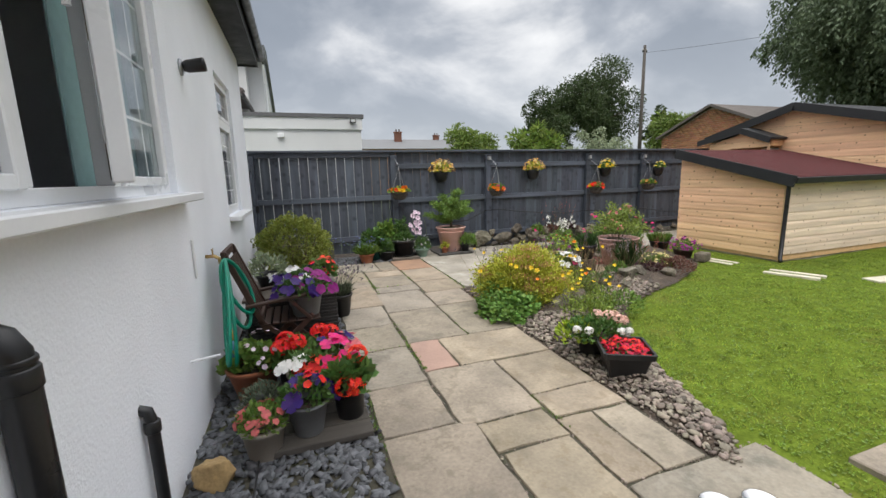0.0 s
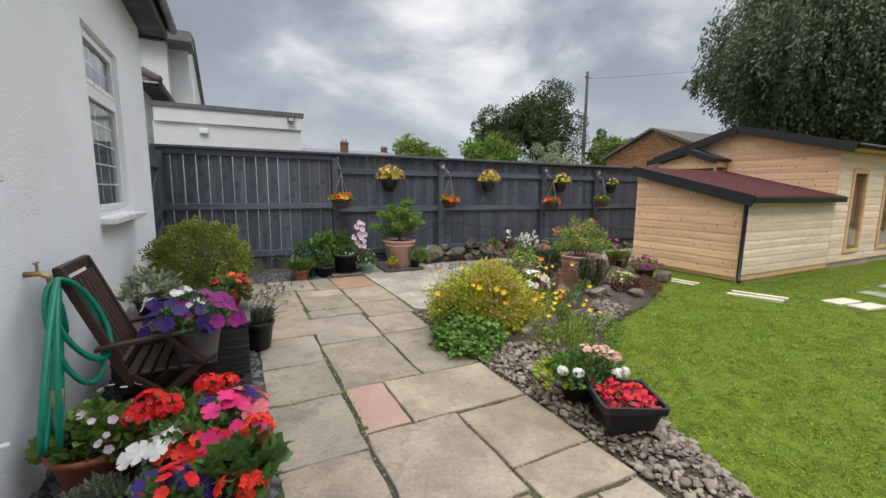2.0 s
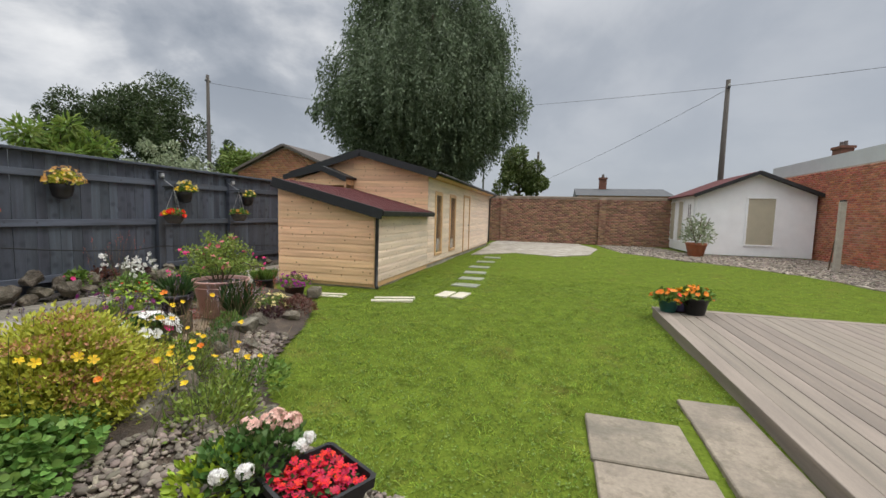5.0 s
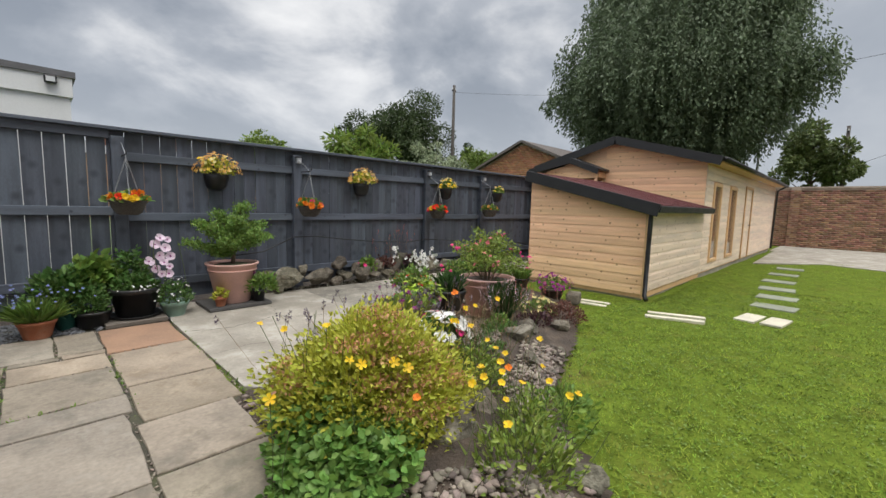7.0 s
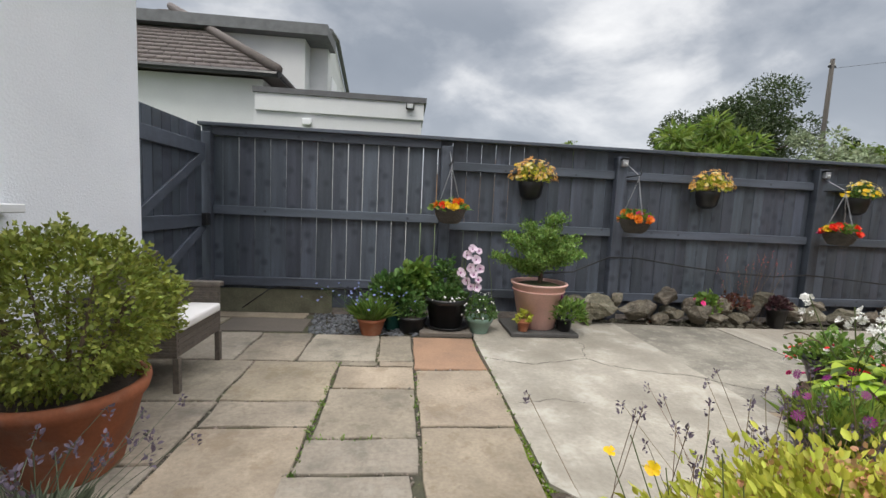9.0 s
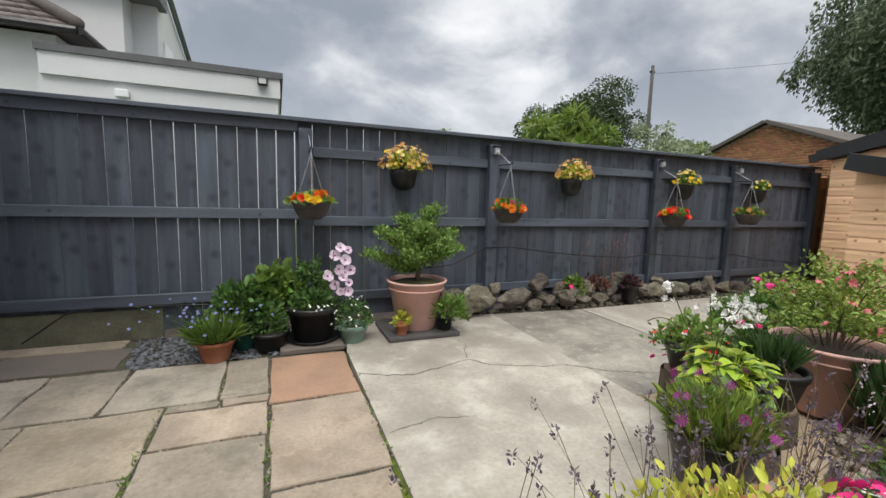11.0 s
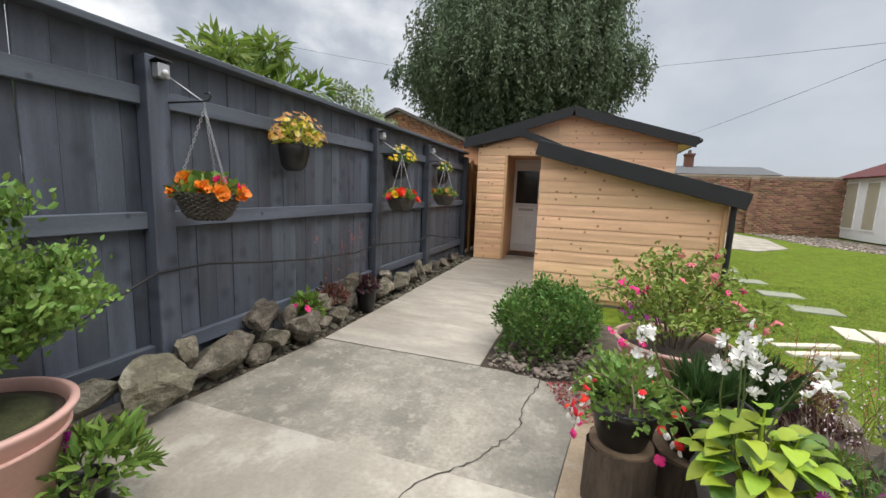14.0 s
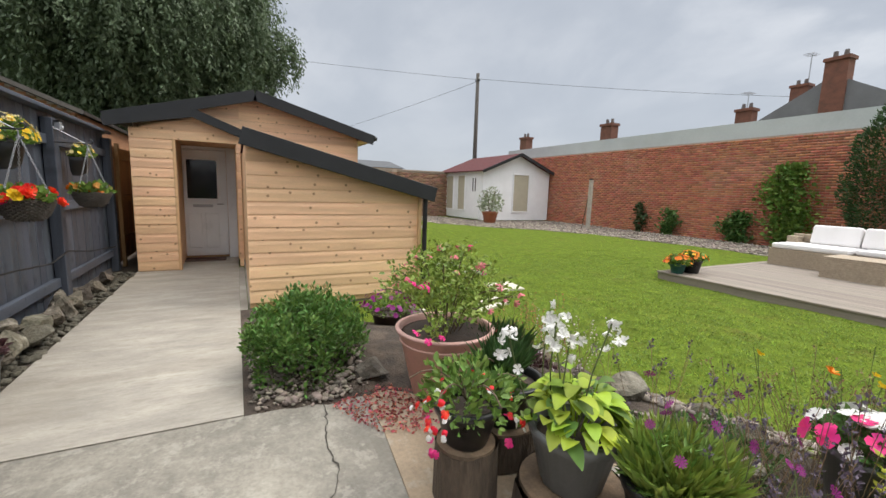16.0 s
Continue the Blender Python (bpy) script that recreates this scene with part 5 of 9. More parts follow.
for x0, x1, z0, z1 in HOLES:
    bm = bmesh.new()
    for q in ((x0, x0 + 0.07, z0, z1), (x1 - 0.07, x1, z0, z1), (x0 + 0.07, x1 - 0.07, z0, z0 + 0.07), (x0 + 0.07, x1 - 0.07, z1 - 0.07, z1)):
        box(bm, q[0], q[1], 4.555, 4.62, q[2], q[3], 0.004)
    wf = part("window", bm, TRIMWOOD, cabin, "tall narrow timber-framed window")
    pn = part("pane", boxed(x0 + 0.07, x1 - 0.07, 4.585, 4.60, z0 + 0.07, z1 - 0.07), GLASS, wf)
    pn.visible_shadow = False
    # shade behind the glass is put into this colour, a darkened cream
    part("inner_blind", boxed(x0 + 0.02, x1 - 0.02, 4.70, 4.72, z0, z1), mat("blind_painted_dim", (0.16, 0.145, 0.115), 0.9, 0.1), wf)
bm = bmesh.new()
for q in ((14.75, 14.82, 0.1, 2.05), (15.72, 15.79, 0.1, 2.05), (14.82, 15.72, 1.98, 2.05)):
    box(bm, q[0], q[1], 4.55, 4.576, q[2], q[3], 0.003)
part("side_door_trim", bm, TRIMWOOD, cabin)
part("door_handle", tube([(15.6, 4.57, 1.0), (15.6, 4.53, 1.0), (15.5, 4.53, 1.0)], 0.012, 8), IRON, cabin)

# porch
part("porch_pier", boxed(10.33, 11.6, 7.60, 8.14, 0.0, 2.2), TRIMWOOD, cabin)
pporch = lambda y: min(2.42 - (y - 7.30) / 0.85 * 0.24, 2.42 - (7.30 - y) / 0.65 * 0.24)
clad_front(10.325, 6.66, 8.14, 0.02, pporch, cabin, skip=(6.72, 7.60, 0.0, 2.06))
part("porch_jamb", boxed(10.30, 10.42, 7.56, 7.60, 0.0, 2.06, bevel=0.004), TRIMWOOD, cabin)
part("porch_head", boxed(10.34, 11.6, 6.66, 7.595, 2.07, 2.2), TRIMWOOD, cabin)
part("porch_back", boxed(11.57, 11.62, 6.66, 8.14, 0.0, 2.2), TRIMWOOD, cabin)
bm = boxed(10.76, 11.6, 6.66, 6.70, 0.0, 2.2)
part("porch_cheek", bm, CLAD_X, cabin)
for a, b, za, zb in ((7.30, 8.42, 2.50, 2.27), (7.30, 6.58, 2.50, 2.22)):
    ln = math.hypot(b - a, zb - za)
    an = math.atan2(zb - za, abs(b - a))
    m_ = Matrix.Translation((10.2, a, za)) @ (Matrix.Rotation(an, 4, "X") if b > a else Matrix.Diagonal((1, -1, 1, 1)) @ Matrix.Rotation(an, 4, "X"))
    fb = part("porch_fascia", boxed(-0.02, 0.015, 0, ln, -0.10, 0.03), DARKFASCIA, cabin, "black fascia board")
    fb.matrix_basis = m_
    rf = part("porch_roof", boxed(0.017, 0.70, 0, ln, -0.012, 0.03), DARKFASCIA, cabin, "black felt porch roof")
    rf.matrix_basis = m_.copy()
door = part("door", boxed(11.50, 11.55, 6.90, 7.70, 0.05, 2.0, bevel=0.006), UPVC, cabin, "white plastic panelled door")
bm = bmesh.new()
for q in ((6.74, 6.895, 0.0, 2.06), (7.705, 7.76, 0.0, 2.06), (6.895, 7.705, 2.005, 2.06)):
    box(bm, 11.46, 11.56, q[0], q[1], q[2], q[3], 0.004)
part("door_frame", bm, UPVC, door)
part("door_glass", boxed(11.485, 11.498, 7.06, 7.54, 1.12, 1.82, bevel=0.004), mat("dark_door_glass", (0.02, 0.022, 0.024), 0.08, 0.1, bump=0.0), door, "dark arched glass panel")
bm = bmesh.new()
for q in ((7.02, 7.06, 1.08, 1.86), (7.54, 7.58, 1.08, 1.86), (7.06, 7.54, 1.08, 1.12), (7.06, 7.54, 1.82, 1.86)):
    box(bm, 11.47, 11.497, q[0], q[1], q[2], q[3], 0.005)
for q in ((7.05, 7.27, 0.2, 0.85), (7.33, 7.55, 0.2, 0.85)):
    box(bm, 11.482, 11.498, q[0], q[1], q[2], q[3], 0.007)
part("door_moulding", bm, UPVC, door)
part("letter_plate", boxed(11.48, 11.499, 7.14, 7.46, 0.96, 1.01, bevel=0.004), GALV, door)
part("door_handle", tube([(11.49, 6.97, 1.02), (11.45, 6.97, 1.02), (11.45, 7.07, 1.02)], 0.011, 8), GALV, door)
mt = part("door_mat", boxed(11.1, 11.44, 6.95, 7.6, 0.006, 0.022, bevel=0.004), mat("coir_mat", (0.09, 0.05, 0.04), 0.95, 0.3), label="dark brown coir doormat in the porch")
mt["category"] = "doormat"


# ---- brick garden walls ----
def brick_wall(name, label, p0, p1, z1, material, thick=0.22, z0=-0.1, bond=0.235, course=0.079, face=-1, coping=None):
    """Courses of single bricks proud of a mortar core; face: the side to which the bricks look."""
    w = tagged(new(name), label, "wall", kind="structure")
    p0, p1 = Vector((*p0, 0)), Vector((*p1, 0))
    d = (p1 - p0)
    ln = d.length
    w.matrix_basis = Matrix.Translation(p0) @ Matrix.Rotation(math.atan2(d.y, d.x), 4, "Z")
    part("core", boxed(0, ln, -thick / 2 + 0.012, thick / 2, z0, z1), MORTAR, w)
    rg = np.random.default_rng(len(name))
    V, F = [], []
    nz = int((z1 - z0) / course)
    for j in range(nz):
        za = z0 + j * course
        off = (j % 2) * bond / 2
        x = -off
        while x < ln:
            a, b = max(0, x), min(ln, x + bond - 0.011)
            if b - a > 0.02:
                pr = rg.uniform(-0.002, 0.004)
                y0, y1 = -thick / 2 - pr, -thick / 2 + 0.02
                zt = za + course - 0.012
                i = len(V)
                V += [(a, y0, za), (b, y0, za), (b, y0, zt), (a, y0, zt), (a, y1, za), (b, y1, za), (b, y1, zt), (a, y1, zt)]
                F += [(i, i + 1, i + 2, i + 3), (i, i + 4, i + 5, i + 1), (i + 3, i + 2, i + 6, i + 7), (i, i + 3, i + 7, i + 4), (i + 1, i + 5, i + 6, i + 2)]
            x += bond
    part("brickwork", raw_mesh("brickwork", V, F, material), material, w, kind="stuff")
    if coping:
        part("coping", boxed(-0.05, ln + 0.05, -thick / 2 - 0.04, thick / 2 + 0.04, z1, z1 + coping), MORTAR if coping < 0.09 else COPING, w)
    return w


bw = brick_wall("wall_back", "brown mixed brick garden wall at the far end", (24.0, 8.6), (24.0, -4.2), 2.42, BRICK_BROWN, coping=0.07)
for yy in (-0.85, 4.3):
    part("pier", boxed(-yy + 8.6 - 0.15, -yy + 8.6 + 0.15, -0.185, -0.118, -0.1, 2.42), MORTAR, bw)
    bm = bmesh.new()
    for j in range(31):
        for u0, u1 in (((-0.16, 0.055), (0.066, 0.16)) if j % 2 else ((-0.16, -0.066), (-0.055, 0.16))):
            box(bm, -yy + 8.6 + u0, -yy + 8.6 + u1, -0.195, -0.12, -0.1 + j * 0.079, -0.1 + j * 0.079 + 0.067)
    part("brickwork", bm, BRICK_BROWN, bw, kind="stuff")
rw = brick_wall("wall_right", "tall red brick boundary wall", (5.0, -8.4), (24.0, -8.4), 3.42, BRICK_RED, coping=None)
# that wall's bricks look into the garden
rw.matrix_basis = Matrix.Translation((24.0, -8.4, 0)) @ Matrix.Rotation(math.pi, 4, "Z")
part("parapet", boxed(-0.1, 19.0, -0.02, 0.30, 3.42, 3.95), COPING, rw, "pale grey metal parapet")

# ---- closing walls behind the camera ----
part("wall_rear", boxed(-0.7, 7.0, -9.0, -8.7, -0.1, 2.2), BRICK_RED, label="plain brick wall behind the patio", kind="structure")["category"] = "wall"


# ---- summer house ----
sh = thing("summer_house", 0, 0, 0, "white painted timber summer house with red roof and blinds", "summer house")
part("body", prism([(20.0, -4.1), (24.3, -4.1), (24.3, -8.2), (20.0, -8.2)], 0.02, 2.45), SUMMERWHITE, sh)
bm = bmesh.new()
gv = [bm.verts.new(q) for q in ((20.0, -4.1, 2.452), (20.0, -8.2, 2.452), (20.0, -6.15, 3.30), (24.3, -4.1, 2.452), (24.3, -8.2, 2.452), (24.3, -6.15, 3.30))]
for f in ((0, 2, 1), (3, 4, 5), (0, 3, 5, 2), (1, 2, 5, 4)):
    bm.faces.new([gv[i] for i in f])
part("gable", bm, SUMMERWHITE, sh)
for s_ in (1, -1):
    an = math.atan2(0.85, 2.05)
    m_ = Matrix.Translation((19.75, -6.15, 3.34)) @ Matrix.Diagonal((1, s_, 1, 1)) @ Matrix.Rotation(-an, 4, "X")
    r_ = part("roof", boxed(0, 4.8, 0, 2.45, 0, 0.06), REDROOF, sh, "dark red felt roof slope")
    r_.matrix_basis = m_
    f_ = part("bargeboard", boxed(-0.03, -0.002, 0, 2.45, -0.07, 0.07), DARKFASCIA, sh)
    f_.matrix_basis = m_.copy()


def sh_window(a0, a1, z0, z1, side):
    bm = bmesh.new()
    def q(u0, u1, w0, w1, d0, d1):
        if side == "x":
            box(bm, 20.0 - d1, 20.0 - d0, u0, u1, w0, w1, 0.004)
        else:
            box(bm, u0, u1, -4.1 + d0, -4.1 + d1, w0, w1, 0.004)
    f = 0.06
    q(a0, a0 + f, z0, z1, 0.002, 0.04), q(a1 - f, a1, z0, z1, 0.002, 0.04), q(a0 + f, a1 - f, z0, z0 + f, 0.002, 0.04), q(a0 + f, a1 - f, z1 - f, z1, 0.002, 0.04)
    w = part("window", bm, SUMMERWHITE, sh)
    if side == "x":
        part("blind", boxed(19.99, 19.998, a0 + f, a1 - f, z0 + f, z1 - f), BLIND, w, "drawn cream blind")
    else:
        part("blind", boxed(a0 + f, a1 - f, -4.098, -4.09, z0 + f, z1 - f), BLIND, w, "drawn cream blind")


sh_window(-6.9, -5.85, 0.42, 2.38, "x")
sh_window(23.05, 23.95, 0.40, 2.3, "y")
sh_window(21.75, 22.6, 0.40, 2.3, "y")
dr = part("door", boxed(20.25, 21.3, -4.098, -4.05, 0.05, 2.3, bevel=0.008), SUMMERWHITE, sh, "white panelled double door")
for q in (20.62, 20.86):
    part("door_light", boxed(q, q + 0.10, -4.052, -4.046, 1.45, 2.1), BLACKPL, dr)
part("downpipe", tube([(24.2, -3.98, 2.4), (24.2, -4.0, 0.1)], 0.035, 8), BLACKPL, sh)

# ---- deck, sofa ----
deck = thing("deck", 0, 0, 0, "weathered grey timber deck raised above the lawn", "deck")
for i in range(40):
    y = -0.10 - i * 0.148
    part("deck_board", boxed(2.45, 7.23, y - 0.14, y, 0.075, 0.10, bevel=0.003), DECK, deck)
part("edge_board", boxed(2.3, 7.38, -0.095, 0.05, 0.075, 0.104, bevel=0.004), DECK, deck)
part("edge_board", boxed(7.235, 7.38, -6.0, -0.097, 0.075, 0.104, bevel=0.004), DECK, deck)
part("skirt", boxed(2.3, 7.36, 0.01, 0.035, -0.08, 0.073), DECK, deck)
part("skirt", boxed(7.33, 7.36, -6.0, 0.008, -0.08, 0.073), DECK, deck)
part("joist", boxed(2.5, 7.1, -5.9, -0.1, -0.09, 0.0), JOINT, deck)


def rounded_block(x0, x1, y0, y1, z0, z1, r=0.05):
    bm = boxed(x0, x1, y0, y1, z0, z1)
    bmesh.ops.bevel(bm, geom=list(bm.edges), offset=r, segments=4, affect="EDGES", profile=0.6)
    return bm


def woven(x0, x1, y0, y1, z0, z1, rows=9):
    """A rattan box: stacked bands, every second one set in."""
    bm = bmesh.new()
    h_ = (z1 - z0) / rows
    for i in range(rows):
        e = 0.004 * (i % 2)
        box(bm, x0 + e, x1 - e, y0 + e, y1 - e, z0 + i * h_, z0 + (i + 1) * h_ - 0.003)
    return bm


sofa = thing("corner_sofa", 0, 0, 0.10, "beige rattan corner sofa with white cushions on the deck", "sofa")
part("seat_base", woven(5.95, 7.2, -4.1, -3.2, 0, 0.34), RATTAN_BEIGE, sofa)
part("seat_base", woven(4.4, 5.94, -4.1, -3.55, 0, 0.34), RATTAN_BEIGE, sofa)
part("back_frame", woven(4.4, 7.2, -4.3, -4.12, 0, 0.62), RATTAN_BEIGE, sofa)
part("arm", woven(7.0, 7.2, -4.1, -3.85, 0.345, 0.58, 5), RATTAN_BEIGE, sofa)
part("cushion", rounded_block(5.97, 7.18, -4.08, -3.22, 0.342, 0.45, 0.04), CUSHION, sofa, smooth=True)
part("cushion", rounded_block(4.42, 5.95, -4.08, -3.5, 0.342, 0.45, 0.04), CUSHION, sofa, smooth=True)
for a in (4.45, 5.25, 6.05):
    c = part("back_cushion", rounded_block(a, a + 0.78, -0.09, 0.09, 0.0, 0.40, 0.06), CUSHION, sofa, smooth=True)
    c.matrix_basis = Matrix.Translation((0, -3.98, 0.44)) @ Matrix.Rotation(radians(14), 4, "X")
ft = thing("footstool", 0, 0, 0.10, "beige rattan footstool with glass top beside the sofa", "footstool")
part("stool_base", woven(5.2, 6.05, -3.15, -2.45, 0, 0.34), RATTAN_BEIGE, ft)
part("stool_top", rounded_block(5.21, 6.04, -3.14, -2.46, 0.342, 0.37, 0.01), RATTAN_BEIGE, ft)


# ---- neighbour buildings beyond the fence ----
nb = thing("neighbour_extension", 0, 0, 0, "white rendered flat-roofed extension behind the fence", "building")
part("wall", boxed(-1.15, 1.66, 10.95, 16.0, -0.09, 2.80), RENDER2, nb)
part("parapet", boxed(-1.12, 1.69, 10.90, 16.0, 2.80, 3.08), RENDER2, nb)
part("capping", boxed(-1.15, 1.73, 10.87, 16.0, 3.08, 3.17), mat("grey_felt_edge", (0.12, 0.12, 0.125), 0.8, 0.2), nb)
sp = part("floodlight", boxed(1.38, 1.52, 10.80, 10.895, 2.96, 3.06, bevel=0.01), BLACKPL, nb, "black floodlight")
part("lamp_glass", boxed(1.40, 1.50, 10.792, 10.799, 2.97, 3.04), CLEARLENS, sp)
part("vent", boxed(-0.35, -0.2, 10.87, 10.945, 2.60, 2.70, bevel=0.008), UPVC, nb, "small white vent cover")
nh = thing("neighbour_house", 0, 0, 0, "white rendered house with brown hipped tile roof behind the fence", "house")
part("wall", boxed(-9.0, -1.55, 12.6, 22.0, -0.09, 3.75), RENDER2, nh)
bm = bmesh.new()
hv = [bm.verts.new(q) for q in ((-9.3, 12.3, 3.80), (-1.2, 12.3, 3.80), (-1.2, 22.0, 3.80), (-9.3, 22.0, 3.80), (-5.2, 16.2, 6.4), (-5.2, 18.5, 6.4))]
for f in ((0, 1, 4), (1, 2, 5, 4), (2, 3, 5), (3, 0, 4, 5), (0, 3, 2, 1)):
    bm.faces.new([hv[i] for i in f])
bmesh.ops.recalc_face_normals(bm, faces=bm.faces)
roofp = part("roof", bm, ROOFTILE, nh)
V, F = [], []
for j in range(17):
    t0, t1 = j / 17, (j + 1) / 17
    def P_(t, s):
        return Vector((-9.3, 12.3, 3.80)).lerp(Vector((-5.2, 16.2, 6.4)), t).lerp(Vector((-1.2, 12.3, 3.80)).lerp(Vector((-5.2, 16.2, 6.4)), t), s)
    nn = int(26 * (1 - t0)) + 1
    for i in range(nn):
        q = [P_(t0, (i + 0.03) / nn), P_(t0, (i + 0.97) / nn), P_(t1, (i + 0.97) / nn), P_(t1, (i + 0.03) / nn)]
        n0 = Vector((0, -0.55, 0.83))
        k = len(V)
        V += [tuple(q[0] + n0 * 0.055), tuple(q[1] + n0 * 0.055), tuple(q[2] + n0 * 0.02), tuple(q[3] + n0 * 0.02), tuple(q[0]), tuple(q[1])]
        F += [(k, k + 1, k + 2, k + 3), (k + 4, k + 5, k + 1, k)]
part("roof_tile", raw_mesh("roof_tile", V, F, ROOFTILE), ROOFTILE, nh, kind="stuff")
part("hip_ridge", tube([(-1.15, 12.25, 3.86), (-5.2, 16.2, 6.5)], 0.10, 8), ROOFTILE, nh, smooth=True)
part("gutter", tube([(-9.3, 12.22, 3.76), (-1.15, 12.22, 3.76)], 0.06, 8), BLACKPL, nh)
part("gutter", tube([(-1.12, 12.22, 3.76), (-1.12, 16.0, 3.76)], 0.06, 8), BLACKPL, nh)
tw = thing("neighbour_gable_house", 0, 0, 0, "tall white rendered house with grey roof edge behind", "house")
part("wall", boxed(-8.0, -1.2, 14.6, 15.2, 3.0, 5.35), RENDER2, tw)
sidew = part("wall", prism([(15.21, -0.09), (15.21, 5.75), (16.2, 5.9), (21.0, 4.2), (21.0, -0.09)], -6.0, -0.75), RENDER2, tw)
sidew.matrix_basis = Matrix(((0, 0, 1, 0), (1, 0, 0, 0), (0, 1, 0, 0), (0, 0, 0, 1)))
part("verge", tube([(-0.68, 15.15, 5.80), (-0.68, 16.2, 5.96), (-0.68, 21.0, 4.26)], 0.07, 6), GREYROOF, tw)
part("flat_roof", boxed(-8.1, -0.6, 14.3, 15.5, 5.36, 5.62), mat("felt_roof_grey", (0.15, 0.155, 0.16), 0.8, 0.2), tw)
part("side_window", boxed(-0.748, -0.72, 15.7, 16.5, 3.6, 4.8), UPVC, tw)

# brick garage behind the cabin
gar = thing("brick_garage", 0, 0, 0, "orange brick garage with grey tiled gable roof behind the fence", "garage")
part("wall", boxed(15.83, 22.0, 10.15, 14.85, -0.09, 3.0), MORTAR, gar)
bm = bmesh.new()
gv = [bm.verts.new(q) for q in ((15.83, 10.15, 3.0), (15.83, 14.85, 3.0), (15.83, 12.5, 4.0), (22.0, 10.15, 3.0), (22.0, 14.85, 3.0), (22.0, 12.5, 4.0))]
for f in ((0, 2, 1), (3, 4, 5), (0, 3, 5, 2), (1, 2, 5, 4)):
    bm.faces.new([gv[i] for i in f])
part("gable", bm, MORTAR, gar)
V, F = [], []
rg = np.random.default_rng(2)
for j in range(36):
    za = 1.35 + j * 0.075
    half = min(2.35, (4.0 - za - 0.07) / 1.0 * 2.35)
    if half < 0.15:
        continue
    x = 12.5 - half - (j % 2) * 0.11
    while x < 12.5 + half - 0.03:
        a, b = max(x, 12.5 - half), min(x + 0.214, 12.5 + half)
        if b - a > 0.03:
            i = len(V)
            xq = 15.815 - rg.uniform(0, 0.004)
            V += [(xq, a, za), (xq, b, za), (xq, b, za + 0.064), (xq, a, za + 0.064), (15.83, a, za), (15.83, b, za), (15.83, b, za + 0.064), (15.83, a, za + 0.064)]
            F += [(i, i + 3, i + 2, i + 1), (i, i + 1, i + 5, i + 4), (i + 3, i + 7, i + 6, i + 2), (i, i + 4, i + 7, i + 3), (i + 1, i + 2, i + 6, i + 5)]
        x += 0.225
part("brickwork", raw_mesh("brickwork", V, F, ORANGEBRICK), MORTAR, gar, kind="stuff")
part("side_brickwork", boxed(15.832, 22.0, 10.135, 10.148, -0.09, 2.98), ORANGEBRICK, gar)
for s_ in (1, -1):
    m_ = Matrix.Translation((15.68, 12.5, 4.04)) @ Matrix.Diagonal((1, s_, 1, 1)) @ Matrix.Rotation(-math.atan2(1.0, 2.35), 4, "X")
    r_ = part("roof", boxed(0, 6.5, 0, 2.75, 0, 0.05), GARAGEROOF, gar, "grey tiled roof slope")
    r_.matrix_basis = m_
    bm = bmesh.new()
    for j in range(9):
        box(bm, -0.02, 6.52, 0.05 + j * 0.3, 0.34 + j * 0.3, 0.051, 0.08)
    r_ = part("roof_tile_course", bm, GARAGEROOF, gar, kind="stuff")
    r_.matrix_basis = m_.copy()
    b_ = part("bargeboard", boxed(-0.03, -0.022, 0, 2.75, -0.02, 0.08), GARAGEROOF, gar)
    b_.matrix_basis = m_.copy()


def far_house(name, x0, x1, y0, y1, eave, ridge, label, along="x", wall_mat=None, roof_mat=None, chimneys=()):
    o = thing(name, 0, 0, 0, label, "house")
    wm, rm = wall_mat or BRICK_BROWN, roof_mat or GREYROOF
    part("wall", boxed(x0, x1, y0, y1, -0.09, eave), wm, o)
    bm = bmesh.new()
    if along == "x":
        ym = (y0 + y1) / 2
        q = ((x0 - 0.2, y0 - 0.3, eave), (x1 + 0.2, y0 - 0.3, eave), (x1 + 0.2, y1 + 0.3, eave), (x0 - 0.2, y1 + 0.3, eave), (x0 - 0.2, ym, ridge), (x1 + 0.2, ym, ridge))
        fs = ((0, 1, 5, 4), (2, 3, 4, 5), (0, 4, 3), (1, 2, 5), (0, 3, 2, 1))
    else:
        xm = (x0 + x1) / 2
        q = ((x0 - 0.3, y0 - 0.2, eave), (x1 + 0.3, y0 - 0.2, eave), (x1 + 0.3, y1 + 0.2, eave), (x0 - 0.3, y1 + 0.2, eave), (xm, y0 - 0.2, ridge), (xm, y1 + 0.2, ridge))
        fs = ((0, 4, 5, 3), (1, 2, 5, 4), (0, 1, 4), (2, 3, 5), (0, 3, 2, 1))
    vs = [bm.verts.new(v) for v in q]
    for f in fs:
        bm.faces.new([vs[i] for i in f])
    bmesh.ops.recalc_face_normals(bm, faces=bm.faces)
    part("roof", bm, rm, o)
    for cx, cy, cz0, cz1, w in chimneys:
        c = part("chimney", boxed(cx - w, cx + w, cy - w * 0.7, cy + w * 0.7, cz0, cz1), BRICK_STACK, o, "brick chimney stack")
        box_ = boxed(cx - w * 1.15, cx + w * 1.15, cy - w * 0.85, cy + w * 0.85, cz1 + 0.002, cz1 + w * 0.35)
        part("chimney_band", box_, BRICK_STACK, c)
        for dx in (-0.45, 0.45):
            part("chimney_pot", lathe([(w * 0.25, 0), (w * 0.2, w * 0.7)], 10, at=(cx + dx * w, cy, cz1 + w * 0.35 + 0.002)), ROOFTILE, c)
    return o


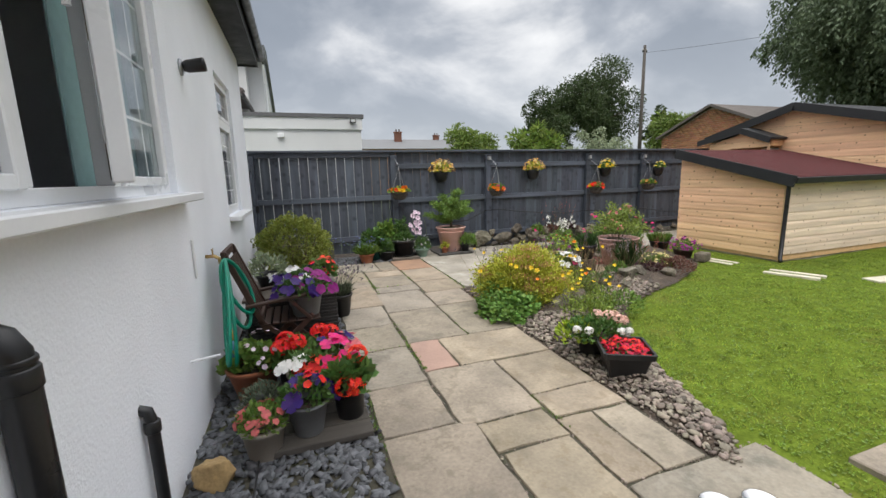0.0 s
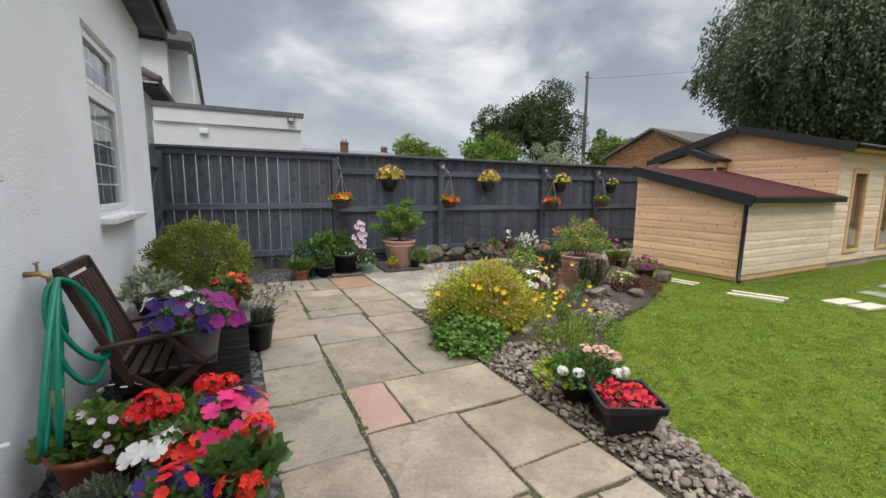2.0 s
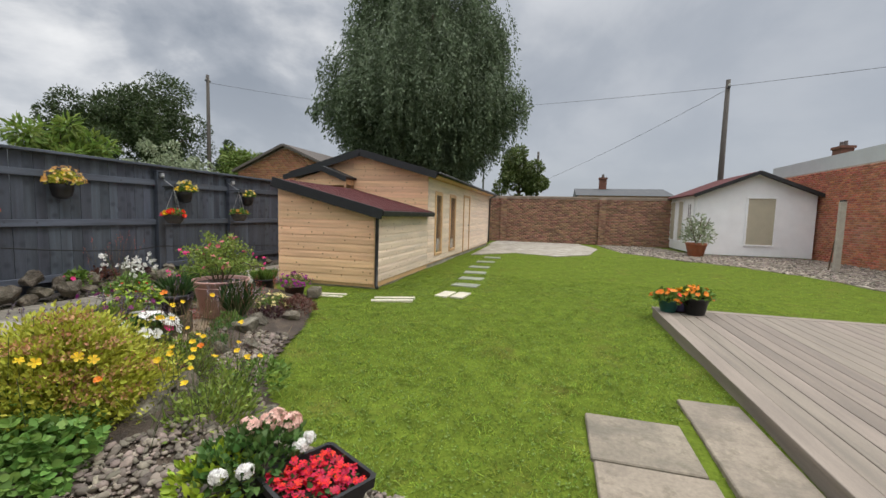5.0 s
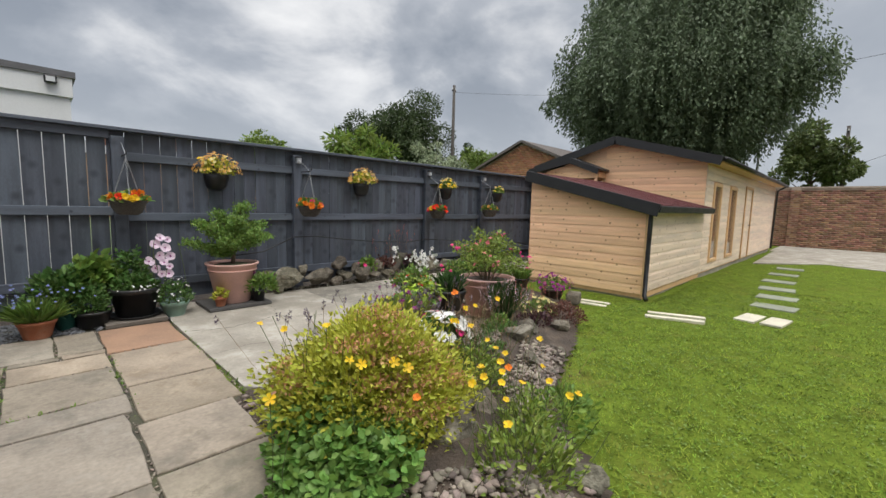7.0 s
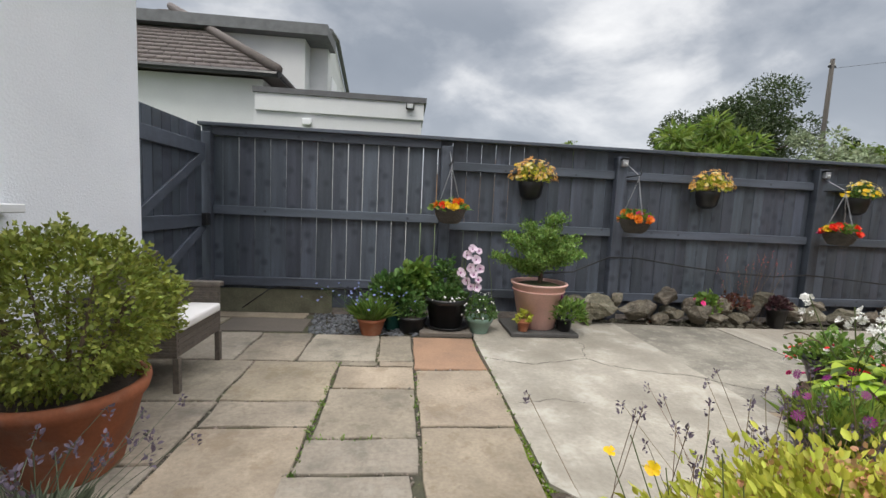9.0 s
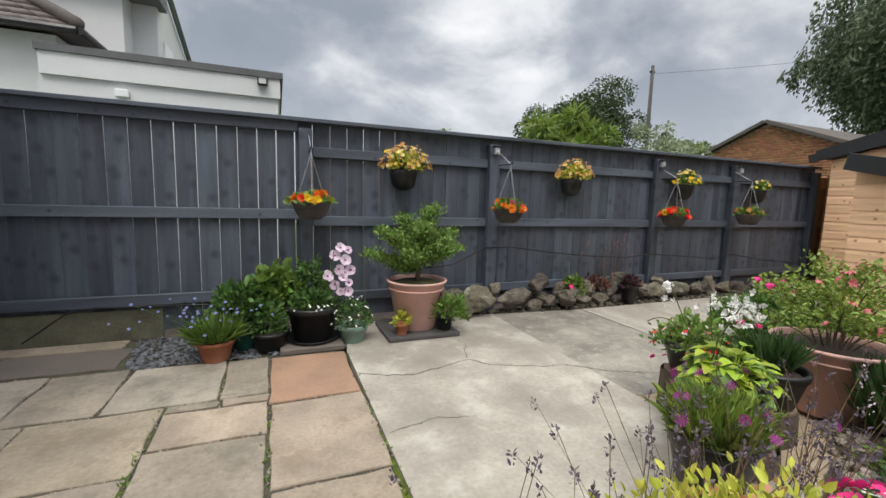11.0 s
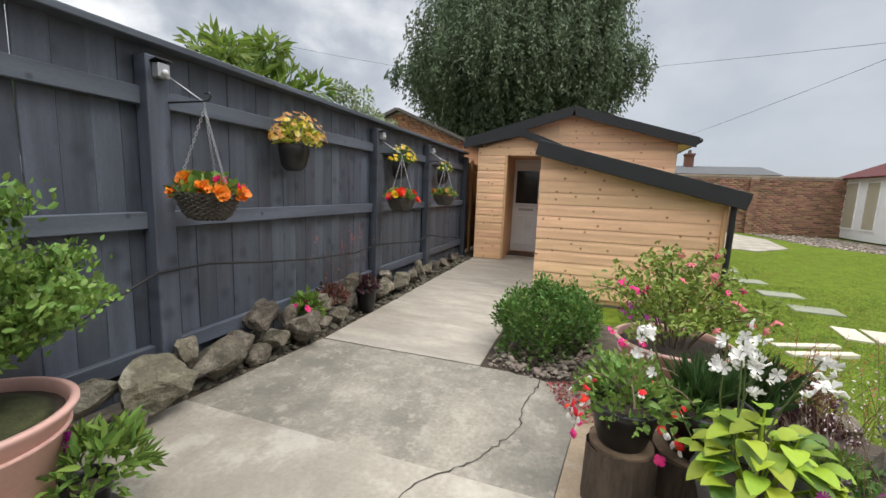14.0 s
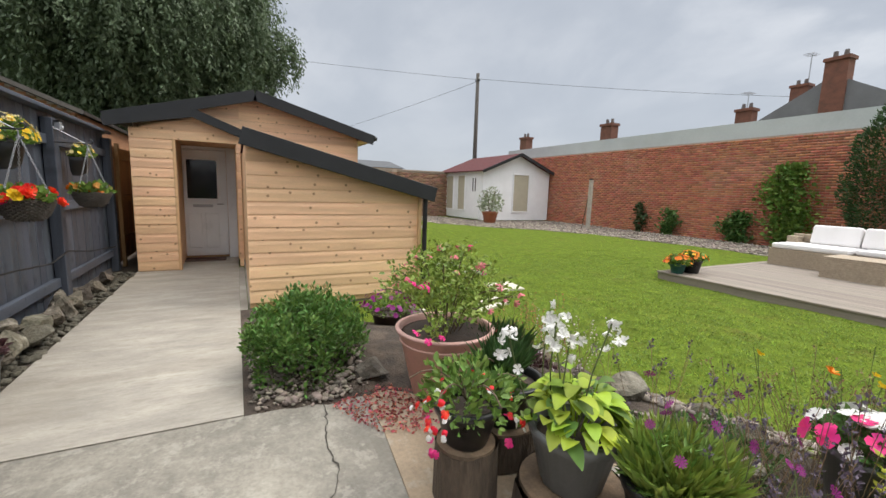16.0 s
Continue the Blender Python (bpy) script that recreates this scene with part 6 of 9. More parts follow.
far_house("terrace", 4.0, 16.5, 40, 48, 4.3, 5.55, "far terrace with grey roof and chimneys", chimneys=((10.3, 43, 5.0, 6.1, 0.35), (5.6, 43, 5.0, 5.9, 0.3), (14.8, 44, 5.0, 5.9, 0.3)))
far_house("bungalow", 44, 54, -9, -0.5, 3.6, 4.6, "far bungalow with dark grey roof and chimney", "y", roof_mat=DARKROOF, chimneys=((49, -3.2, 4.4, 5.6, 0.5),))
row_ = far_house("terrace", 13.4, 34, -22, -14, 4.3, 5.5, "row of brick houses with slate roofs behind the wall", chimneys=((21.7, -14.2, 4.2, 5.7, 0.42), (13.9, -14.2, 4.2, 5.4, 0.34), (30.0, -14.2, 4.2, 5.7, 0.42)))
bh_ = far_house("brick_house", 8.4, 13.1, -24, -14.0, 4.75, 6.25, "brick house gable with tall chimney behind the wall", "y", chimneys=((10.7, -13.95, 4.0, 6.75, 0.36), (12.1, -14.6, 4.6, 6.15, 0.30)))
for x, y, z0, z1, par in ((13.9, -14.2, 5.5, 6.2, row_), (11.9, -14.6, 6.2, 7.4, bh_)):
    ae = part("tv_aerial", tube([(x, y, z0), (x, y, z1)], 0.02, 6), GALV, par, "thin metal television aerial")
    part("boom", tube([(x, y - 0.3, z1), (x, y + 0.4, z1)], 0.012, 5), GALV, ae)
    for k_ in range(5):
        part("element", tube([(x - 0.2, y + 0.12 * k_ - 0.2, z1), (x + 0.2, y + 0.12 * k_ - 0.2, z1)], 0.01, 5), GALV, ae)

# ---- poles and wires ----
for x, y, h_, lab in ((24.6, 25.1, 10.5, "weathered wooden telegraph pole behind the trees"), (25.0, -6.5, 8.45, "wooden telegraph pole behind the summer house"), (40.0, 3.35, 7.3, "far wooden telegraph pole")):
    po = thing("telegraph_pole", x, y, -0.1, lab, "pole")
    part("shaft", tube([(0, 0, 0), (0, 0, h_ * 0.5), (0, 0, h_ + 0.1)], [0.15, 0.13, 0.10], 12), POLEWOOD, po, smooth=True)
    part("bracket", boxed(-0.2, 0.2, -0.05, 0.05, h_ - 0.35, h_ - 0.25), IRON, po)
    for dx in (-0.16, 0.16):
        part("insulator", lathe([(0.03, 0), (0.045, 0.05), (0.02, 0.12)], 8, at=(dx, 0, h_ - 0.24)), CLEARLENS, po)


def wire(a, b, sag, lab="thin black overhead wire"):
    pts = []
    for i in range(25):
        t = i / 24
        q = Vector(a).lerp(Vector(b), t)
        q.z -= sag * 4 * t * (1 - t)
        pts.append(q)
    o = part("overhead_wire", tube(pts, 0.010, 5), CABLE)
    return tagged(o, lab, "wire", "overhead wires")


wire((24.6, 25.1, 10.0), (41.0, 13.9, 11.6), 0.3)
wire((25.0, -6.5, 8.1), (41.0, 13.9, 11.6), 0.15)
wire((25.0, -6.5, 8.0), (44.0, 3.0, 5.0), 0.2)
wire((25.0, -6.5, 8.15), (11.8, -33.5, 7.95), 0.3)
lp = thing("street_lamp", 30.0, 6.6, -0.1, "slim grey metal street lamp behind the cabin", "street lamp")
part("column", tube([(0, 0, 0), (0, 0, 5), (0, 0, 7.35)], [0.08, 0.06, 0.05], 10), GALV, lp, smooth=True)
part("arm", tube([(0, 0, 7.3), (0, -0.25, 7.5), (0, -0.7, 7.52)], 0.03, 8), GALV, lp, smooth=True)
part("lantern", boxed(-0.12, 0.12, -1.15, -0.68, 7.47, 7.58, bevel=0.03), GALV, lp)
gp = thing("clothes_post", 15.4, -6.5, -0.01, "weathered concrete washing-line post in the gravel border", "post")
part("shaft", boxed(-0.07, 0.07, -0.07, 0.07, 0, 2.05, bevel=0.012), mat("weathered_post", (0.40, 0.37, 0.31), 0.9, 0.15), gp)
part("prop", tube([(0.35, 0.0, 0.0), (0.1, 0.0, 1.35)], 0.02, 6), TWIG, gp)
part("line_hook", boxed(-0.1, 0.1, -0.03, 0.03, 2.051, 2.10), IRON, gp)


# ---- trees ----
def limbs(parent, base, top, spread, n, seed, r=0.3, material=BARK):
    rg = random.Random(seed)
    b, t = Vector(base), Vector(top)
    part("trunk", tube([b, b.lerp(t, 0.35) + Vector((rg.uniform(-.2, .2), rg.uniform(-.2, .2), 0)), b.lerp(t, 0.7), t], [r, r * 0.8, r * 0.5, r * 0.12], 10), material, parent, smooth=True)
    for i in range(n):
        s = b.lerp(t, rg.uniform(0.25, 0.8))
        a = i * 2.4 + rg.uniform(-.4, .4)
        e = s + Vector((math.cos(a) * spread * rg.uniform(0.6, 1), math.sin(a) * spread * rg.uniform(0.6, 1), spread * rg.uniform(0.3, 0.9)))
        part("limb", tube(bez(s, s.lerp(e, 0.5) + Vector((0, 0, 0.15 * spread)), e, 6), [r * 0.35 * (1 - k / 7.5) for k in range(7)], 7), material, parent, smooth=True)


def tree(name, x, y, label, crown, n, leaf, material, seed, trunk=0.25, lumps=14, base=-0.1, cat="tree", width=0.6):
    """crown: (cz, rx, ry, rz). Leaves gather in uneven clumps with gaps between."""
    o = thing(name, x, y, base, label, cat)
    rg = np.random.default_rng(seed)
    cz, rx, ry, rz = crown
    limbs(o, (0, 0, 0), (0, 0, cz + rz * 0.6), min(rx, ry) * 0.9, 7, seed, trunk)
    lumps = lumps * 3
    c = unit(rg.normal(0, 1, (lumps, 3))) * rg.uniform(0.25, 1.05, (lumps, 1)) * np.array([rx, ry, rz]) * 0.85
    c[:, :2] *= np.clip(1.15 - 0.55 * np.maximum(0, c[:, 2:]) / rz, 0.3, 1.1)
    rr = rg.uniform(0.20, 0.40, lumps) * min(rx, ry)
    which = rg.integers(0, lumps, n)
    d = unit(rg.normal(0, 1, (n, 3)))
    pos = c[which] + d * (rr[which] * rg.uniform(0.5, 1.1, n))[:, None] + np.array([0, 0, cz])
    part("crown", leaves("crown", pos, d + np.array([0, 0, -0.2]), leaf, material, width, rng=rg), material, o)
    return o


# the big weeping willow: hanging strands clothed in narrow leaves
wil = thing("willow_tree", 28.0, 10.5, -0.1, "huge grey-green weeping willow tree behind the cabin", "tree")
limbs(wil, (0, -1.5, 0), (0.4, 0.3, 15.0), 4.6, 11, 4, 0.75)
rg = np.random.default_rng(21)
NS = 7600
d = unit(rg.normal(0, 1, (NS, 3)))
d[:, 2] = np.abs(d[:, 2]) * 1.1 - 0.28
ph = np.sin(d[:, 0] * 7 + 1) * np.sin(d[:, 1] * 9 + 2) + 0.6 * np.sin(d[:, 2] * 9 + d[:, 1] * 4)
start = d * (np.array([6.3, 6.3, 9.2]) * (1 + 0.13 * ph)[:, None]) * rg.uniform(0.35, 1.0, (NS, 1)) ** 0.6 + np.array([0, 0, 10.8])
inner_ = rg.uniform(0, 1, NS) < 0.4
zi = rg.uniform(5.0, 9.5, NS)
ri = np.sqrt(rg.uniform(0.05, 1, NS)) * (2.2 + 0.8 * (zi - 5.0))
hd_ = unit(d * np.array([1, 1, 0]))
start = np.where(inner_[:, None], hd_ * ri[:, None] + np.stack([zi * 0, zi * 0, zi], 1), start)
tuft = np.where(rg.uniform(0, 1, NS) < 0.9, rg.integers(0, 360, NS), np.arange(NS))
start = start[tuft] + np.clip(rg.normal(0, 0.42, (NS, 3)), -0.9, 0.9)
d = unit(d[tuft])
ln = rg.uniform(1.4, 5.6, NS) * (0.8 + 0.3 * (1 - np.abs(d[:, 2])))
low_ = 2.9 + 3.9 * (np.hypot(start[:, 0] / 6.2, start[:, 1] / 6.4) ** 2.2) + rg.uniform(-0.4, 1.3, NS)
ln = np.minimum(ln, start[:, 2] - low_)
ok = ln > 0.5
start, ln, d = start[ok], ln[ok], d[ok]
K = 50
t = rg.uniform(0, 1, (len(start), K))
out = unit(d * np.array([1, 1, 0]))
pos = start[:, None, :] + out[:, None, :] * (0.35 * np.sin(t * 2.2))[..., None] + np.stack([np.zeros_like(t), np.zeros_like(t), -t * ln[:, None]], -1) + rg.normal(0, 0.085, (len(start), K, 3))
al = np.stack([rg.normal(0, 0.45, t.shape), rg.normal(0, 0.45, t.shape), np.full(t.shape, -0.8)], -1) + out[:, None, :] * 0.3
part("crown", leaves("crown", pos.reshape(-1, 3), al.reshape(-1, 3), 0.205, L_WILLOW, 0.40, 0.08, 0.25, rg), L_WILLOW, wil, "hanging strands of narrow leaves")

tree("birch_tree", 24.2, 29.5, "tall dark green tree beyond the fence", (7.0, 3.7, 3.2, 4.1), 34000, 0.17, L_TREE, 31, 0.25, 20)
tree("tree", 20.0, 30.0, "dark green tree beyond the fence", (5.6, 3.0, 2.6, 2.9), 22000, 0.17, L_TREE, 32, 0.2, 16)
tree("tree", 7.7, 19.0, "bright green bushy tree beyond the fence", (2.9, 1.05, 1.0, 1.3), 6000, 0.13, L_TREE2, 33, 0.14, 12)
tree("shrub", 13.6, 29.0, "small green shrub beyond the fence", (3.8, 1.2, 1.2, 0.9), 3000, 0.16, L_TREE2, 35, 0.12, 9, cat="shrub")
tree("tree", 27.3, 26.0, "thin dark tree beside the telegraph pole", (4.5, 1.4, 1.2, 2.1), 3500, 0.22, L_TREE, 37, 0.12, 8)
tree("tree", 40.0, 5.0, "drooping green tree beyond the brick wall", (5.2, 2.0, 2.7, 2.9), 13000, 0.24, L_TREE3, 38, 0.2, 9)
tree("tree", 26.0, 23.0, "light green tree behind the garage", (4.2, 3.0, 2.0, 1.7), 9000, 0.2, L_TREE2, 39, 0.15, 14)
tree("elder_shrub", 5.62, 9.15, "bright green elder shrub with long leaves above the fence", (2.36, 0.85, 0.42, 0.74), 2600, 0.14, L_ELDER, 40, 0.06, 12, cat="shrub", width=0.32)
tree("shrub", 7.6, 9.15, "silvery shrub above the fence", (2.22, 1.15, 0.42, 0.66), 5000, 0.06, L_SILVER, 41, 0.06, 12, cat="shrub")
tree("shrub", 11.8, 9.4, "pale bush between fence and garage", (1.6, 0.8, 0.5, 0.6), 1500, 0.06, L_DRY, 42, 0.05, 8, cat="shrub")
rg = np.random.default_rng(50)
hd = thing("conifer_hedge", 6.7, -7.6, -0.05, "tall dense green conifer hedge by the brick wall", "hedge")
p, d = shell_points(9000, (1.0, 0.55, 2.0), rg, 0.75, 4, 0.2)
part("foliage", leaves("foliage", p * np.array([1, 1, 1.0]) + np.array([0, 0, 1.95]), d + np.array([0, 0, 0.5]), 0.10, L_HEDGE, 0.4, rng=rg), L_HEDGE, hd)
part("trunk", tube([(0, 0, 0), (0, 0, 3)], [0.1, 0.04], 8), BARK, hd)
for x, w, h0, h1, lf, mt, lab in ((9.15, 0.75, 0.05, 2.5, 1800, L_FRESH, "leafy climber spread over the brick wall"), (10.5, 0.55, 0.0, 1.0, 700, L_MID, "green climber at the foot of the brick wall"), (12.9, 0.4, 0.0, 0.95, 500, L_MID, "green climber at the foot of the brick wall"), (14.2, 0.35, 0.0, 1.15, 260, L_TREE, "thin arching climber on the brick wall")):
    c = thing("wall_climber", x, -8.2, 0.0, lab, "climber", "climbers on the brick wall")
    n = lf
    u, v = rg.normal(0, 0.42, n), rg.uniform(0, 1, n)
    wob = np.sin(v * 7 + x) * 0.2
    pos = np.stack([(u + wob) * w * (0.5 + 0.6 * np.sin(v * 3.0)), rg.uniform(-0.05, 0.12, n), h0 + v * (h1 - h0)], 1)
    part("foliage", leaves("foliage", pos, rg.normal(0, 0.6, (n, 3)) + np.array([0, 0.8, 0.2]), 0.13, mt, 0.75, rng=rg), mt, c)
    part("stem", tube([(0, 0, 0), (0.05, 0, h1 * 0.5), (-0.05, 0, h1 * 0.9)], 0.012, 6), TWIG, c)


# ---- pots and plants ----
SOILPOT = mat("potting_soil", (0.05, 0.036, 0.027), 0.95, 0.35, 20.0, 90.0, 0.8)


def pot_parts(o, rt, rb, h, material, z=0.0, rim=0.035, seg=36, lobes=0, wave=0.0, band=False, at=(0, 0), roll=0.012):
    """A flower pot with a rolled rim, hollow inside, filled with soil."""
    prof = [(rb * 0.96, 0.0), (rb, 0.008), (rb + (rt - rb) * 0.93, h - rim)]
    if band:
        prof += [(rb + (rt - rb) * 0.95 + 0.006, h - rim * 1.0)]
    prof += [(rt + roll * 0.4, h - rim), (rt + roll, h - rim * 0.4), (rt + roll, h - 0.004), (rt, h), (rt - 0.012, h - 0.003), (rt - 0.018, h - 0.04), (rt * 0.93 - 0.015, h - 0.09)]
    p_ = part("pot", lathe(prof[:-1] + [(prof[-1][0], prof[-1][1])], seg, wave, lobes, at=(at[0], at[1], z)), material, o, smooth=True)
    s_ = part("soil", lathe([(rt - 0.02, -0.02), (rt - 0.022, 0.0), (rt * 0.5, 0.012), (0.0, 0.014)], 24, at=(at[0], at[1], z + h - 0.045)), SOILPOT, p_, smooth=True)
    return p_


def mound(o, c, r, n, leaf, material, seed, width=0.55, inner=0.5, up=0.35, amp=0.25, half=True, name="foliage", jitter=0.4, lumps=3.0):
    rg = np.random.default_rng(seed)
    p, d = shell_points(n, r, rg, inner, lumps, amp, half)
    return part(name, leaves(name, p + np.array(c), d + np.array([0, 0, up]), leaf, material, width, jitter=jitter, rng=rg), material, o)


def blooms(o, c, r, n, size, material, seed, count=5, cup=0.25, low=0.1, name="flower", face=None, wide=1.12):
    rg = np.random.default_rng(seed)
    d = unit(rg.normal(0, 1, (n, 3)))
    d[:, 2] = np.abs(d[:, 2]) * (1 - low) + low
    p = d * np.array(r) * rg.uniform(0.92, 1.1, (n, 1)) + np.array(c)
    nr = d + np.array([0, 0, 0.4]) + rg.normal(0, 0.25, (n, 3)) + (np.array(face) if face else 0)
    return part(name, petals(name, p, nr, size, material, count, cup, rg, wide), material, o)


def pompoms(o, pts, r, material, seed, per=26, size=0.03, name="flower_head"):
    """Round heads of many small florets."""
    rg = np.random.default_rng(seed)
    P_, N_ = [], []
    for q in pts:
        d = unit(rg.normal(0, 1, (per, 3)) + np.array([0, 0, 0.35]))
        P_.append(np.array(q) + d * r * np.array([1, 1, 0.8]))
        N_.append(d)
    return part(name, petals(name, np.concatenate(P_), np.concatenate(N_), size, material, 5, 0.3, rg), material, o)


def stalks(o, base, r, n, h0, h1, material, seed, lean=0.25, rad=0.002, name="stalk"):
    """Thin upright stems from a small patch; returns their tips."""
    rg = np.random.default_rng(seed)
    V, F, tips = [], [], []
    for i in range(n):
        b = np.array(base) + np.array([rg.normal(0, r[0] * 0.5), rg.normal(0, r[1] * 0.5), 0])
        t = b + np.array([rg.normal(0, lean * 0.3), rg.normal(0, lean * 0.3), rg.uniform(h0, h1)])
        m_ = (b + t) / 2 + rg.normal(0, 0.012, 3)
        k = len(V)
        for q in (b, m_, t):
            for a in (0, 2.1, 4.2):
                V.append(q + rad * np.array([math.cos(a), math.sin(a), 0]))
        for s_ in (0, 3):
            for a in range(3):
                a2 = (a + 1) % 3
                F.append((k + s_ + a, k + s_ + a2, k + s_ + 3 + a2, k + s_ + 3 + a))
        tips.append(t)
    part(name, raw_mesh(name, V, F, material), material, o)
    return np.array(tips)


def spikes(o, tips, ln, material, seed, per=10, size=0.018, name="flower_spike"):
    rg = np.random.default_rng(seed)
    t = np.repeat(tips, per, 0)
    u = np.tile(np.linspace(0, 1, per), len(tips))
    a = rg.uniform(0, 6.28, len(t))
    p = t + np.stack([0.006 * np.cos(a), 0.006 * np.sin(a), -u * ln], 1)
    d = np.stack([np.cos(a) * 0.7, np.sin(a) * 0.7, np.full(len(a), 0.8)], 1)
    return part(name, leaves(name, p, d, size, material, 0.6, rng=rg), material, o)


def blades(o, c, r, n, ln, material, seed, width=0.08, spread=0.7, name="foliage"):
    """Grassy leaves that arch from a small patch."""
    rg = np.random.default_rng(seed)
    a = rg.uniform(0, 6.28, n)
    rr = np.sqrt(rg.uniform(0, 1, n))
    p = np.stack([r[0] * rr * np.cos(a), r[1] * rr * np.sin(a), np.zeros(n)], 1) + np.array(c)
    d = np.stack([np.cos(a) * spread * rr, np.sin(a) * spread * rr, np.ones(n)], 1)
    return part(name, leaves(name, p, d, ln, material, width, 0.12, 0.18, rg), material, o)


def broad(o, items, material, name="leaf", seg=7):
    """Large single leaves with a midrib and a drooping tip: items of (base, direction, length, width)."""
    V, F = [], []
    for base, d, ln, w in items:
        b, d = Vector(base), Vector(d).normalized()
        side = d.cross(Vector((0, 0, 1)))
        side = side.normalized() if side.length > 1e-4 else Vector((1, 0, 0))
        k = len(V)
        for i in range(seg + 1):
            t = i / seg
            c = b + d * ln * t + Vector((0, 0, -0.42 * ln * t * t))
            ww = w * 0.5 * math.sin(math.pi * min(1, t * 0.95 + 0.04) ** 0.72) ** 0.7
            up = Vector((0, 0, ww * 0.35))
            V += [tuple(c - side * ww + up), tuple(c), tuple(c + side * ww + up)]
        for i in range(seg):
            q = k + i * 3
            F += [(q, q + 1, q + 4, q + 3), (q + 1, q + 2, q + 5, q + 4)]
    return part(name, raw_mesh(name, V, F, material, True), material, o)


# --- pots by the house wall ---
pal = thing("wooden_board", 0.0, 2.62, 0.0, "weathered grey board lying on the slate under flower pots", "board")
for i in range(4):
    part("plank", boxed(-0.31, 0.31, -0.30 + i * 0.15, -0.157 + i * 0.15, 0.012, 0.055, bevel=0.005), BOARDWOOD, pal)
part("batten", boxed(-0.27, -0.2, -0.29, 0.29, -0.01, 0.011), BOARDWOOD, pal)
part("batten", boxed(0.2, 0.27, -0.29, 0.29, -0.01, 0.011), BOARDWOOD, pal)

o = thing("potted_bedding_plant", -0.31, 2.40, 0.0, "taupe pot of salmon-pink bedding flowers on slate", "potted plant", "flower pots by the house")
pot_parts(o, 0.118, 0.09, 0.205, TAUPEPOT)
mound(o, (0, 0, 0.2), (0.135, 0.135, 0.10), 420, 0.035, L_FRESH, 101)
blooms(o, (0, 0, 0.2), (0.14, 0.14, 0.12), 34, 0.046, F_SALM, 102)
o = thing("potted_petunia", -0.06, 2.47, 0.055, "grey pot of deep purple petunias on the board", "potted plant", "flower pots by the house")
pot_parts(o, 0.125, 0.085, 0.21, GREYPOT, rim=0.02)
mound(o, (0, 0, 0.21), (0.15, 0.14, 0.12), 420, 0.04, L_MID, 103)
blooms(o, (0, 0, 0.20), (0.17, 0.16, 0.12), 9, 0.115, F_PURP, 104, 5, 0.2, face=(0, -0.5, 0))
blooms(o, (0.02, -0.02, 0.22), (0.10, 0.08, 0.16), 8, 0.06, F_RED, 105)
o = thing("potted_geranium", -0.42, 3.18, 0.0, "old terracotta pot of leafy geranium with few pink flowers", "potted plant", "flower pots by the house")
pot_parts(o, 0.185, 0.125, 0.25, TERRA, band=True)
mound(o, (0, 0, 0.24), (0.2, 0.19, 0.15), 520, 0.055, L_FRESH, 106, 0.85)
blooms(o, (0.05, 0, 0.27), (0.2, 0.2, 0.22), 22, 0.035, F_BLUSH, 107)
o = thing("potted_petunia", 0.03, 2.86, 0.055, "round stone-coloured bowl of white, pink and red petunias", "potted plant", "flower pots by the house")
pot_parts(o, 0.20, 0.13, 0.23, TAUPEPOT, rim=0.05, roll=0.02)
mound(o, (0, 0, 0.22), (0.22, 0.22, 0.15), 620, 0.045, L_MID, 108)
blooms(o, (-0.15, -0.08, 0.22), (0.12, 0.12, 0.11), 9, 0.105, F_WHITE, 109, face=(-0.3, -0.5, 0))
blooms(o, (0.08, 0.0, 0.24), (0.19, 0.2, 0.17), 20, 0.085, F_PINK, 110, face=(0, -0.5, 0))
blooms(o, (0.20, 0.08, 0.24), (0.14, 0.15, 0.17), 12, 0.085, F_CORAL, 111, face=(0, -0.5, 0))
blooms(o, (0.0, -0.1, 0.22), (0.15, 0.13, 0.12), 22, 0.085, F_RED, 112, face=(0, -0.5, 0))
blooms(o, (0.12, 0.02, 0.25), (0.14, 0.12, 0.2), 5, 0.08, F_PURP, 1112, face=(0, -0.5, 0))
o = thing("potted_geranium", 0.20, 2.56, 0.055, "black pot of scarlet geranium on the board", "potted plant", "flower pots by the house")
pot_parts(o, 0.105, 0.085, 0.25, BLACKPL, rim=0.03)
mound(o, (0, 0, 0.23), (0.14, 0.14, 0.11), 200, 0.07, L_MID, 113, 0.85)
pompoms(o, [(-0.03, -0.13, 0.26), (0.07, 0.02, 0.40), (0.03, -0.1, 0.24)], 0.062, F_SCAR, 114, 40, 0.036)
o = thing("potted_geranium", -0.12, 3.12, 0.0, "dark pot of red geranium behind the petunias", "potted plant", "flower pots by the house")
pot_parts(o, 0.14, 0.11, 0.26, BLACKPL)
mound(o, (0, 0, 0.24), (0.18, 0.18, 0.14), 280, 0.07, L_MID, 115, 0.85)
pompoms(o, [(-0.06, -0.05, 0.44), (0.02, -0.10, 0.42), (0.18, 0.03, 0.44), (-0.1, -0.10, 0.40), (0.26, 0.06, 0.41)], 0.062, F_RED, 116, 44, 0.036)
o = thing("potted_herb", -0.33, 2.74, 0.0, "pale shallow pot of grey-green trailing herb", "potted plant", "flower pots by the house")
pot_parts(o, 0.135, 0.10, 0.17, GREYPOT)
mound(o, (0, 0, 0.16), (0.15, 0.15, 0.11), 620, 0.03, L_GREY, 117, 0.35)
ys = part("boulder", rock_mesh("boulder", (0.15, 0.12, 0.15), 3, YSTONE, 0.15), YSTONE, smooth=True)
ys.location = (-0.54, 2.22, 0.08)
tagged(ys, "rounded yellow sandstone boulder on slate against the wall", "stone")

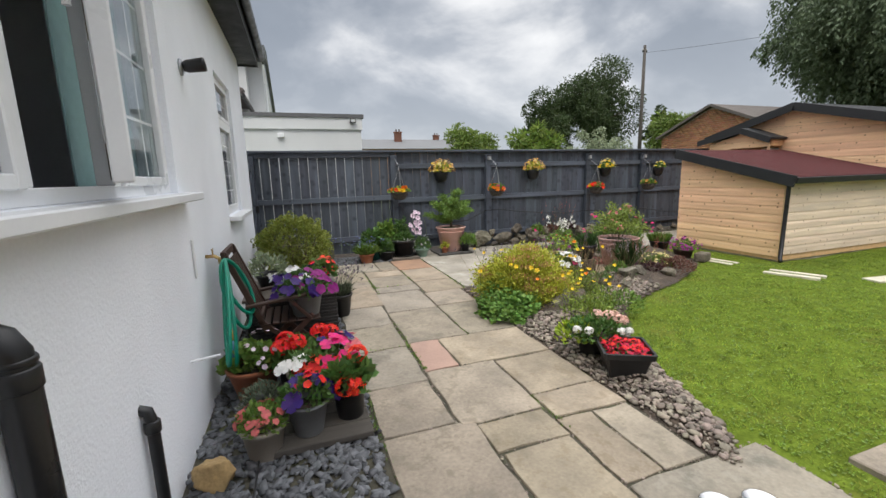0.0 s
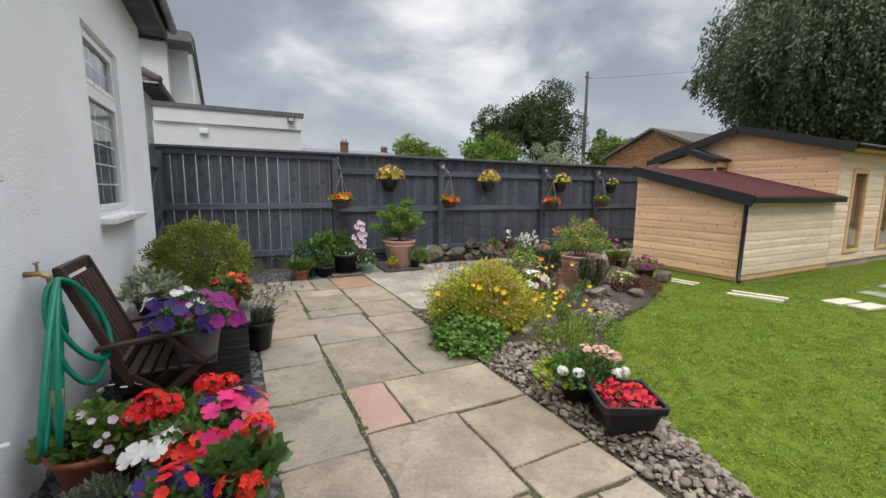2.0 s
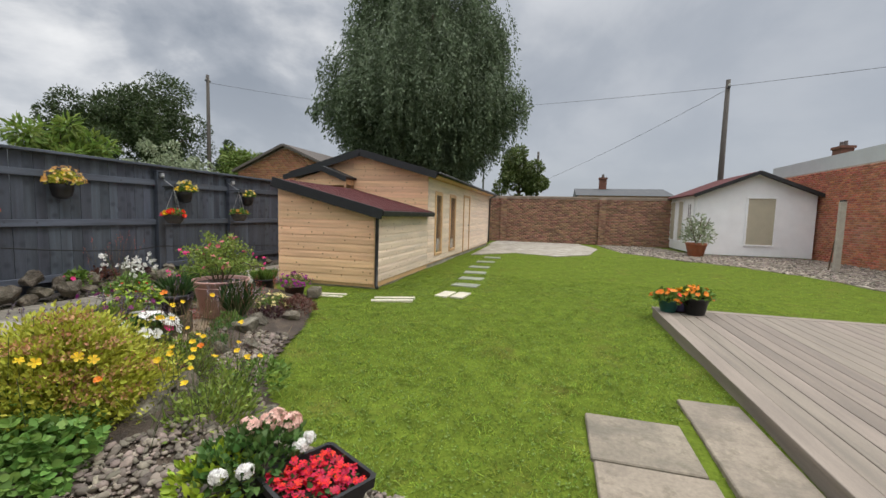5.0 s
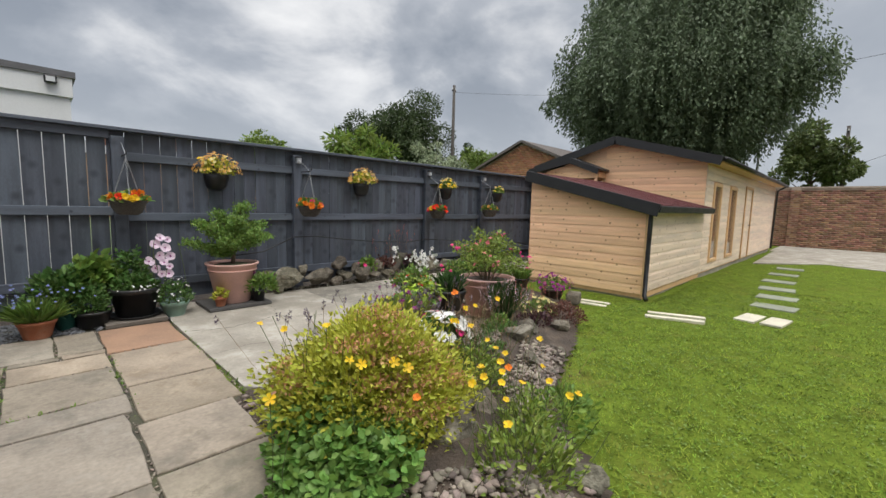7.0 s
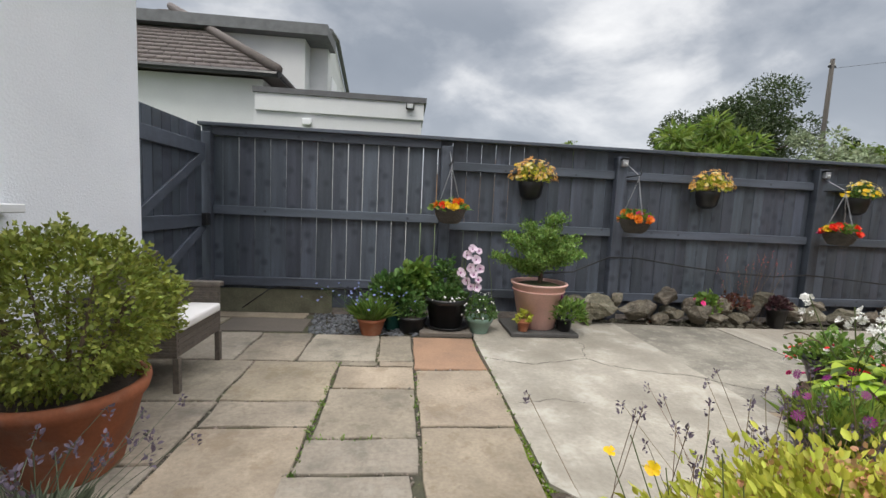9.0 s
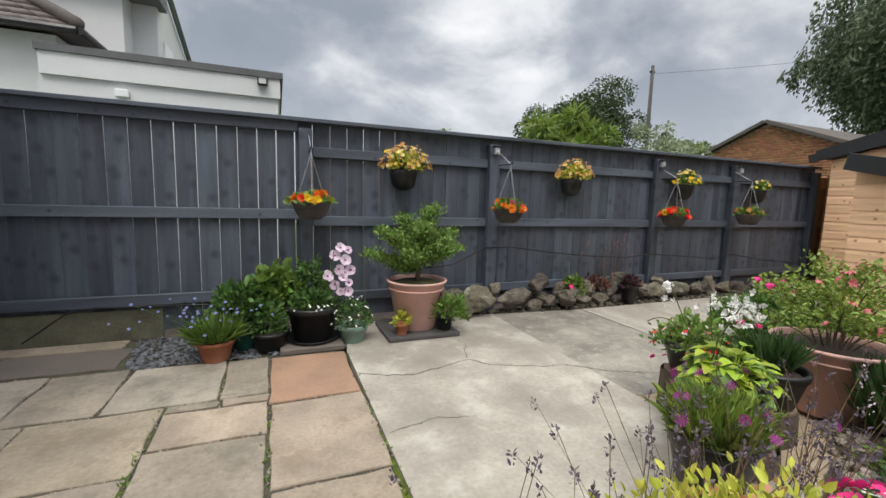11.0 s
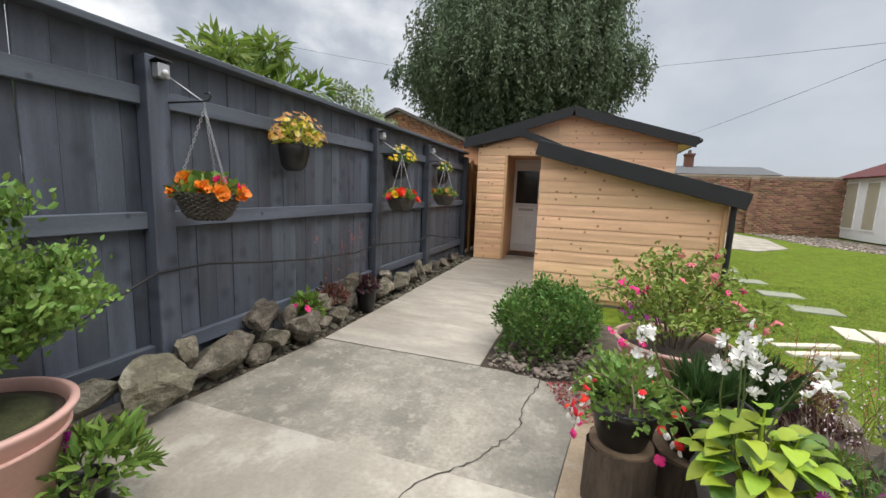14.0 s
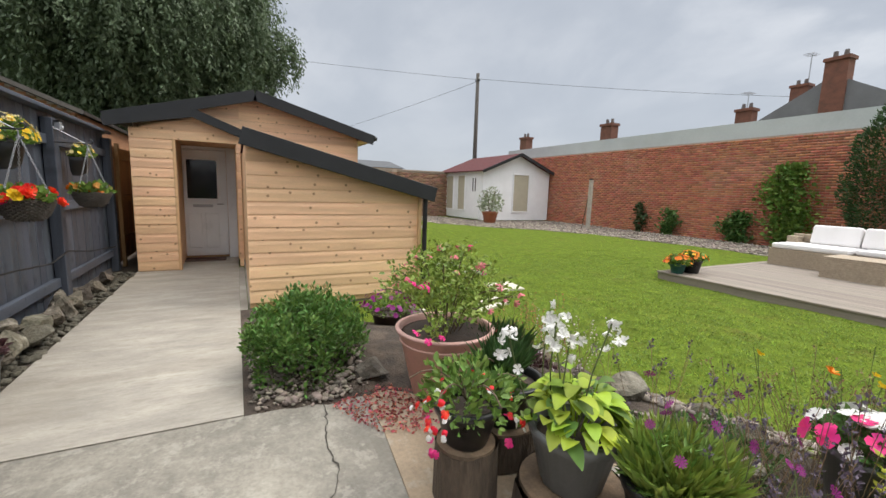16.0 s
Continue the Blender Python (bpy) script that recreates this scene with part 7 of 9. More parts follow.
# pipes, hose, tap and wall lamp
dp = thing("soil_pipe", -0.658, 1.17, 0, "thick black plastic waste pipe with elbow on the wall", "pipe")
part("pipe", tube([(0, 0, -0.02), (0, 0, 1.16), (-0.003, 0, 1.20), (-0.02, 0, 1.235), (-0.05, 0, 1.25), (-0.12, 0, 1.25)], 0.041, 24), BLACKPL, dp, smooth=True)
part("collar", lathe([(0.043, 0), (0.046, 0.004), (0.046, 0.05), (0.043, 0.055)], 24, at=(0, 0, 1.115)), BLACKPL, dp, smooth=True)
part("collar", lathe([(0.042, 0), (0.044, 0.003), (0.044, 0.012), (0.042, 0.015)], 24, at=(0, 0, 1.178)), BLACKPL, dp, smooth=True)
dp = thing("waste_pipe", -0.665, 1.90, 0, "thin black plastic waste pipe with elbow on the wall", "pipe")
part("pipe", tube([(0, 0, -0.02), (0, 0, 0.60), (-0.01, 0, 0.645), (-0.05, 0, 0.66), (-0.1, 0, 0.66)], 0.024, 14), BLACKPL, dp, smooth=True)
part("collar", lathe([(0.027, 0), (0.031, 0.005), (0.031, 0.05), (0.027, 0.055)], 14, at=(0, 0, 0.55)), BLACKPL, dp, smooth=True)
tap = thing("garden_tap", -0.70, 3.45, 1.03, "small brass outdoor tap on the wall", "tap")
part("body", tube([(0, 0, 0), (0.06, 0, 0), (0.09, 0, -0.02), (0.095, 0, -0.06)], 0.013, 10), BRASS, tap, smooth=True)
part("handle", tube([(0.05, 0, 0.0), (0.05, 0, 0.05)], 0.006, 8), BRASS, tap)
part("lever", boxed(0.045, 0.055, -0.03, 0.03, 0.05, 0.058, bevel=0.002), BRASS, tap)
hs = thing("garden_hose", -0.62, 3.42, 0.0, "coiled green garden hose hanging on the wall with blue connector", "hose")
pts = []
for i in range(150):
    t = i / 149
    a = t * 2 * math.pi * 4.0
    lap = int(t * 3.999)
    ht = (0.36, 0.27, 0.33, 0.22)[lap]
    zz_ = 1.0 - ht * (1 - math.cos(a))
    drop = 1.0 - zz_
    pts.append((0.05 + (0.05, 0.20, 0.02, 0.32)[lap] * drop + 0.05 * math.sin(a) * (1 if lap % 2 else -1), (0.19, 0.14, 0.23, 0.12)[lap] * math.sin(a) + (-0.42, -0.05, -0.62, 0.06)[lap] * drop, zz_))
pts += [(0.06, -0.20 - 0.02 * i, 0.42 - 0.03 * i) for i in range(6)]
part("coil", tube(pts, 0.0135, 8), HOSE, hs, smooth=True)
part("feed", tube(bez((0.03, 0.03, 0.95), (0.05, 0.06, 0.8), (0.03, 0.1, 0.7), 8), 0.0105, 8), HOSE, hs, smooth=True)
part("connector", tube([(0.03, 0.03, 0.96), (0.03, 0.03, 0.88)], 0.017, 10), BLUEFIT, hs, smooth=True)
part("spray_gun", tube([(0.08, -0.26, 0.46), (0.08, -0.28, 0.36), (0.09, -0.28, 0.30)], [0.018, 0.024, 0.016], 10), BLUEFIT, hs, smooth=True)
part("spray_collar", tube([(0.08, -0.25, 0.53), (0.08, -0.26, 0.46)], 0.021, 10), ORANGEFIT, hs, smooth=True)
hk = thing("wall_strip", -0.698, 3.08, 0.95, "white plastic pipe strip fixed to the wall", "strip")
part("strip", boxed(0, 0.012, -0.015, 0.015, 0, 0.26, bevel=0.003), UPVC, hk)
hk = thing("wall_bar", -0.698, 2.70, 0.52, "short white bar standing out of the wall", "bar")
part("bar", tube([(0, 0, 0), (0.16, 0.02, 0.01)], 0.009, 8), UPVC, hk)
wl_ = thing("wall_lamp", -0.70, 3.42, 2.36, "black outdoor wall spotlight with silver base", "wall lamp")
part("base", lathe([(0.055, 0), (0.055, 0.012), (0.04, 0.018)], 20), GALV, wl_, smooth=True).matrix_basis = Matrix.Rotation(radians(90), 4, "Y")
hd_ = part("head", lathe([(0.03, 0.02), (0.042, 0.05), (0.046, 0.15), (0.042, 0.16), (0.036, 0.15)], 20), BLACKPL, wl_, smooth=True)
hd_.matrix_basis = Matrix.Rotation(radians(80), 4, "Y")
cb = thing("drain_cable", -0.15, 1.6, 0.005, "thin black cable trailing over the slate", "cable")
part("cable", tube(bez((-0.2, 0.1, 0.02), (-0.18, 0.7, 0.03), (-0.2, 1.3, 0.02), 12), 0.006, 6), CABLE, cb)
for x, y in ((1.70, 1.16), (1.90, 1.10)):
    bw_ = thing("dog_bowl", x, y, 0.0, "round stainless steel dog bowl on the patio", "bowl", "dog bowls")
    part("bowl", lathe([(0.095, 0), (0.10, 0.004), (0.082, 0.05), (0.084, 0.055), (0.078, 0.055), (0.055, 0.02), (0.0, 0.018)], 32), STEEL, bw_, smooth=True)

# --- rattan table, folding chair and what stands on them ---
tb = thing("rattan_table", 0.0, 0, 0.0, "low dark rattan table beside the house wall", "table")
BLACKRATTAN = mat("black_rattan", (0.03, 0.027, 0.026), 0.55, 0.3, 30.0, 160.0, 0.4)
panel = part("side_panel", boxed(-0.54, 0.26, 4.03, 4.73, 0.10, 0.48), BLACKRATTAN, tb)
for i in range(12):
    e = 0.004 * (i % 2)
    part("woven_band", boxed(-0.55 + e, 0.27 - e, 4.02 + e, 4.74 - e, 0.10 + i * 0.0316, 0.128 + i * 0.0316, bevel=0.003), BLACKRATTAN, panel)
part("tabletop", boxed(-0.57, 0.29, 4.0, 4.76, 0.482, 0.51, bevel=0.006), RATTAN, tb)
for x, y in ((-0.53, 4.05), (0.25, 4.05), (-0.53, 4.71), (0.25, 4.71)):
    part("leg", boxed(x - 0.025, x + 0.025, y - 0.025, y + 0.025, 0.0, 0.098), RATTAN, tb)
ch = thing("folding_chair", -0.17, 3.72, 0.0, "dark stained wooden folding chair holding flower pots", "chair")


def slat(nm, a, b, w, th, parent, material=DARKWOOD):
    a, b = Vector(a), Vector(b)
    d = b - a
    m_ = Matrix.Translation((a + b) / 2) @ d.to_track_quat("X", "Z").to_matrix().to_4x4()
    ob = part(nm, boxed(-d.length / 2, d.length / 2, -w / 2, w / 2, -th / 2, th / 2, bevel=0.004), material, parent)
    ob.matrix_basis = m_
    return ob


for y in (-0.22, 0.22):
    slat("back_post", (-0.16, y, 0.36), (-0.42, y, 1.04), 0.03, 0.045, ch)
    slat("leg", (-0.30, y, 0.0), (0.20, y, 0.47), 0.03, 0.045, ch)
    slat("leg", (0.28, y, 0.0), (-0.22, y, 0.47), 0.03, 0.04, ch)
    slat("armrest", (-0.30, y * 1.12, 0.60), (0.24, y * 1.12, 0.66), 0.055, 0.022, ch)
    slat("arm_support", (0.18, y * 1.1, 0.44), (0.02, y * 1.1, 0.63), 0.03, 0.03, ch)
for i in range(7):
    slat("seat_slat", (-0.16 + i * 0.065, -0.24, 0.43), (-0.16 + i * 0.065, 0.24, 0.43), 0.05, 0.016, ch)
for i in range(7):
    slat("back_slat", (-0.21, -0.18 + i * 0.06, 0.50), (-0.39, -0.18 + i * 0.06, 0.98), 0.035, 0.012, ch)
slat("top_rail", (-0.42, -0.24, 1.02), (-0.42, 0.24, 1.02), 0.03, 0.06, ch)
slat("lower_rail", (-0.2, -0.22, 0.48), (-0.2, 0.22, 0.48), 0.03, 0.05, ch)
for x, y, r, h_, mt, lab, s in ((-0.02, 3.62, 0.14, 0.19, GREYPOT, "grey pot of purple and magenta petunias on the chair", 1), (-0.06, 3.92, 0.135, 0.19, GREYPOT, "grey pot of purple petunias on the chair", 2)):
    o = thing("potted_petunia", x, y, 0.44, lab, "potted plant", "pots on the chair and table")
    pot_parts(o, r, r * 0.75, h_, mt, rim=0.02)
    mound(o, (0, 0, h_), (0.19, 0.19, 0.11), 600, 0.04, L_MID, 120 + s)
    blooms(o, (0.05, 0, h_), (0.2, 0.2, 0.12), 16, 0.085, F_MAG, 130 + s, 5, 0.2, face=(0.2, -0.5, 0))
    blooms(o, (-0.06, -0.05, h_), (0.2, 0.2, 0.12), 16, 0.085, F_PURP, 140 + s, 5, 0.2, face=(0.2, -0.5, 0))
    blooms(o, (-0.12, 0.1, h_ + 0.05), (0.18, 0.16, 0.16), 8, 0.05, F_WHITE, 150 + s)
o = thing("potted_petunia", 0.04, 4.2, 0.51, "teal bowl of purple petunias on the rattan table", "potted plant", "pots on the chair and table")
pot_parts(o, 0.12, 0.08, 0.12, TEALPOT)
mound(o, (0, 0, 0.12), (0.14, 0.14, 0.09), 300, 0.04, L_MID, 160)
blooms(o, (0, 0, 0.12), (0.15, 0.15, 0.1), 7, 0.09, F_PURP, 161)
o = thing("potted_begonia", 0.16, 4.38, 0.51, "red pot of red begonia on the rattan table", "potted plant", "pots on the chair and table")
pot_parts(o, 0.075, 0.055, 0.11, REDPOT)
mound(o, (0, 0, 0.1), (0.13, 0.13, 0.14), 160, 0.07, L_MID, 162, 0.8)
blooms(o, (0, 0, 0.12), (0.14, 0.14, 0.16), 18, 0.055, F_SCAR, 163)
blooms(o, (0, 0, 0.12), (0.16, 0.16, 0.15), 12, 0.05, F_RED, 164)
o = thing("potted_lavender", 0.36, 4.80, 0.0, "black pot of lavender going to seed on the slate edge", "potted plant", "flower pots by the house")
pot_parts(o, 0.135, 0.10, 0.26, BLACKPL)
blades(o, (0, 0, 0.24), (0.08, 0.08), 260, 0.14, L_GREY, 165, 0.09, 0.8)
tp = stalks(o, (0, 0, 0.26), (0.10, 0.10), 40, 0.2, 0.34, L_GREY, 166, 0.5)
spikes(o, tp, 0.045, F_LAV, 167)
o = thing("potted_shrub", -0.35, 4.42, 0.51, "pale green variegated plant in a dark pot on the rattan table", "potted plant", "pots on the chair and table")
pot_parts(o, 0.12, 0.09, 0.15, BLACKPL)
mound(o, (0, 0, 0.14), (0.2, 0.2, 0.2), 420, 0.045, L_SILVER, 168)

# --- big box bush and rattan armchair ---
o = thing("potted_box_bush", -0.10, 5.58, 0.0, "round clipped box bush in a large terracotta pot", "potted plant")
pot_parts(o, 0.30, 0.20, 0.42, TERRA, rim=0.07, seg=48, roll=0.02)
rg = np.random.default_rng(170)
NN = 13500
p, d = shell_points(NN, (0.42, 0.42, 0.36), rg, 0.72, 5.0, 0.26)
part("foliage", leaves("foliage", p + np.array([0, 0, 0.76]), d + np.array([0, 0, 0.3]), 0.028, L_BOX, 0.55, jitter=0.6, rng=rg), L_BOX, o)
for k_ in range(7):
    a = k_ * 0.9
    part("stem", tube([(0.03 * math.cos(a), 0.03 * math.sin(a), 0.38), (0.18 * math.cos(a), 0.18 * math.sin(a), 0.62), (0.3 * math.cos(a), 0.3 * math.sin(a), 0.9)], [0.014, 0.01, 0.004], 6), TWIG, o)
ac = thing("rattan_armchair", -0.32, 6.66, 0.0, "grey-brown rattan armchair with white seat cushion", "armchair")
for x, y in ((-0.26, -0.30), (-0.26, 0.30), (0.29, -0.30), (0.29, 0.30)):
    part("leg", boxed(x - 0.02, x + 0.02, y - 0.02, y + 0.02, 0, 0.24, bevel=0.003), RATTAN, ac)


def weave_panel(nm, w, h, rows, parent, th=0.02):
    """Upright woven panel in x-z: thin horizontal strands over a core."""
    core = part(nm, boxed(0.002, w - 0.002, -th / 2 + 0.004, th / 2 - 0.004, 0.002, h - 0.002), RATTAN, parent)
    for i in range(rows):
        z, e = (i + 0.5) * h / rows, 0.003 * (i % 2)
        part("strand", boxed(0, w, -th / 2 - e, th / 2 + e, z - h / rows * 0.42, z + h / rows * 0.42), RATTAN, core)
    return core


for y in (-0.31, 0.31):
    s_ = weave_panel("side", 0.58, 0.36, 18, ac)
    s_.location = (-0.28, y, 0.24)
    part("armrest", rounded_block(-0.30, 0.32, y - 0.035, y + 0.035, 0.602, 0.64, 0.012), RATTAN, ac)
s_ = weave_panel("back", 0.62, 0.62, 30, ac)
s_.matrix_basis = Matrix.Translation((-0.27, -0.31, 0.26)) @ Matrix.Rotation(radians(90), 4, "Z") @ Matrix.Rotation(radians(10), 4, "X")
s_ = weave_panel("front", 0.60, 0.16, 8, ac)
s_.matrix_basis = Matrix.Translation((0.29, -0.30, 0.245)) @ Matrix.Rotation(radians(90), 4, "Z")
part("seat", boxed(-0.27, 0.28, -0.295, 0.295, 0.37, 0.405), RATTAN, ac)
part("cushion", rounded_block(-0.25, 0.32, -0.285, 0.285, 0.407, 0.475, 0.025), CUSHION, ac, "white seat cushion", smooth=True)

# --- pots under the fence ---
o = thing("potted_lobelia", 1.13, 7.72, 0.0, "small terracotta pot of grassy plant with tiny blue flowers", "potted plant", "pots under the fence")
pot_parts(o, 0.135, 0.10, 0.17, TERRA, band=True)
blades(o, (0, 0, 0.15), (0.1, 0.1), 420, 0.20, L_FRESH, 201, 0.06, 1.1)
tp = stalks(o, (0, 0, 0.16), (0.14, 0.12), 50, 0.15, 0.36, L_MID, 202, 0.8)
part("flower", petals("flower", tp, tp * 0 + np.array([0, -0.5, 0.6]), 0.022, F_BLUE, 5, 0.2), F_BLUE, o)
o = thing("potted_shrub", 1.34, 7.93, 0.0, "dark green pot of leafy shrub under the fence", "potted plant", "pots under the fence")
pot_parts(o, 0.11, 0.085, 0.25, TEALPOT)
mound(o, (0, 0.05, 0.22), (0.27, 0.2, 0.36), 1000, 0.065, L_MID, 203, 0.6)
o = thing("potted_fern", 1.54, 7.84, 0.0, "low black pot of fine dark foliage", "potted plant", "pots under the fence")
pot_parts(o, 0.15, 0.12, 0.17, BLACKPL)
mound(o, (0, 0, 0.16), (0.14, 0.13, 0.2), 800, 0.035, L_MID, 204, 0.35)
mound(o, (0.02, 0.22, 0.26), (0.24, 0.12, 0.42), 620, 0.10, L_FRESH, 205, 0.65, name="tall_leaf")
part("slate_step", boxed(1.62, 2.16, 7.66, 8.16, -0.012, 0.035, bevel=0.006), SLAB_DARK)
tagged(bpy.data.objects["slate_step"], "dark stone slab under the large black pot", "slab")
o = thing("potted_mallow", 1.91, 7.92, 0.036, "large black pot of leafy mallow with pale pink flowers", "potted plant", "pots under the fence")
part("saucer", lathe([(0.21, 0), (0.24, 0.03), (0.23, 0.03), (0.2, 0.012)], 36), BLACKPL, o, smooth=True)
pot_parts(o, 0.225, 0.17, 0.31, BLACKPL, z=0.012, rim=0.06)
mound(o, (0, 0, 0.30), (0.2, 0.18, 0.16), 620, 0.05, L_MID, 206)
mound(o, (-0.02, 0.12, 0.30), (0.16, 0.12, 0.42), 700, 0.048, L_MID, 207, 0.6, name="tall_leaf")
blooms(o, (-0.02, -0.12, 0.3), (0.2, 0.12, 0.1), 20, 0.02, F_WHITE, 208, name="small_flower")
tp = stalks(o, (0.2, -0.02, 0.25), (0.16, 0.10), 8, 0.3, 0.65, STEM, 209, 0.3, 0.004)
fl = np.array([(0.24, -0.06, 0.85), (0.31, -0.05, 0.83), (0.19, -0.05, 0.78), (0.28, -0.08, 0.74), (0.22, -0.10, 0.66), (0.33, -0.06, 0.64), (0.26, -0.10, 0.58), (0.18, -0.10, 0.52), (0.31, -0.10, 0.53), (0.12, -0.1, 0.6), (0.23, -0.12, 0.46), (0.3, -0.1, 0.45)])
for q_ in fl:
    part("bloom", petals("bloom", q_[None], np.array([[0.1, -0.9, 0.3]]) + RNG.normal(0, 0.2, (1, 3)), 0.095, F_BLUSH, 5, 0.45, wide=1.25), F_BLUSH, o)
part("flower_eye", petals("flower_eye", fl + np.array([0.001, -0.009, 0.003]), fl * 0 + np.array([0.1, -0.9, 0.3]), 0.022, F_MAG, 5, 0.25), F_MAG, o)
o = thing("potted_alyssum", 2.26, 7.84, 0.0, "mint green glazed pot of tiny white flowers", "potted plant", "pots under the fence")
pot_parts(o, 0.135, 0.095, 0.17, MINTPOT, band=True, rim=0.05)
mound(o, (0, 0, 0.16), (0.19, 0.17, 0.24), 700, 0.032, L_MID, 210)
blooms(o, (0, 0, 0.17), (0.2, 0.18, 0.25), 44, 0.022, F_WHITE, 211)
sb = part("slate_board", boxed(2.57, 3.30, 7.66, 8.26, 0.004, 0.045, bevel=0.006), mat("grey_board", (0.075, 0.072, 0.07), 0.85, 0.25, 5.0, 60.0, 0.3))
tagged(sb, "dark grey board under the big pink pot", "board")
o = thing("potted_tree", 2.93, 7.96, 0.046, "small evergreen tree in a large faded pink pot", "potted plant")
pot_parts(o, 0.295, 0.195, 0.50, PINKPOT, rim=0.03, seg=56, roll=0.016)
part("ridge", lathe([(0.278, 0), (0.286, 0.004), (0.286, 0.012), (0.28, 0.016)], 56, at=(0, 0, 0.405)), PINKPOT, o, smooth=True)
part("moss", lathe([(0.25, -0.01), (0.2, 0.012), (0.08, 0.024), (0.0, 0.02)], 24, at=(0, 0, 0.465)), mat("mossy_soil", (0.045, 0.05, 0.018), 0.95, 0.5, 14.0, 90.0, 0.9), o, "mossy soil", smooth=True)
part("trunk", tube([(0, 0, 0.44), (0.02, 0, 0.6), (-0.02, 0.02, 0.78)], [0.03, 0.024, 0.015], 8), TWIG, o, smooth=True)
rg = np.random.default_rng(220)
LP, LD = [], []
for k_, (a, rr, z) in enumerate(((0.2, 0.40, 0.98), (2.9, 0.48, 0.76), (1.5, 0.3, 0.92), (4.3, 0.34, 0.80), (5.3, 0.38, 0.90), (3.6, 0.44, 1.0), (0.9, 0.34, 0.88), (2.2, 0.2, 1.12), (5.9, 0.16, 1.22), (3.1, 0.24, 0.7), (4.8, 0.25, 1.05), (0.0, 0.42, 0.82))):
    e = (rr * math.cos(a), rr * 0.8 * math.sin(a), z)
    pth = bez((0, 0, 0.62), (e[0] * 0.4, e[1] * 0.4, z - 0.12), e, 20)
    part("branch", tube(pth[::4], [0.012 - 0.0018 * i for i in range(6)], 6), TWIG, o)
    n = 820
    t = rg.uniform(0.35, 1.04, n)
    q = np.array(pth)
    LP.append(q[np.clip((t * 20).astype(int), 0, 20)] + np.clip(rg.normal(0, 1, (n, 3)), -1.8, 1.8) * np.array([0.055, 0.055, 0.028]))
    LD.append(rg.normal(0, 0.6, (n, 3)) + np.array(e) * 0.8 + np.array([0, 0, 0.3]))
part("foliage", leaves("foliage", np.concatenate(LP), np.concatenate(LD), 0.033, L_ACER, 0.55, rng=rg), L_ACER, o)
o = thing("potted_succulent", 2.72, 7.76, 0.046, "tiny terracotta pot of succulent on the board", "potted plant", "pots under the fence")
pot_parts(o, 0.065, 0.05, 0.11, TERRA, rim=0.025)
mound(o, (0, 0, 0.1), (0.09, 0.08, 0.11), 90, 0.05, L_SPIREA, 221, 0.6)
o = thing("potted_lupin", 3.18, 7.80, 0.046, "small dark pot of leafy lupin with a purple spike", "potted plant", "pots under the fence")
pot_parts(o, 0.09, 0.07, 0.15, BLACKPL)
mound(o, (0.03, -0.02, 0.13), (0.2, 0.17, 0.2), 420, 0.07, L_FRESH, 222, 0.3)
tp = stalks(o, (-0.08, 0, 0.14), (0.02, 0.02), 2, 0.2, 0.26, STEM, 223, 0.1, 0.003)
spikes(o, tp, 0.08, F_MAG, 224, 24, 0.025)

# --- stones along the fence ---
rgr = random.Random(77)
STONES = ((3.52, 8.36, 0.13, 0.24), (3.80, 8.30, 0.20, 0.17), (3.62, 8.20, 0.10, 0.08), (4.24, 8.31, 0.19, 0.16), (4.07, 8.42, 0.12, 0.30), (4.44, 8.42, 0.15, 0.18), (4.68, 8.40, 0.15, 0.34), (4.78, 8.33, 0.15, 0.13), (4.62, 8.30, 0.10, 0.08), (5.08, 8.25, 0.16, 0.14),
          (5.00, 8.42, 0.13, 0.24), (5.34, 8.30, 0.12, 0.10), (5.45, 8.40, 0.14, 0.22), (5.62, 8.28, 0.13, 0.10), (5.85, 8.37, 0.15, 0.18), (5.98, 8.43, 0.13, 0.33), (6.42, 8.31, 0.16, 0.15), (6.30, 8.42, 0.13, 0.24), (6.68, 8.31, 0.15, 0.14), (6.80, 8.42, 0.12, 0.26),
          (6.98, 8.28, 0.13, 0.11), (7.25, 8.34, 0.15, 0.14), (7.56, 8.31, 0.14, 0.12), (7.85, 8.36, 0.15, 0.13), (8.2, 8.34, 0.14, 0.10), (8.6, 8.38, 0.13, 0.09), (9.0, 8.36, 0.13, 0.08), (9.5, 8.38, 0.12, 0.08))
for i, (x, y, r, z) in enumerate(STONES):
    s_ = part("rock", rock_mesh("rock", (r * rgr.uniform(1.2, 1.6), r * rgr.uniform(0.85, 1.05), r * rgr.uniform(0.9, 1.1)), i + 1, ROCK, 0.3, 3), ROCK, smooth=False)
    s_.matrix_basis = pose(x, min(y, 8.47 - r * 0.95), z + 0.005, rgr.uniform(-12, 12), rgr.uniform(-12, 12), rgr.uniform(-30, 30))
    tagged(s_, "rough grey-brown stone in the row along the fence", "rock", "stones along the fence")
o = thing("potted_dark_plant", 6.12, 8.24, 0.0, "black pot of withered dark plant among the stones", "potted plant", "pots under the fence")
pot_parts(o, 0.11, 0.085, 0.26, BLACKPL)
mound(o, (0, 0, 0.25), (0.14, 0.12, 0.14), 300, 0.05, L_PURPLE, 230)
o = thing("fence_plant", 5.25, 8.36, 0.16, "small green plant with one pink flower among the stones", "plant")
mound(o, (0, 0, 0), (0.2, 0.10, 0.22), 240, 0.06, L_FRESH, 231, 0.8)
blooms(o, (-0.1, -0.05, 0.1), (0.1, 0.05, 0.1), 4, 0.06, F_PINK, 232)
o = thing("dry_weed", 5.85, 8.40, 0.0, "thin dry weed with pale seed heads by the fence", "plant")
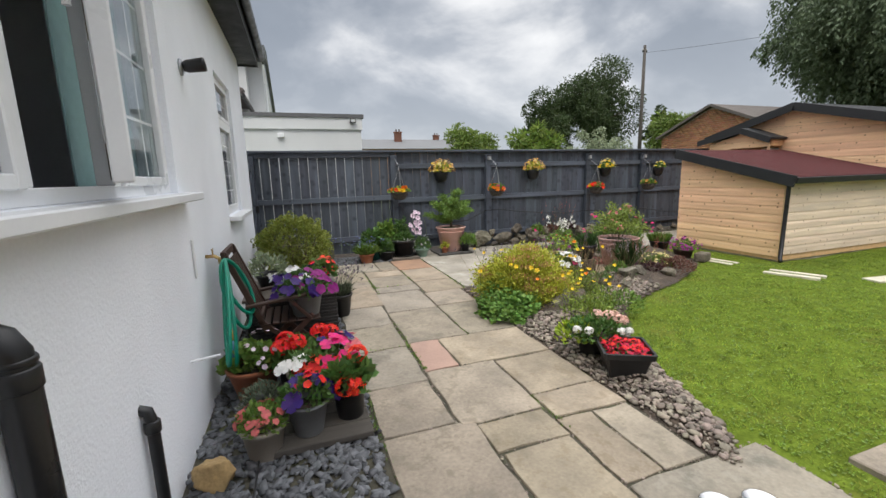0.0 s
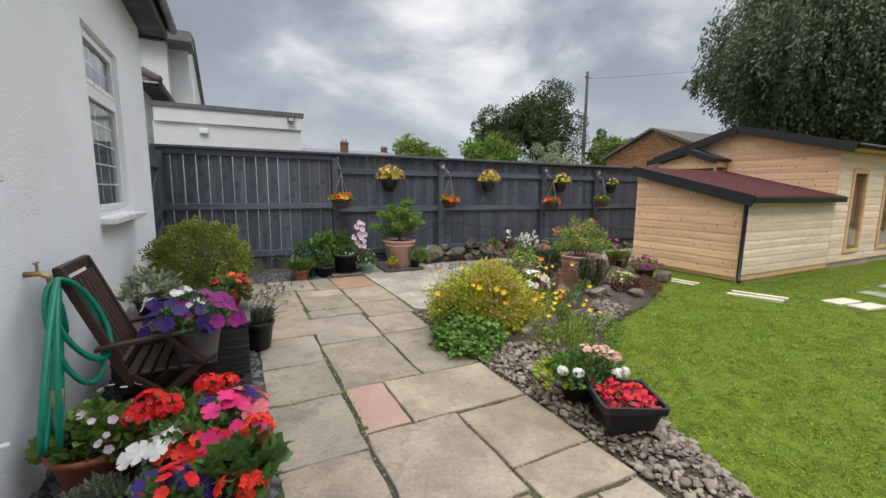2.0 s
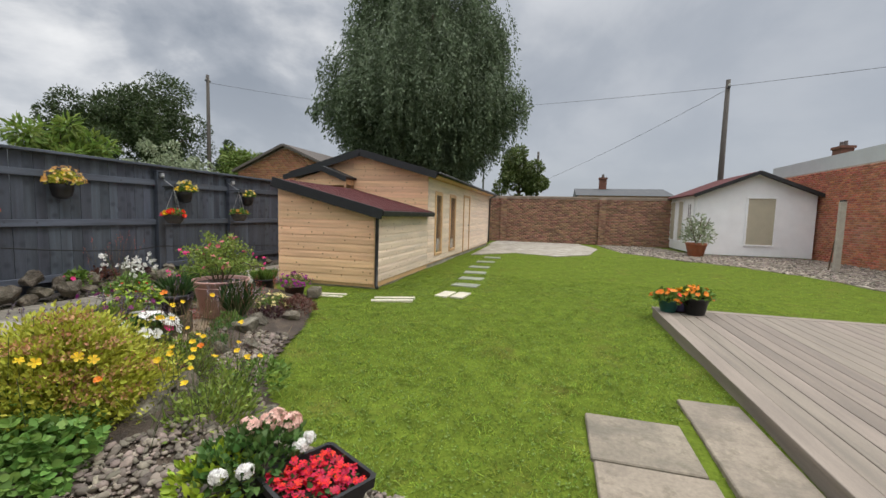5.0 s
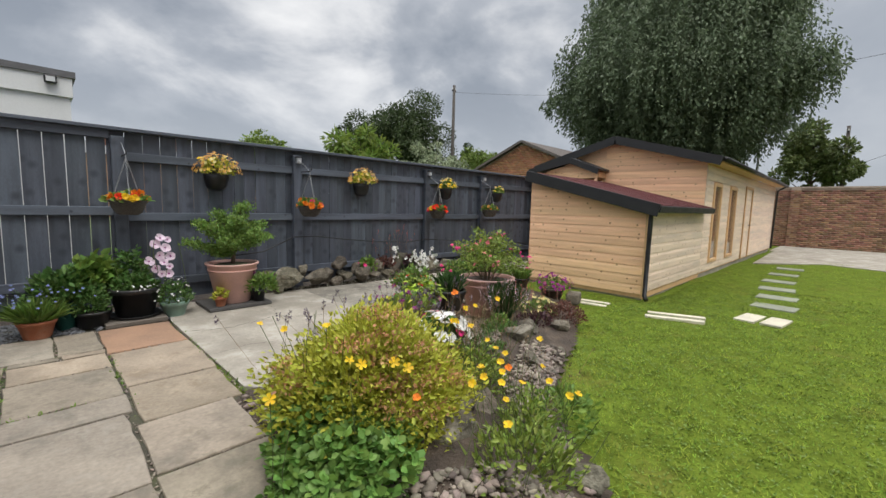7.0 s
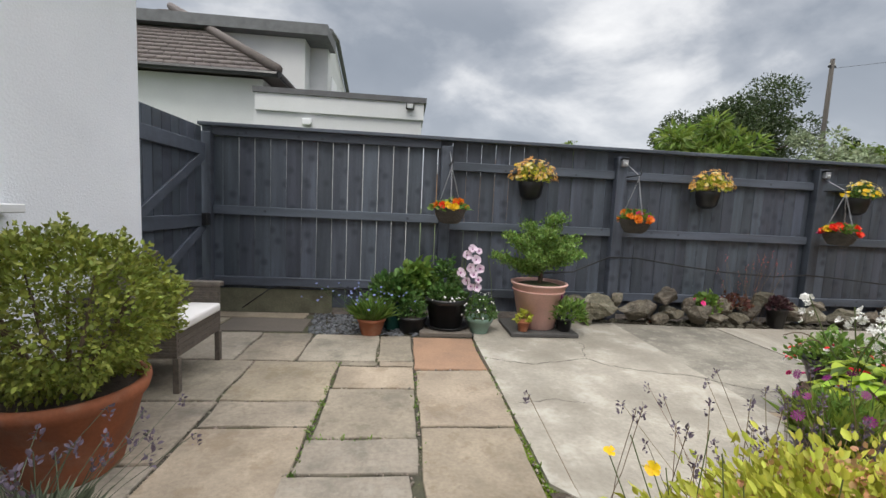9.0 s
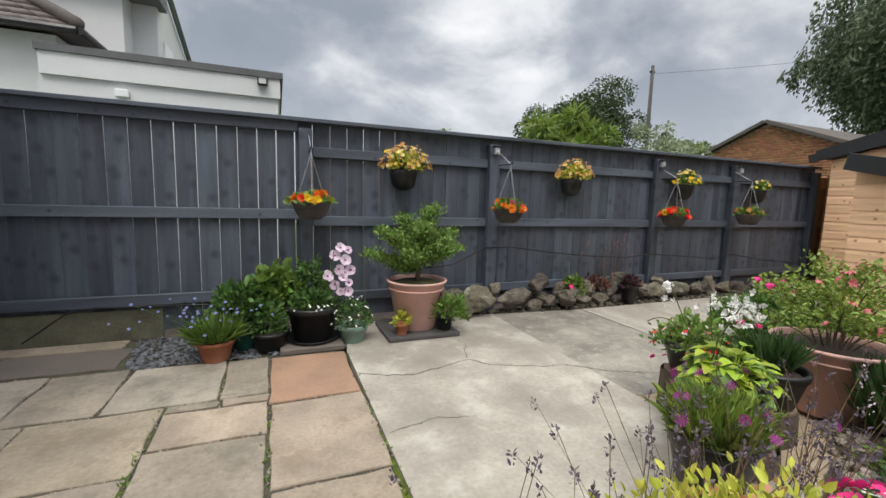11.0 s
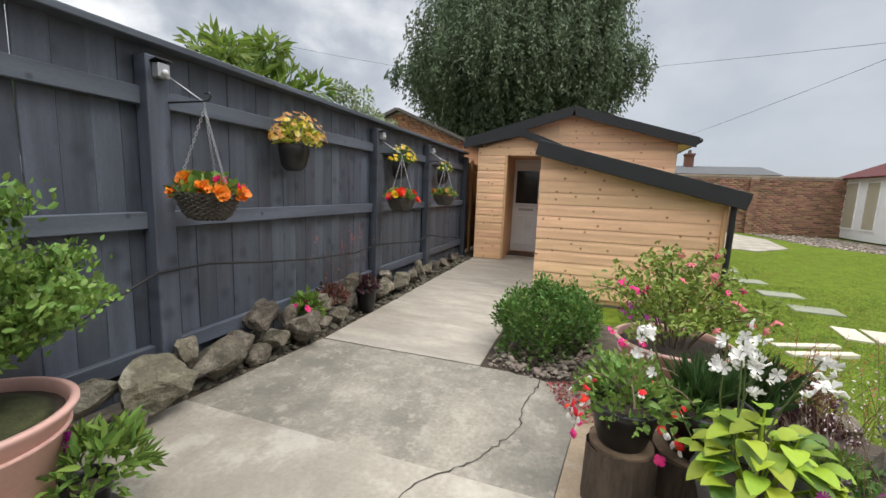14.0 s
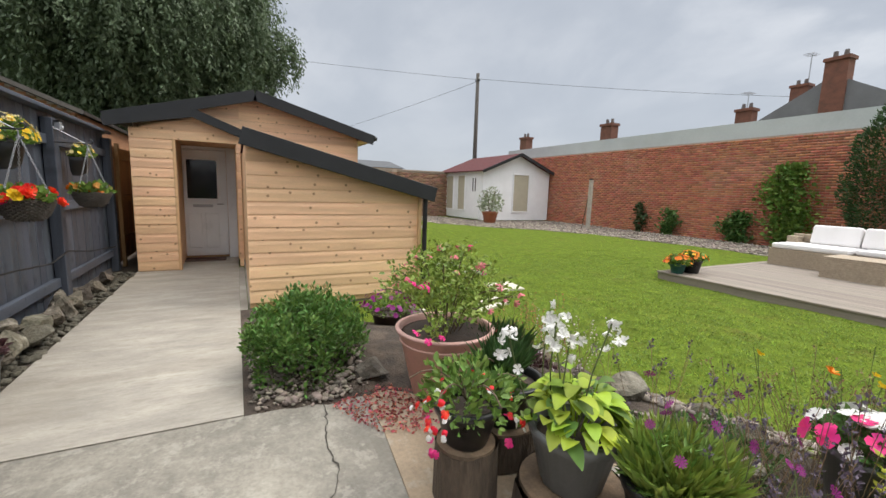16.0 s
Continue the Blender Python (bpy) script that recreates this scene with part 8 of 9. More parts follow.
tp = stalks(o, (0, -0.02, 0), (0.3, 0.05), 30, 0.4, 1.0, L_DRY, 233, 0.5, 0.0014)
spikes(o, tp, 0.08, F_SALM, 234, 4, 0.016)
mound(o, (-0.25, -0.05, 0.2), (0.25, 0.12, 0.2), 260, 0.05, L_RUST, 235)
cbl = thing("fence_cable", 0, 0, 0, "black cable slung along the fence rails", "cable")
part("cable", tube([(3.0, 8.44, 0.56), (3.5, 8.42, 0.6), (3.95, 8.395, 0.80), (4.3, 8.40, 0.80), (4.9, 8.42, 0.72), (5.5, 8.42, 0.66), (6.2, 8.42, 0.62), (6.65, 8.40, 0.66), (7.2, 8.42, 0.62), (8.0, 8.42, 0.55), (8.4, 8.40, 0.62), (9.2, 8.42, 0.5), (10.4, 8.42, 0.4)], 0.009, 7), CABLE, cbl, smooth=True)
part("cable", tube([(-0.4, 8.44, 0.05), (-0.1, 8.44, 0.28), (0.1, 8.44, 0.32), (0.8, 8.44, 0.30), (1.6, 8.44, 0.26)], 0.007, 6), CABLE, cbl, smooth=True)

rgv = np.random.default_rng(78)
p = scatter_in([(5.3, 8.19), (10.3, 8.17), (10.3, 8.44), (3.4, 8.44), (3.5, 8.37)], 1500, rgv)
rr_ = rgv.gamma(2.2, 0.009, len(p)).clip(0.005, 0.06)
vr = part("verge_rubble", pebbles("verge_rubble", np.c_[p, -0.008 + rr_ * 0.3], rr_, ROCK, rgv, 0.55, 0), ROCK, label="small rubble and crumbs of stone under the fence", kind="stuff")
vr["category"] = "rubble"

# --- fence lights, hanging baskets, wall planters ---
for x in (4.03, 6.71, 8.40):
    fl_ = thing("fence_light", x, 8.41, 1.94, "small grey solar light on a fence post", "light", "fence lights")
    part("case", boxed(-0.035, 0.035, -0.055, 0.0, -0.04, 0.04, bevel=0.006), GALV, fl_)
    part("lens", lathe([(0.018, 0), (0.016, 0.012), (0.0, 0.016)], 12), CLEARLENS, fl_, smooth=True).matrix_basis = Matrix.Translation((0, -0.056, -0.012)) @ Matrix.Rotation(radians(90), 4, "X")
    part("solar_panel", boxed(-0.045, 0.045, -0.07, 0.005, 0.042, 0.05), BLACKPL, fl_).rotation_euler = (radians(-12), 0, 0)


def wicker_bowl(o, r, h):
    """A bowl of woven strands: wavy bands over a dark liner."""
    bowl = part("basket", lathe([(0.0, -h), (r * 0.46, -h), (r * 0.72, -h * 0.7), (r * 0.9, -0.02), (r * 0.8, -0.035), (0.0, -0.03)], 24), WICKER, o)
    rows, seg = 13, 40
    for i in range(rows):
        t = i / (rows - 1)
        rr = r * (0.48 + 0.52 * t ** 0.55)
        z = -h + h * t
        ring = [((rr + 0.007 * (1 if (k + i) % 2 else -1)) * math.cos(2 * math.pi * k / seg), (rr + 0.007 * (1 if (k + i) % 2 else -1)) * math.sin(2 * math.pi * k / seg), z + 0.003 * math.sin(k * 3 + i)) for k in range(seg)]
        part("woven_band", tube(ring, h / rows * 0.62, 5, closed=True), WICKER, bowl)


def chain(a, b, link=0.024):
    bm = bmesh.new()
    a, b = Vector(a), Vector(b)
    n = int((b - a).length / (link * 0.8))
    d = (b - a).normalized()
    q = d.to_track_quat("X", "Z").to_matrix().to_4x4()
    for i in range(n):
        m_ = Matrix.Translation(a.lerp(b, (i + 0.5) / n)) @ q @ Matrix.Rotation(radians(90) * (i % 2), 4, "X")
        pts = [m_ @ Vector((link * 0.5 * math.cos(t), link * 0.26 * math.sin(t), 0)) for t in (2 * math.pi * k / 8 for k in range(8))]
        tube(pts, 0.0021, 4, bm, closed=True)
    return bm


BASK = ((1.92, 1.29, (F_SCAR, F_ORA, F_YEL), 0), (4.08, 1.27, (F_ORA, F_ORA, F_PINK), 1), (6.72, 1.23, (F_SCAR, F_YEL, F_PINK), 2), (8.30, 1.26, (F_ORA, F_RED, F_GOLD), 3))
for x, z, cols, i in BASK:
    o = thing("hanging_basket", x, 8.13, z, "woven wicker hanging basket of orange and red begonias", "hanging basket", "hanging baskets on the fence")
    r, h_ = 0.165, 0.145
    wicker_bowl(o, r, h_)
    part("soil", lathe([(r * 0.9, -0.03), (0.0, -0.015)], 20), SOILPOT, o)
    for k_ in range(3):
        a = k_ * 2.094 + 0.5
        part("chain", chain((r * 0.95 * math.cos(a), r * 0.95 * math.sin(a), 0.0), (0, 0, 0.47)), GALV, o)
    part("hook", tube([(0, 0, 0.465), (0.0, 0, 0.50), (0, 0.012, 0.515)], 0.004, 6), GALV, o)
    part("bracket", tube([(0, 0.272, 0.51), (0, 0.0, 0.51), (0, -0.035, 0.515), (0, -0.05, 0.535), (0, -0.035, 0.555), (0, -0.01, 0.55)], 0.006, 7), IRON, o, "black iron wall bracket", smooth=True)
    part("bracket_stay", tube([(0, 0.272, 0.66), (0, 0.02, 0.515)], 0.004, 6), GALV, o)
    mound(o, (0, 0, -0.01), (r * 1.02, r * 1.02, 0.09), 170, 0.06, L_FRESH, 240 + i, 0.8)
    rg = np.random.default_rng(250 + i)
    for j, c in enumerate(cols):
        n = (7, 5, 5)[j] if i < 3 else 3
        a = rg.uniform(0, 6.28, n)
        rr = r * rg.uniform(0.55, 1.15, n)
        pos = np.stack([rr * np.cos(a), rr * np.sin(a), rg.uniform(-0.02, 0.085, n)], 1)
        nr = np.stack([np.cos(a), np.sin(a) - 0.5, rg.uniform(0.3, 1.0, n)], 1)
        part("flower", petals("flower", np.repeat(pos, 4, 0) + rg.normal(0, 0.007, (4 * n, 3)), np.repeat(nr, 4, 0) + rg.normal(0, 0.35, (4 * n, 3)), 0.07, c, 6, 0.8, rg, 1.2), c, o)
for i, (x, z) in enumerate(((2.90, 1.66), (5.14, 1.66), (7.18, 1.67), (8.86, 1.65))):
    o = thing("wall_planter", x, 8.41, z, "black half-round wall planter of yellow-brown flowers on the fence", "planter", "wall planters on the fence")
    bm = bmesh.new()
    rows = [(0.145, 0.0), (0.15, -0.01), (0.148, -0.06), (0.12, -0.17), (0.07, -0.21), (0.0, -0.215)]
    rings = [[bm.verts.new((rr * math.cos(math.pi * k / 16), -rr * math.sin(math.pi * k / 16), zz_)) for k in range(17)] for rr, zz_ in rows]
    for a, b in zip(rings, rings[1:]):
        for k in range(16):
            try:
                bm.faces.new((a[k], a[k + 1], b[k + 1], b[k]))
            except ValueError:
                pass
    bm.faces.new(rings[0])
    bmesh.ops.remove_doubles(bm, verts=bm.verts, dist=1e-5)
    part("pot", bm, BLACKPL, o, smooth=True)
    part("back_plate", boxed(-0.09, 0.09, 0.001, 0.012, -0.15, -0.005), BLACKPL, o)
    s_ = (1.0, 0.95, 0.85, 0.6)[i]
    mound(o, (0, -0.08, 0.0), (0.2 * s_, 0.14 * s_, 0.20 * s_), 300, 0.045, L_SPIREA if i < 2 else L_FRESH, 260 + i, 0.5)
    blooms(o, (0, -0.08, 0.02), (0.27 * s_, 0.19 * s_, 0.24 * s_), (130, 110, 60, 30)[i], 0.038, F_GOLD if i < 2 else F_PALEY, 270 + i, 5, 0.15, 0.0, face=(0, -0.6, 0), wide=0.6)
    blooms(o, (-0.02, -0.08, 0.03), (0.25 * s_, 0.18 * s_, 0.21 * s_), (44, 38, 16, 8)[i], 0.038, F_YEL if i < 3 else F_PALEY, 280 + i, 5, 0.15, 0.0, face=(0, -0.6, 0), wide=0.6, name="yellow_flower")
    blooms(o, (0.0, -0.08, 0.02), (0.25 * s_, 0.18 * s_, 0.22 * s_), (40, 34, 24, 10)[i], 0.042, F_PALEY if i < 2 else F_YEL, 280 + i, 5, 0.15, 0.0, face=(0, -0.6, 0), name="pale_flower")

# --- the rockery bed ---
o = thing("spirea_bush", 2.56, 4.36, 0.03, "golden-green spirea bush with faded brown flower heads", "shrub")
rg = np.random.default_rng(300)
LP, LD, FP = [], [], []
for k_ in range(40):
    a, rr = k_ * 2.4, 0.53 * math.sqrt((k_ + 0.5) / 40)
    e = np.array((rr * 0.98 * math.cos(a), rr * 0.9 * math.sin(a), 0.47 - 0.30 * (rr / 0.53) ** 2 + 0.07 * math.sin(2 * a + 0.5) + rg.uniform(-0.10, 0.08)))
    if k_ % 3 == 0:
        part("stem", tube(bez((e[0] * 0.25, e[1] * 0.25, -0.02), (e[0] * 0.6, e[1] * 0.6, e[2] * 0.7), e, 6), 0.0035, 5), TWIG, o)
    n = 620
    pos = e + np.clip(rg.normal(0, 1, (n, 3)), -1.9, 1.9) * np.array([0.09, 0.09, 0.08])
    LP.append(pos)
    LD.append(unit(pos * np.array([1, 1, 0.4])) + np.array([0, 0, 0.6]))
    if k_ % 4 != 1:
        n = 150
        FP.append(e + np.array([0, 0, 0.10]) + np.clip(rg.normal(0, 1, (n, 3)), -1.6, 1.6) * np.array([0.07, 0.07, 0.016]))
part("foliage", leaves("foliage", np.concatenate(LP), np.concatenate(LD), 0.034, L_SPIREA, 0.5, rng=rg), L_SPIREA, o)
FP = np.concatenate(FP)
part("faded_flower", leaves("faded_flower", FP, rg.normal(0, 0.5, FP.shape) + np.array([0, 0, 0.8]), 0.022, L_SPIREA2, 0.7, rng=rg), L_SPIREA2, o)
o = thing("lavender", 3.18, 4.88, 0.03, "lavender gone to seed with dark spikes behind the spirea", "plant")
tp = stalks(o, (0, 0, 0), (0.75, 0.25), 120, 0.38, 0.66, L_DRY, 301, 0.5, 0.0016)
spikes(o, tp, 0.05, F_LAV, 302, 12, 0.016)
blades(o, (0, 0, 0), (0.3, 0.14), 180, 0.18, L_GREY, 303, 0.06, 0.6)


def lobed(o, c, r, n, size, material, seed):
    """Three-lobed leaves held flat in tiers."""
    rg = np.random.default_rng(seed)
    p, d = shell_points(n, r, rg, 0.5, 3.0, 0.25, True)
    base, al = [], []
    for k in range(3):
        a = rg.uniform(0, 6.28, n) * 0 + k * 2.09
        base.append(p + np.array(c))
        al.append(np.stack([np.cos(a + p[:, 0] * 40), np.sin(a + p[:, 0] * 40), np.full(n, 0.12)], 1) + d * 0.35)
    return part("foliage", leaves("foliage", np.concatenate(base), np.concatenate(al), size, material, 0.95, 0.1, 0.15, rg), material, o)


o = thing("columbine", 2.18, 3.98, 0.02, "fresh green columbine mound spilling over the slabs", "plant")
lobed(o, (0, 0, 0), (0.37, 0.33, 0.28), 760, 0.042, L_AQUI, 310)
lobed(o, (0.0, 0.25, 0.0), (0.34, 0.28, 0.44), 420, 0.038, L_AQUI, 311)
tp = stalks(o, (0, 0.15, 0), (0.4, 0.3), 12, 0.35, 0.6, STEM, 312, 0.4)
part("flower", petals("flower", tp[:5], tp[:5] * 0 + np.array([-0.3, -0.6, 0.6]), 0.055, F_YEL, 5, 0.5), F_YEL, o)


def poppies(name, x, y, z, r, n, nf, label, seed, hgt=0.42):
    o = thing(name, x, y, z, label, "plant", "poppies in the rockery")
    mound(o, (0, 0, 0), (r, r * 0.85, hgt * 0.75), int(n * 1.9), 0.036, L_POPPY, seed, 0.45, inner=0.3)
    blades(o, (0, 0, 0), (r * 0.7, r * 0.6), n // 10, 0.18, L_POPPY, seed + 1, 0.07, 0.8, name="blade")
    tp = stalks(o, (0, 0, 0.05), (r * 1.3, r * 1.1), nf + 14, hgt * 0.8, hgt * 1.25, STEM, seed + 2, 0.4)
    part("flower", petals("flower", tp[:nf], tp[:nf] * 0 + np.array([-0.35, -0.4, 0.8]) + RNG.normal(0, 0.25, (nf, 3)), 0.037, F_YEL, 5, 0.75, wide=1.15), F_YEL, o)
    if nf > 5:
        part("orange_flower", petals("orange_flower", tp[nf:nf + 1], tp[nf:nf + 1] * 0 + np.array([-0.35, -0.4, 0.8]), 0.046, F_ORA, 5, 0.75, wide=1.15), F_ORA, o)
    return o


poppies("welsh_poppy", 2.76, 3.42, 0.04, 0.30, 520, 10, "yellow Welsh poppies with ferny foliage in the rockery", 320, 0.36)
poppies("welsh_poppy", 3.22, 4.16, 0.08, 0.27, 420, 7, "straggly yellow poppies and dry stems in the rockery", 330, 0.45)
poppies("welsh_poppy", 3.08, 3.62, 0.06, 0.17, 200, 6, "yellow poppies by the lawn edge", 340, 0.34)
poppies("welsh_poppy", 2.30, 4.42, 0.03, 0.2, 260, 4, "yellow poppies beside the spirea", 345, 0.5)
o = thing("dry_grass", 3.35, 4.35, 0.10, "tuft of dry brown stems and seed heads in the rockery", "plant")
tp = stalks(o, (0, 0, 0), (0.40, 0.32), 110, 0.2, 0.55, L_DRY, 346, 0.5, 0.0015)
spikes(o, tp[:80], 0.04, L_DRY, 347, 6, 0.014)
o = thing("dry_grass", 3.3, 3.85, 0.05, "thin dry plantain stems at the lawn edge", "plant")
tp = stalks(o, (0, 0, 0), (0.35, 0.25), 34, 0.2, 0.42, L_DRY, 348, 0.5, 0.0013)
spikes(o, tp[:40], 0.03, L_PURPLE, 349, 6, 0.012)
for i, (x, y, rx, ry, rz, z) in enumerate(((2.86, 4.02, 0.20, 0.16, 0.15, 0.16), (2.74, 3.80, 0.22, 0.17, 0.14, 0.12), (3.05, 3.92, 0.17, 0.14, 0.12, 0.14), (4.32, 4.52, 0.20, 0.17, 0.15, 0.14), (4.62, 4.62, 0.19, 0.16, 0.12, 0.12), (3.72, 4.28, 0.15, 0.13, 0.10, 0.13), (5.42, 5.90, 0.19, 0.14, 0.12, 0.09), (2.95, 3.22, 0.17, 0.10, 0.08, 0.04), (3.6, 4.62, 0.14, 0.12, 0.10, 0.12), (5.1, 4.55, 0.13, 0.11, 0.09, 0.08), (4.0, 4.2, 0.12, 0.1, 0.07, 0.1))):
    s_ = part("rock", rock_mesh("rock", (rx, ry, rz), 40 + i, ROCK, 0.16, 3), ROCK)
    s_.matrix_basis = pose(x, y, z, 5 * (i % 3), -6 * (i % 2), 40 * i)
    tagged(s_, "rounded grey-brown stone set in the rockery", "rock", "rockery stones")
bs = part("stone_block", boxed(-0.14, 0.14, -0.09, 0.09, 0, 0.15, bevel=0.015), ROCK)
bs.matrix_basis = pose(6.54, 5.14, 0.0, 0, 0, 20)
tagged(bs, "grey rectangular stone block at the end of the bed", "stone")

# pots at the patio end of the bed
o = thing("square_planter", 2.29, 2.40, -0.012, "square black plastic planter of low crimson flowers on pebbles", "planter", rz=-28)
prof = [(0.115, 0.0), (0.165, 0.21), (0.185, 0.21), (0.19, 0.255), (0.172, 0.255), (0.16, 0.20), (0.0, 0.20)]
bm = bmesh.new()
rings = []
for r, z in prof:
    c = max(0.002, 0.10 * r)
    pts_ = [(r - c, -r), (r, -r + c), (r, r - c), (r - c, r), (-r + c, r), (-r, r - c), (-r, -r + c), (-r + c, -r)]
    rings.append([bm.verts.new((a, b, z)) for a, b in pts_])
for a, b in zip(rings[:-1], rings[1:-1]):
    for k in range(8):
        bm.faces.new((a[k], a[(k + 1) % 8], b[(k + 1) % 8], b[k]))
bm.faces.new(list(reversed(rings[0])))
bm.faces.new(rings[-2])
part("pot", bm, BLACKPL, o)
part("soil", boxed(-0.155, 0.155, -0.155, 0.155, 0.201, 0.215), SOILPOT, o)
rg = np.random.default_rng(350)
n = 190
p = np.stack([rg.uniform(-0.15, 0.15, n), rg.uniform(-0.15, 0.15, n), 0.205 + rg.uniform(0, 0.05, n)], 1)
p[:, 2] += 0.03 * (1 - (p[:, 0] ** 2 + p[:, 1] ** 2) / 0.03)
part("foliage", leaves("foliage", p - np.array([0, 0, 0.015]), rg.normal(0, 0.5, (n, 3)) + np.array([0, 0, 0.8]), 0.035, L_DARK, 0.6, rng=rg), L_DARK, o)
part("flower", petals("flower", p, rg.normal(0, 0.3, (n, 3)) + np.array([0, 0, 1.0]), 0.034, F_CRIM, 5, 0.25, rg), F_CRIM, o)
part("red_flower", petals("red_flower", p[:90] + np.array([0.008, 0.006, 0.006]), rg.normal(0, 0.3, (90, 3)) + np.array([0, 0, 1.0]), 0.034, F_RED, 5, 0.25, rg), F_RED, o)
o = thing("potted_geranium", 2.31, 2.76, 0.0, "black round pot of blush and white geraniums on pebbles", "potted plant")
pot_parts(o, 0.15, 0.115, 0.23, BLACKPL)
mound(o, (0.02, 0, 0.21), (0.24, 0.22, 0.13), 800, 0.042, L_MID, 351, 0.6)
mound(o, (-0.12, 0.08, 0.16), (0.18, 0.16, 0.14), 260, 0.05, L_LIME, 352, 0.5, name="lime_leaf")
pompoms(o, [(0.12, -0.02, 0.36), (0.20, 0.0, 0.34), (0.05, 0.04, 0.36), (0.17, -0.09, 0.34), (0.24, -0.06, 0.31)], 0.045, mat("peach_petal", (0.78, 0.50, 0.42), 0.6, 0.08, island=0.15, bump=0.0, trans=0.2), 353)
pompoms(o, [(0.10, -0.2, 0.28), (-0.16, -0.12, 0.30), (-0.20, -0.02, 0.28), (0.2, -0.18, 0.26)], 0.03, F_WHITE, 354)
o = thing("potted_petunia", 3.20, 4.46, 0.09, "grey pot of white and pink petunias at the bed edge", "potted plant")
pot_parts(o, 0.17, 0.12, 0.32, GREYPOT)
mound(o, (0, 0, 0.31), (0.2, 0.19, 0.13), 420, 0.045, L_MID, 355)
blooms(o, (0, 0, 0.33), (0.21, 0.19, 0.13), 28, 0.09, F_WHITE, 356, 5, 0.2)
blooms(o, (0.02, 0.02, 0.33), (0.22, 0.2, 0.12), 8, 0.08, F_PINK, 357, 5, 0.2, name="pink_flower")
o = thing("potted_african_daisy", 3.52, 5.24, 0.03, "black pot of purple African daisies at the concrete edge", "potted plant")
pot_parts(o, 0.19, 0.14, 0.27, BLACKPL, rim=0.05)
blades(o, (0, 0, 0.24), (0.14, 0.14), 900, 0.19, L_POPPY, 358, 0.13, 0.55)
mound(o, (0, 0, 0.25), (0.19, 0.19, 0.20), 700, 0.045, L_FRESH, 359, 0.3, name="side_leaf")
tp = stalks(o, (0, 0, 0.28), (0.26, 0.26), 16, 0.16, 0.3, STEM, 360, 0.4)
part("flower", petals("flower", tp, unit(tp * np.array([1, 1, 0.0]) + 1e-6) * 0.7 + np.array([0, 0, 0.6]) + RNG.normal(0, 0.2, tp.shape), 0.045, F_MAG, 11, 0.12, wide=0.75), F_MAG, o)


def log(name, x, y, r, h_, seed, z=0.0):
    o = thing(name, x, y, z, "short sawn log with dark ridged bark used as a plant stand", "log", "sawn logs under the pots")
    bm = bmesh.new()
    seg = 40
    rg = random.Random(seed)
    rad = [r * (1 + 0.05 * math.sin(3 * a + seed) + rg.uniform(-0.025, 0.025)) for a in (2 * math.pi * k / seg for k in range(seg))]
    lo = [bm.verts.new((rad[k] * 1.04 * math.cos(2 * math.pi * k / seg), rad[k] * 1.04 * math.sin(2 * math.pi * k / seg), 0)) for k in range(seg)]
    hi = [bm.verts.new((rad[k] * math.cos(2 * math.pi * k / seg), rad[k] * math.sin(2 * math.pi * k / seg), h_)) for k in range(seg)]
    for k in range(seg):
        bm.faces.new((lo[k], lo[(k + 1) % seg], hi[(k + 1) % seg], hi[k]))
    bm.faces.new(list(reversed(lo)))
    part("bark", bm, BARK, o)
    part("cut_face", lathe([(r * 0.93, h_ - 0.01), (r * 0.92, h_ + 0.006), (0, h_ + 0.004)], 32), CUTWOOD, o)
    return o


log("log", 4.12, 5.84, 0.145, 0.27, 1)
log("log", 4.32, 5.50, 0.19, 0.19, 2)
log("log", 3.88, 5.42, 0.25, 0.10, 3)
o = thing("potted_fuchsia", 4.12, 5.84, 0.277, "black pot of red and white fuchsia on a log", "potted plant")
pot_parts(o, 0.145, 0.10, 0.19, BLACKPL, rim=0.04)
mound(o, (0, 0, 0.17), (0.22, 0.21, 0.19), 560, 0.040, L_FRESH, 370, 0.6, half=True, amp=0.5, inner=0.3)
blooms(o, (0, 0, 0.12), (0.24, 0.24, 0.2), 26, 0.034, F_RED, 371, 4, -0.8, 0.0)
blooms(o, (0, 0, 0.10), (0.24, 0.24, 0.2), 20, 0.028, F_WHITE, 371, 4, -0.6, 0.0, name="white_flower")
blooms(o, (0, -0.02, 0.02), (0.25, 0.24, 0.06), 20, 0.04, F_PINK, 372, 4, -0.8, 0.0, name="hanging_flower")
for k_ in range(6):
    a = k_ * 1.05
    part("stem", tube(bez((0, 0, 0.18), (0.12 * math.cos(a), 0.12 * math.sin(a), 0.4), (0.26 * math.cos(a), 0.26 * math.sin(a), 0.28), 6), 0.0035, 5), TWIG, o)
o = thing("potted_seedling", 4.33, 5.48, 0.197, "black pot of bare soil with a spiky dark plant", "potted plant")
pot_parts(o, 0.19, 0.14, 0.23, BLACKPL, rim=0.05)
blades(o, (0.05, 0.0, 0.19), (0.08, 0.08), 240, 0.2, L_DARK, 373, 0.07, 0.4)
mound(o, (-0.06, 0.1, 0.2), (0.14, 0.12, 0.1), 200, 0.045, L_MID, 374)
o = thing("potted_hosta", 3.88, 5.42, 0.107, "grey ribbed pot of lime hosta with white bell flowers", "potted plant")
pot_parts(o, 0.19, 0.135, 0.27, GREYPOT, rim=0.05, lobes=14, wave=0.02, seg=56)
rgx = random.Random(9)
items = []
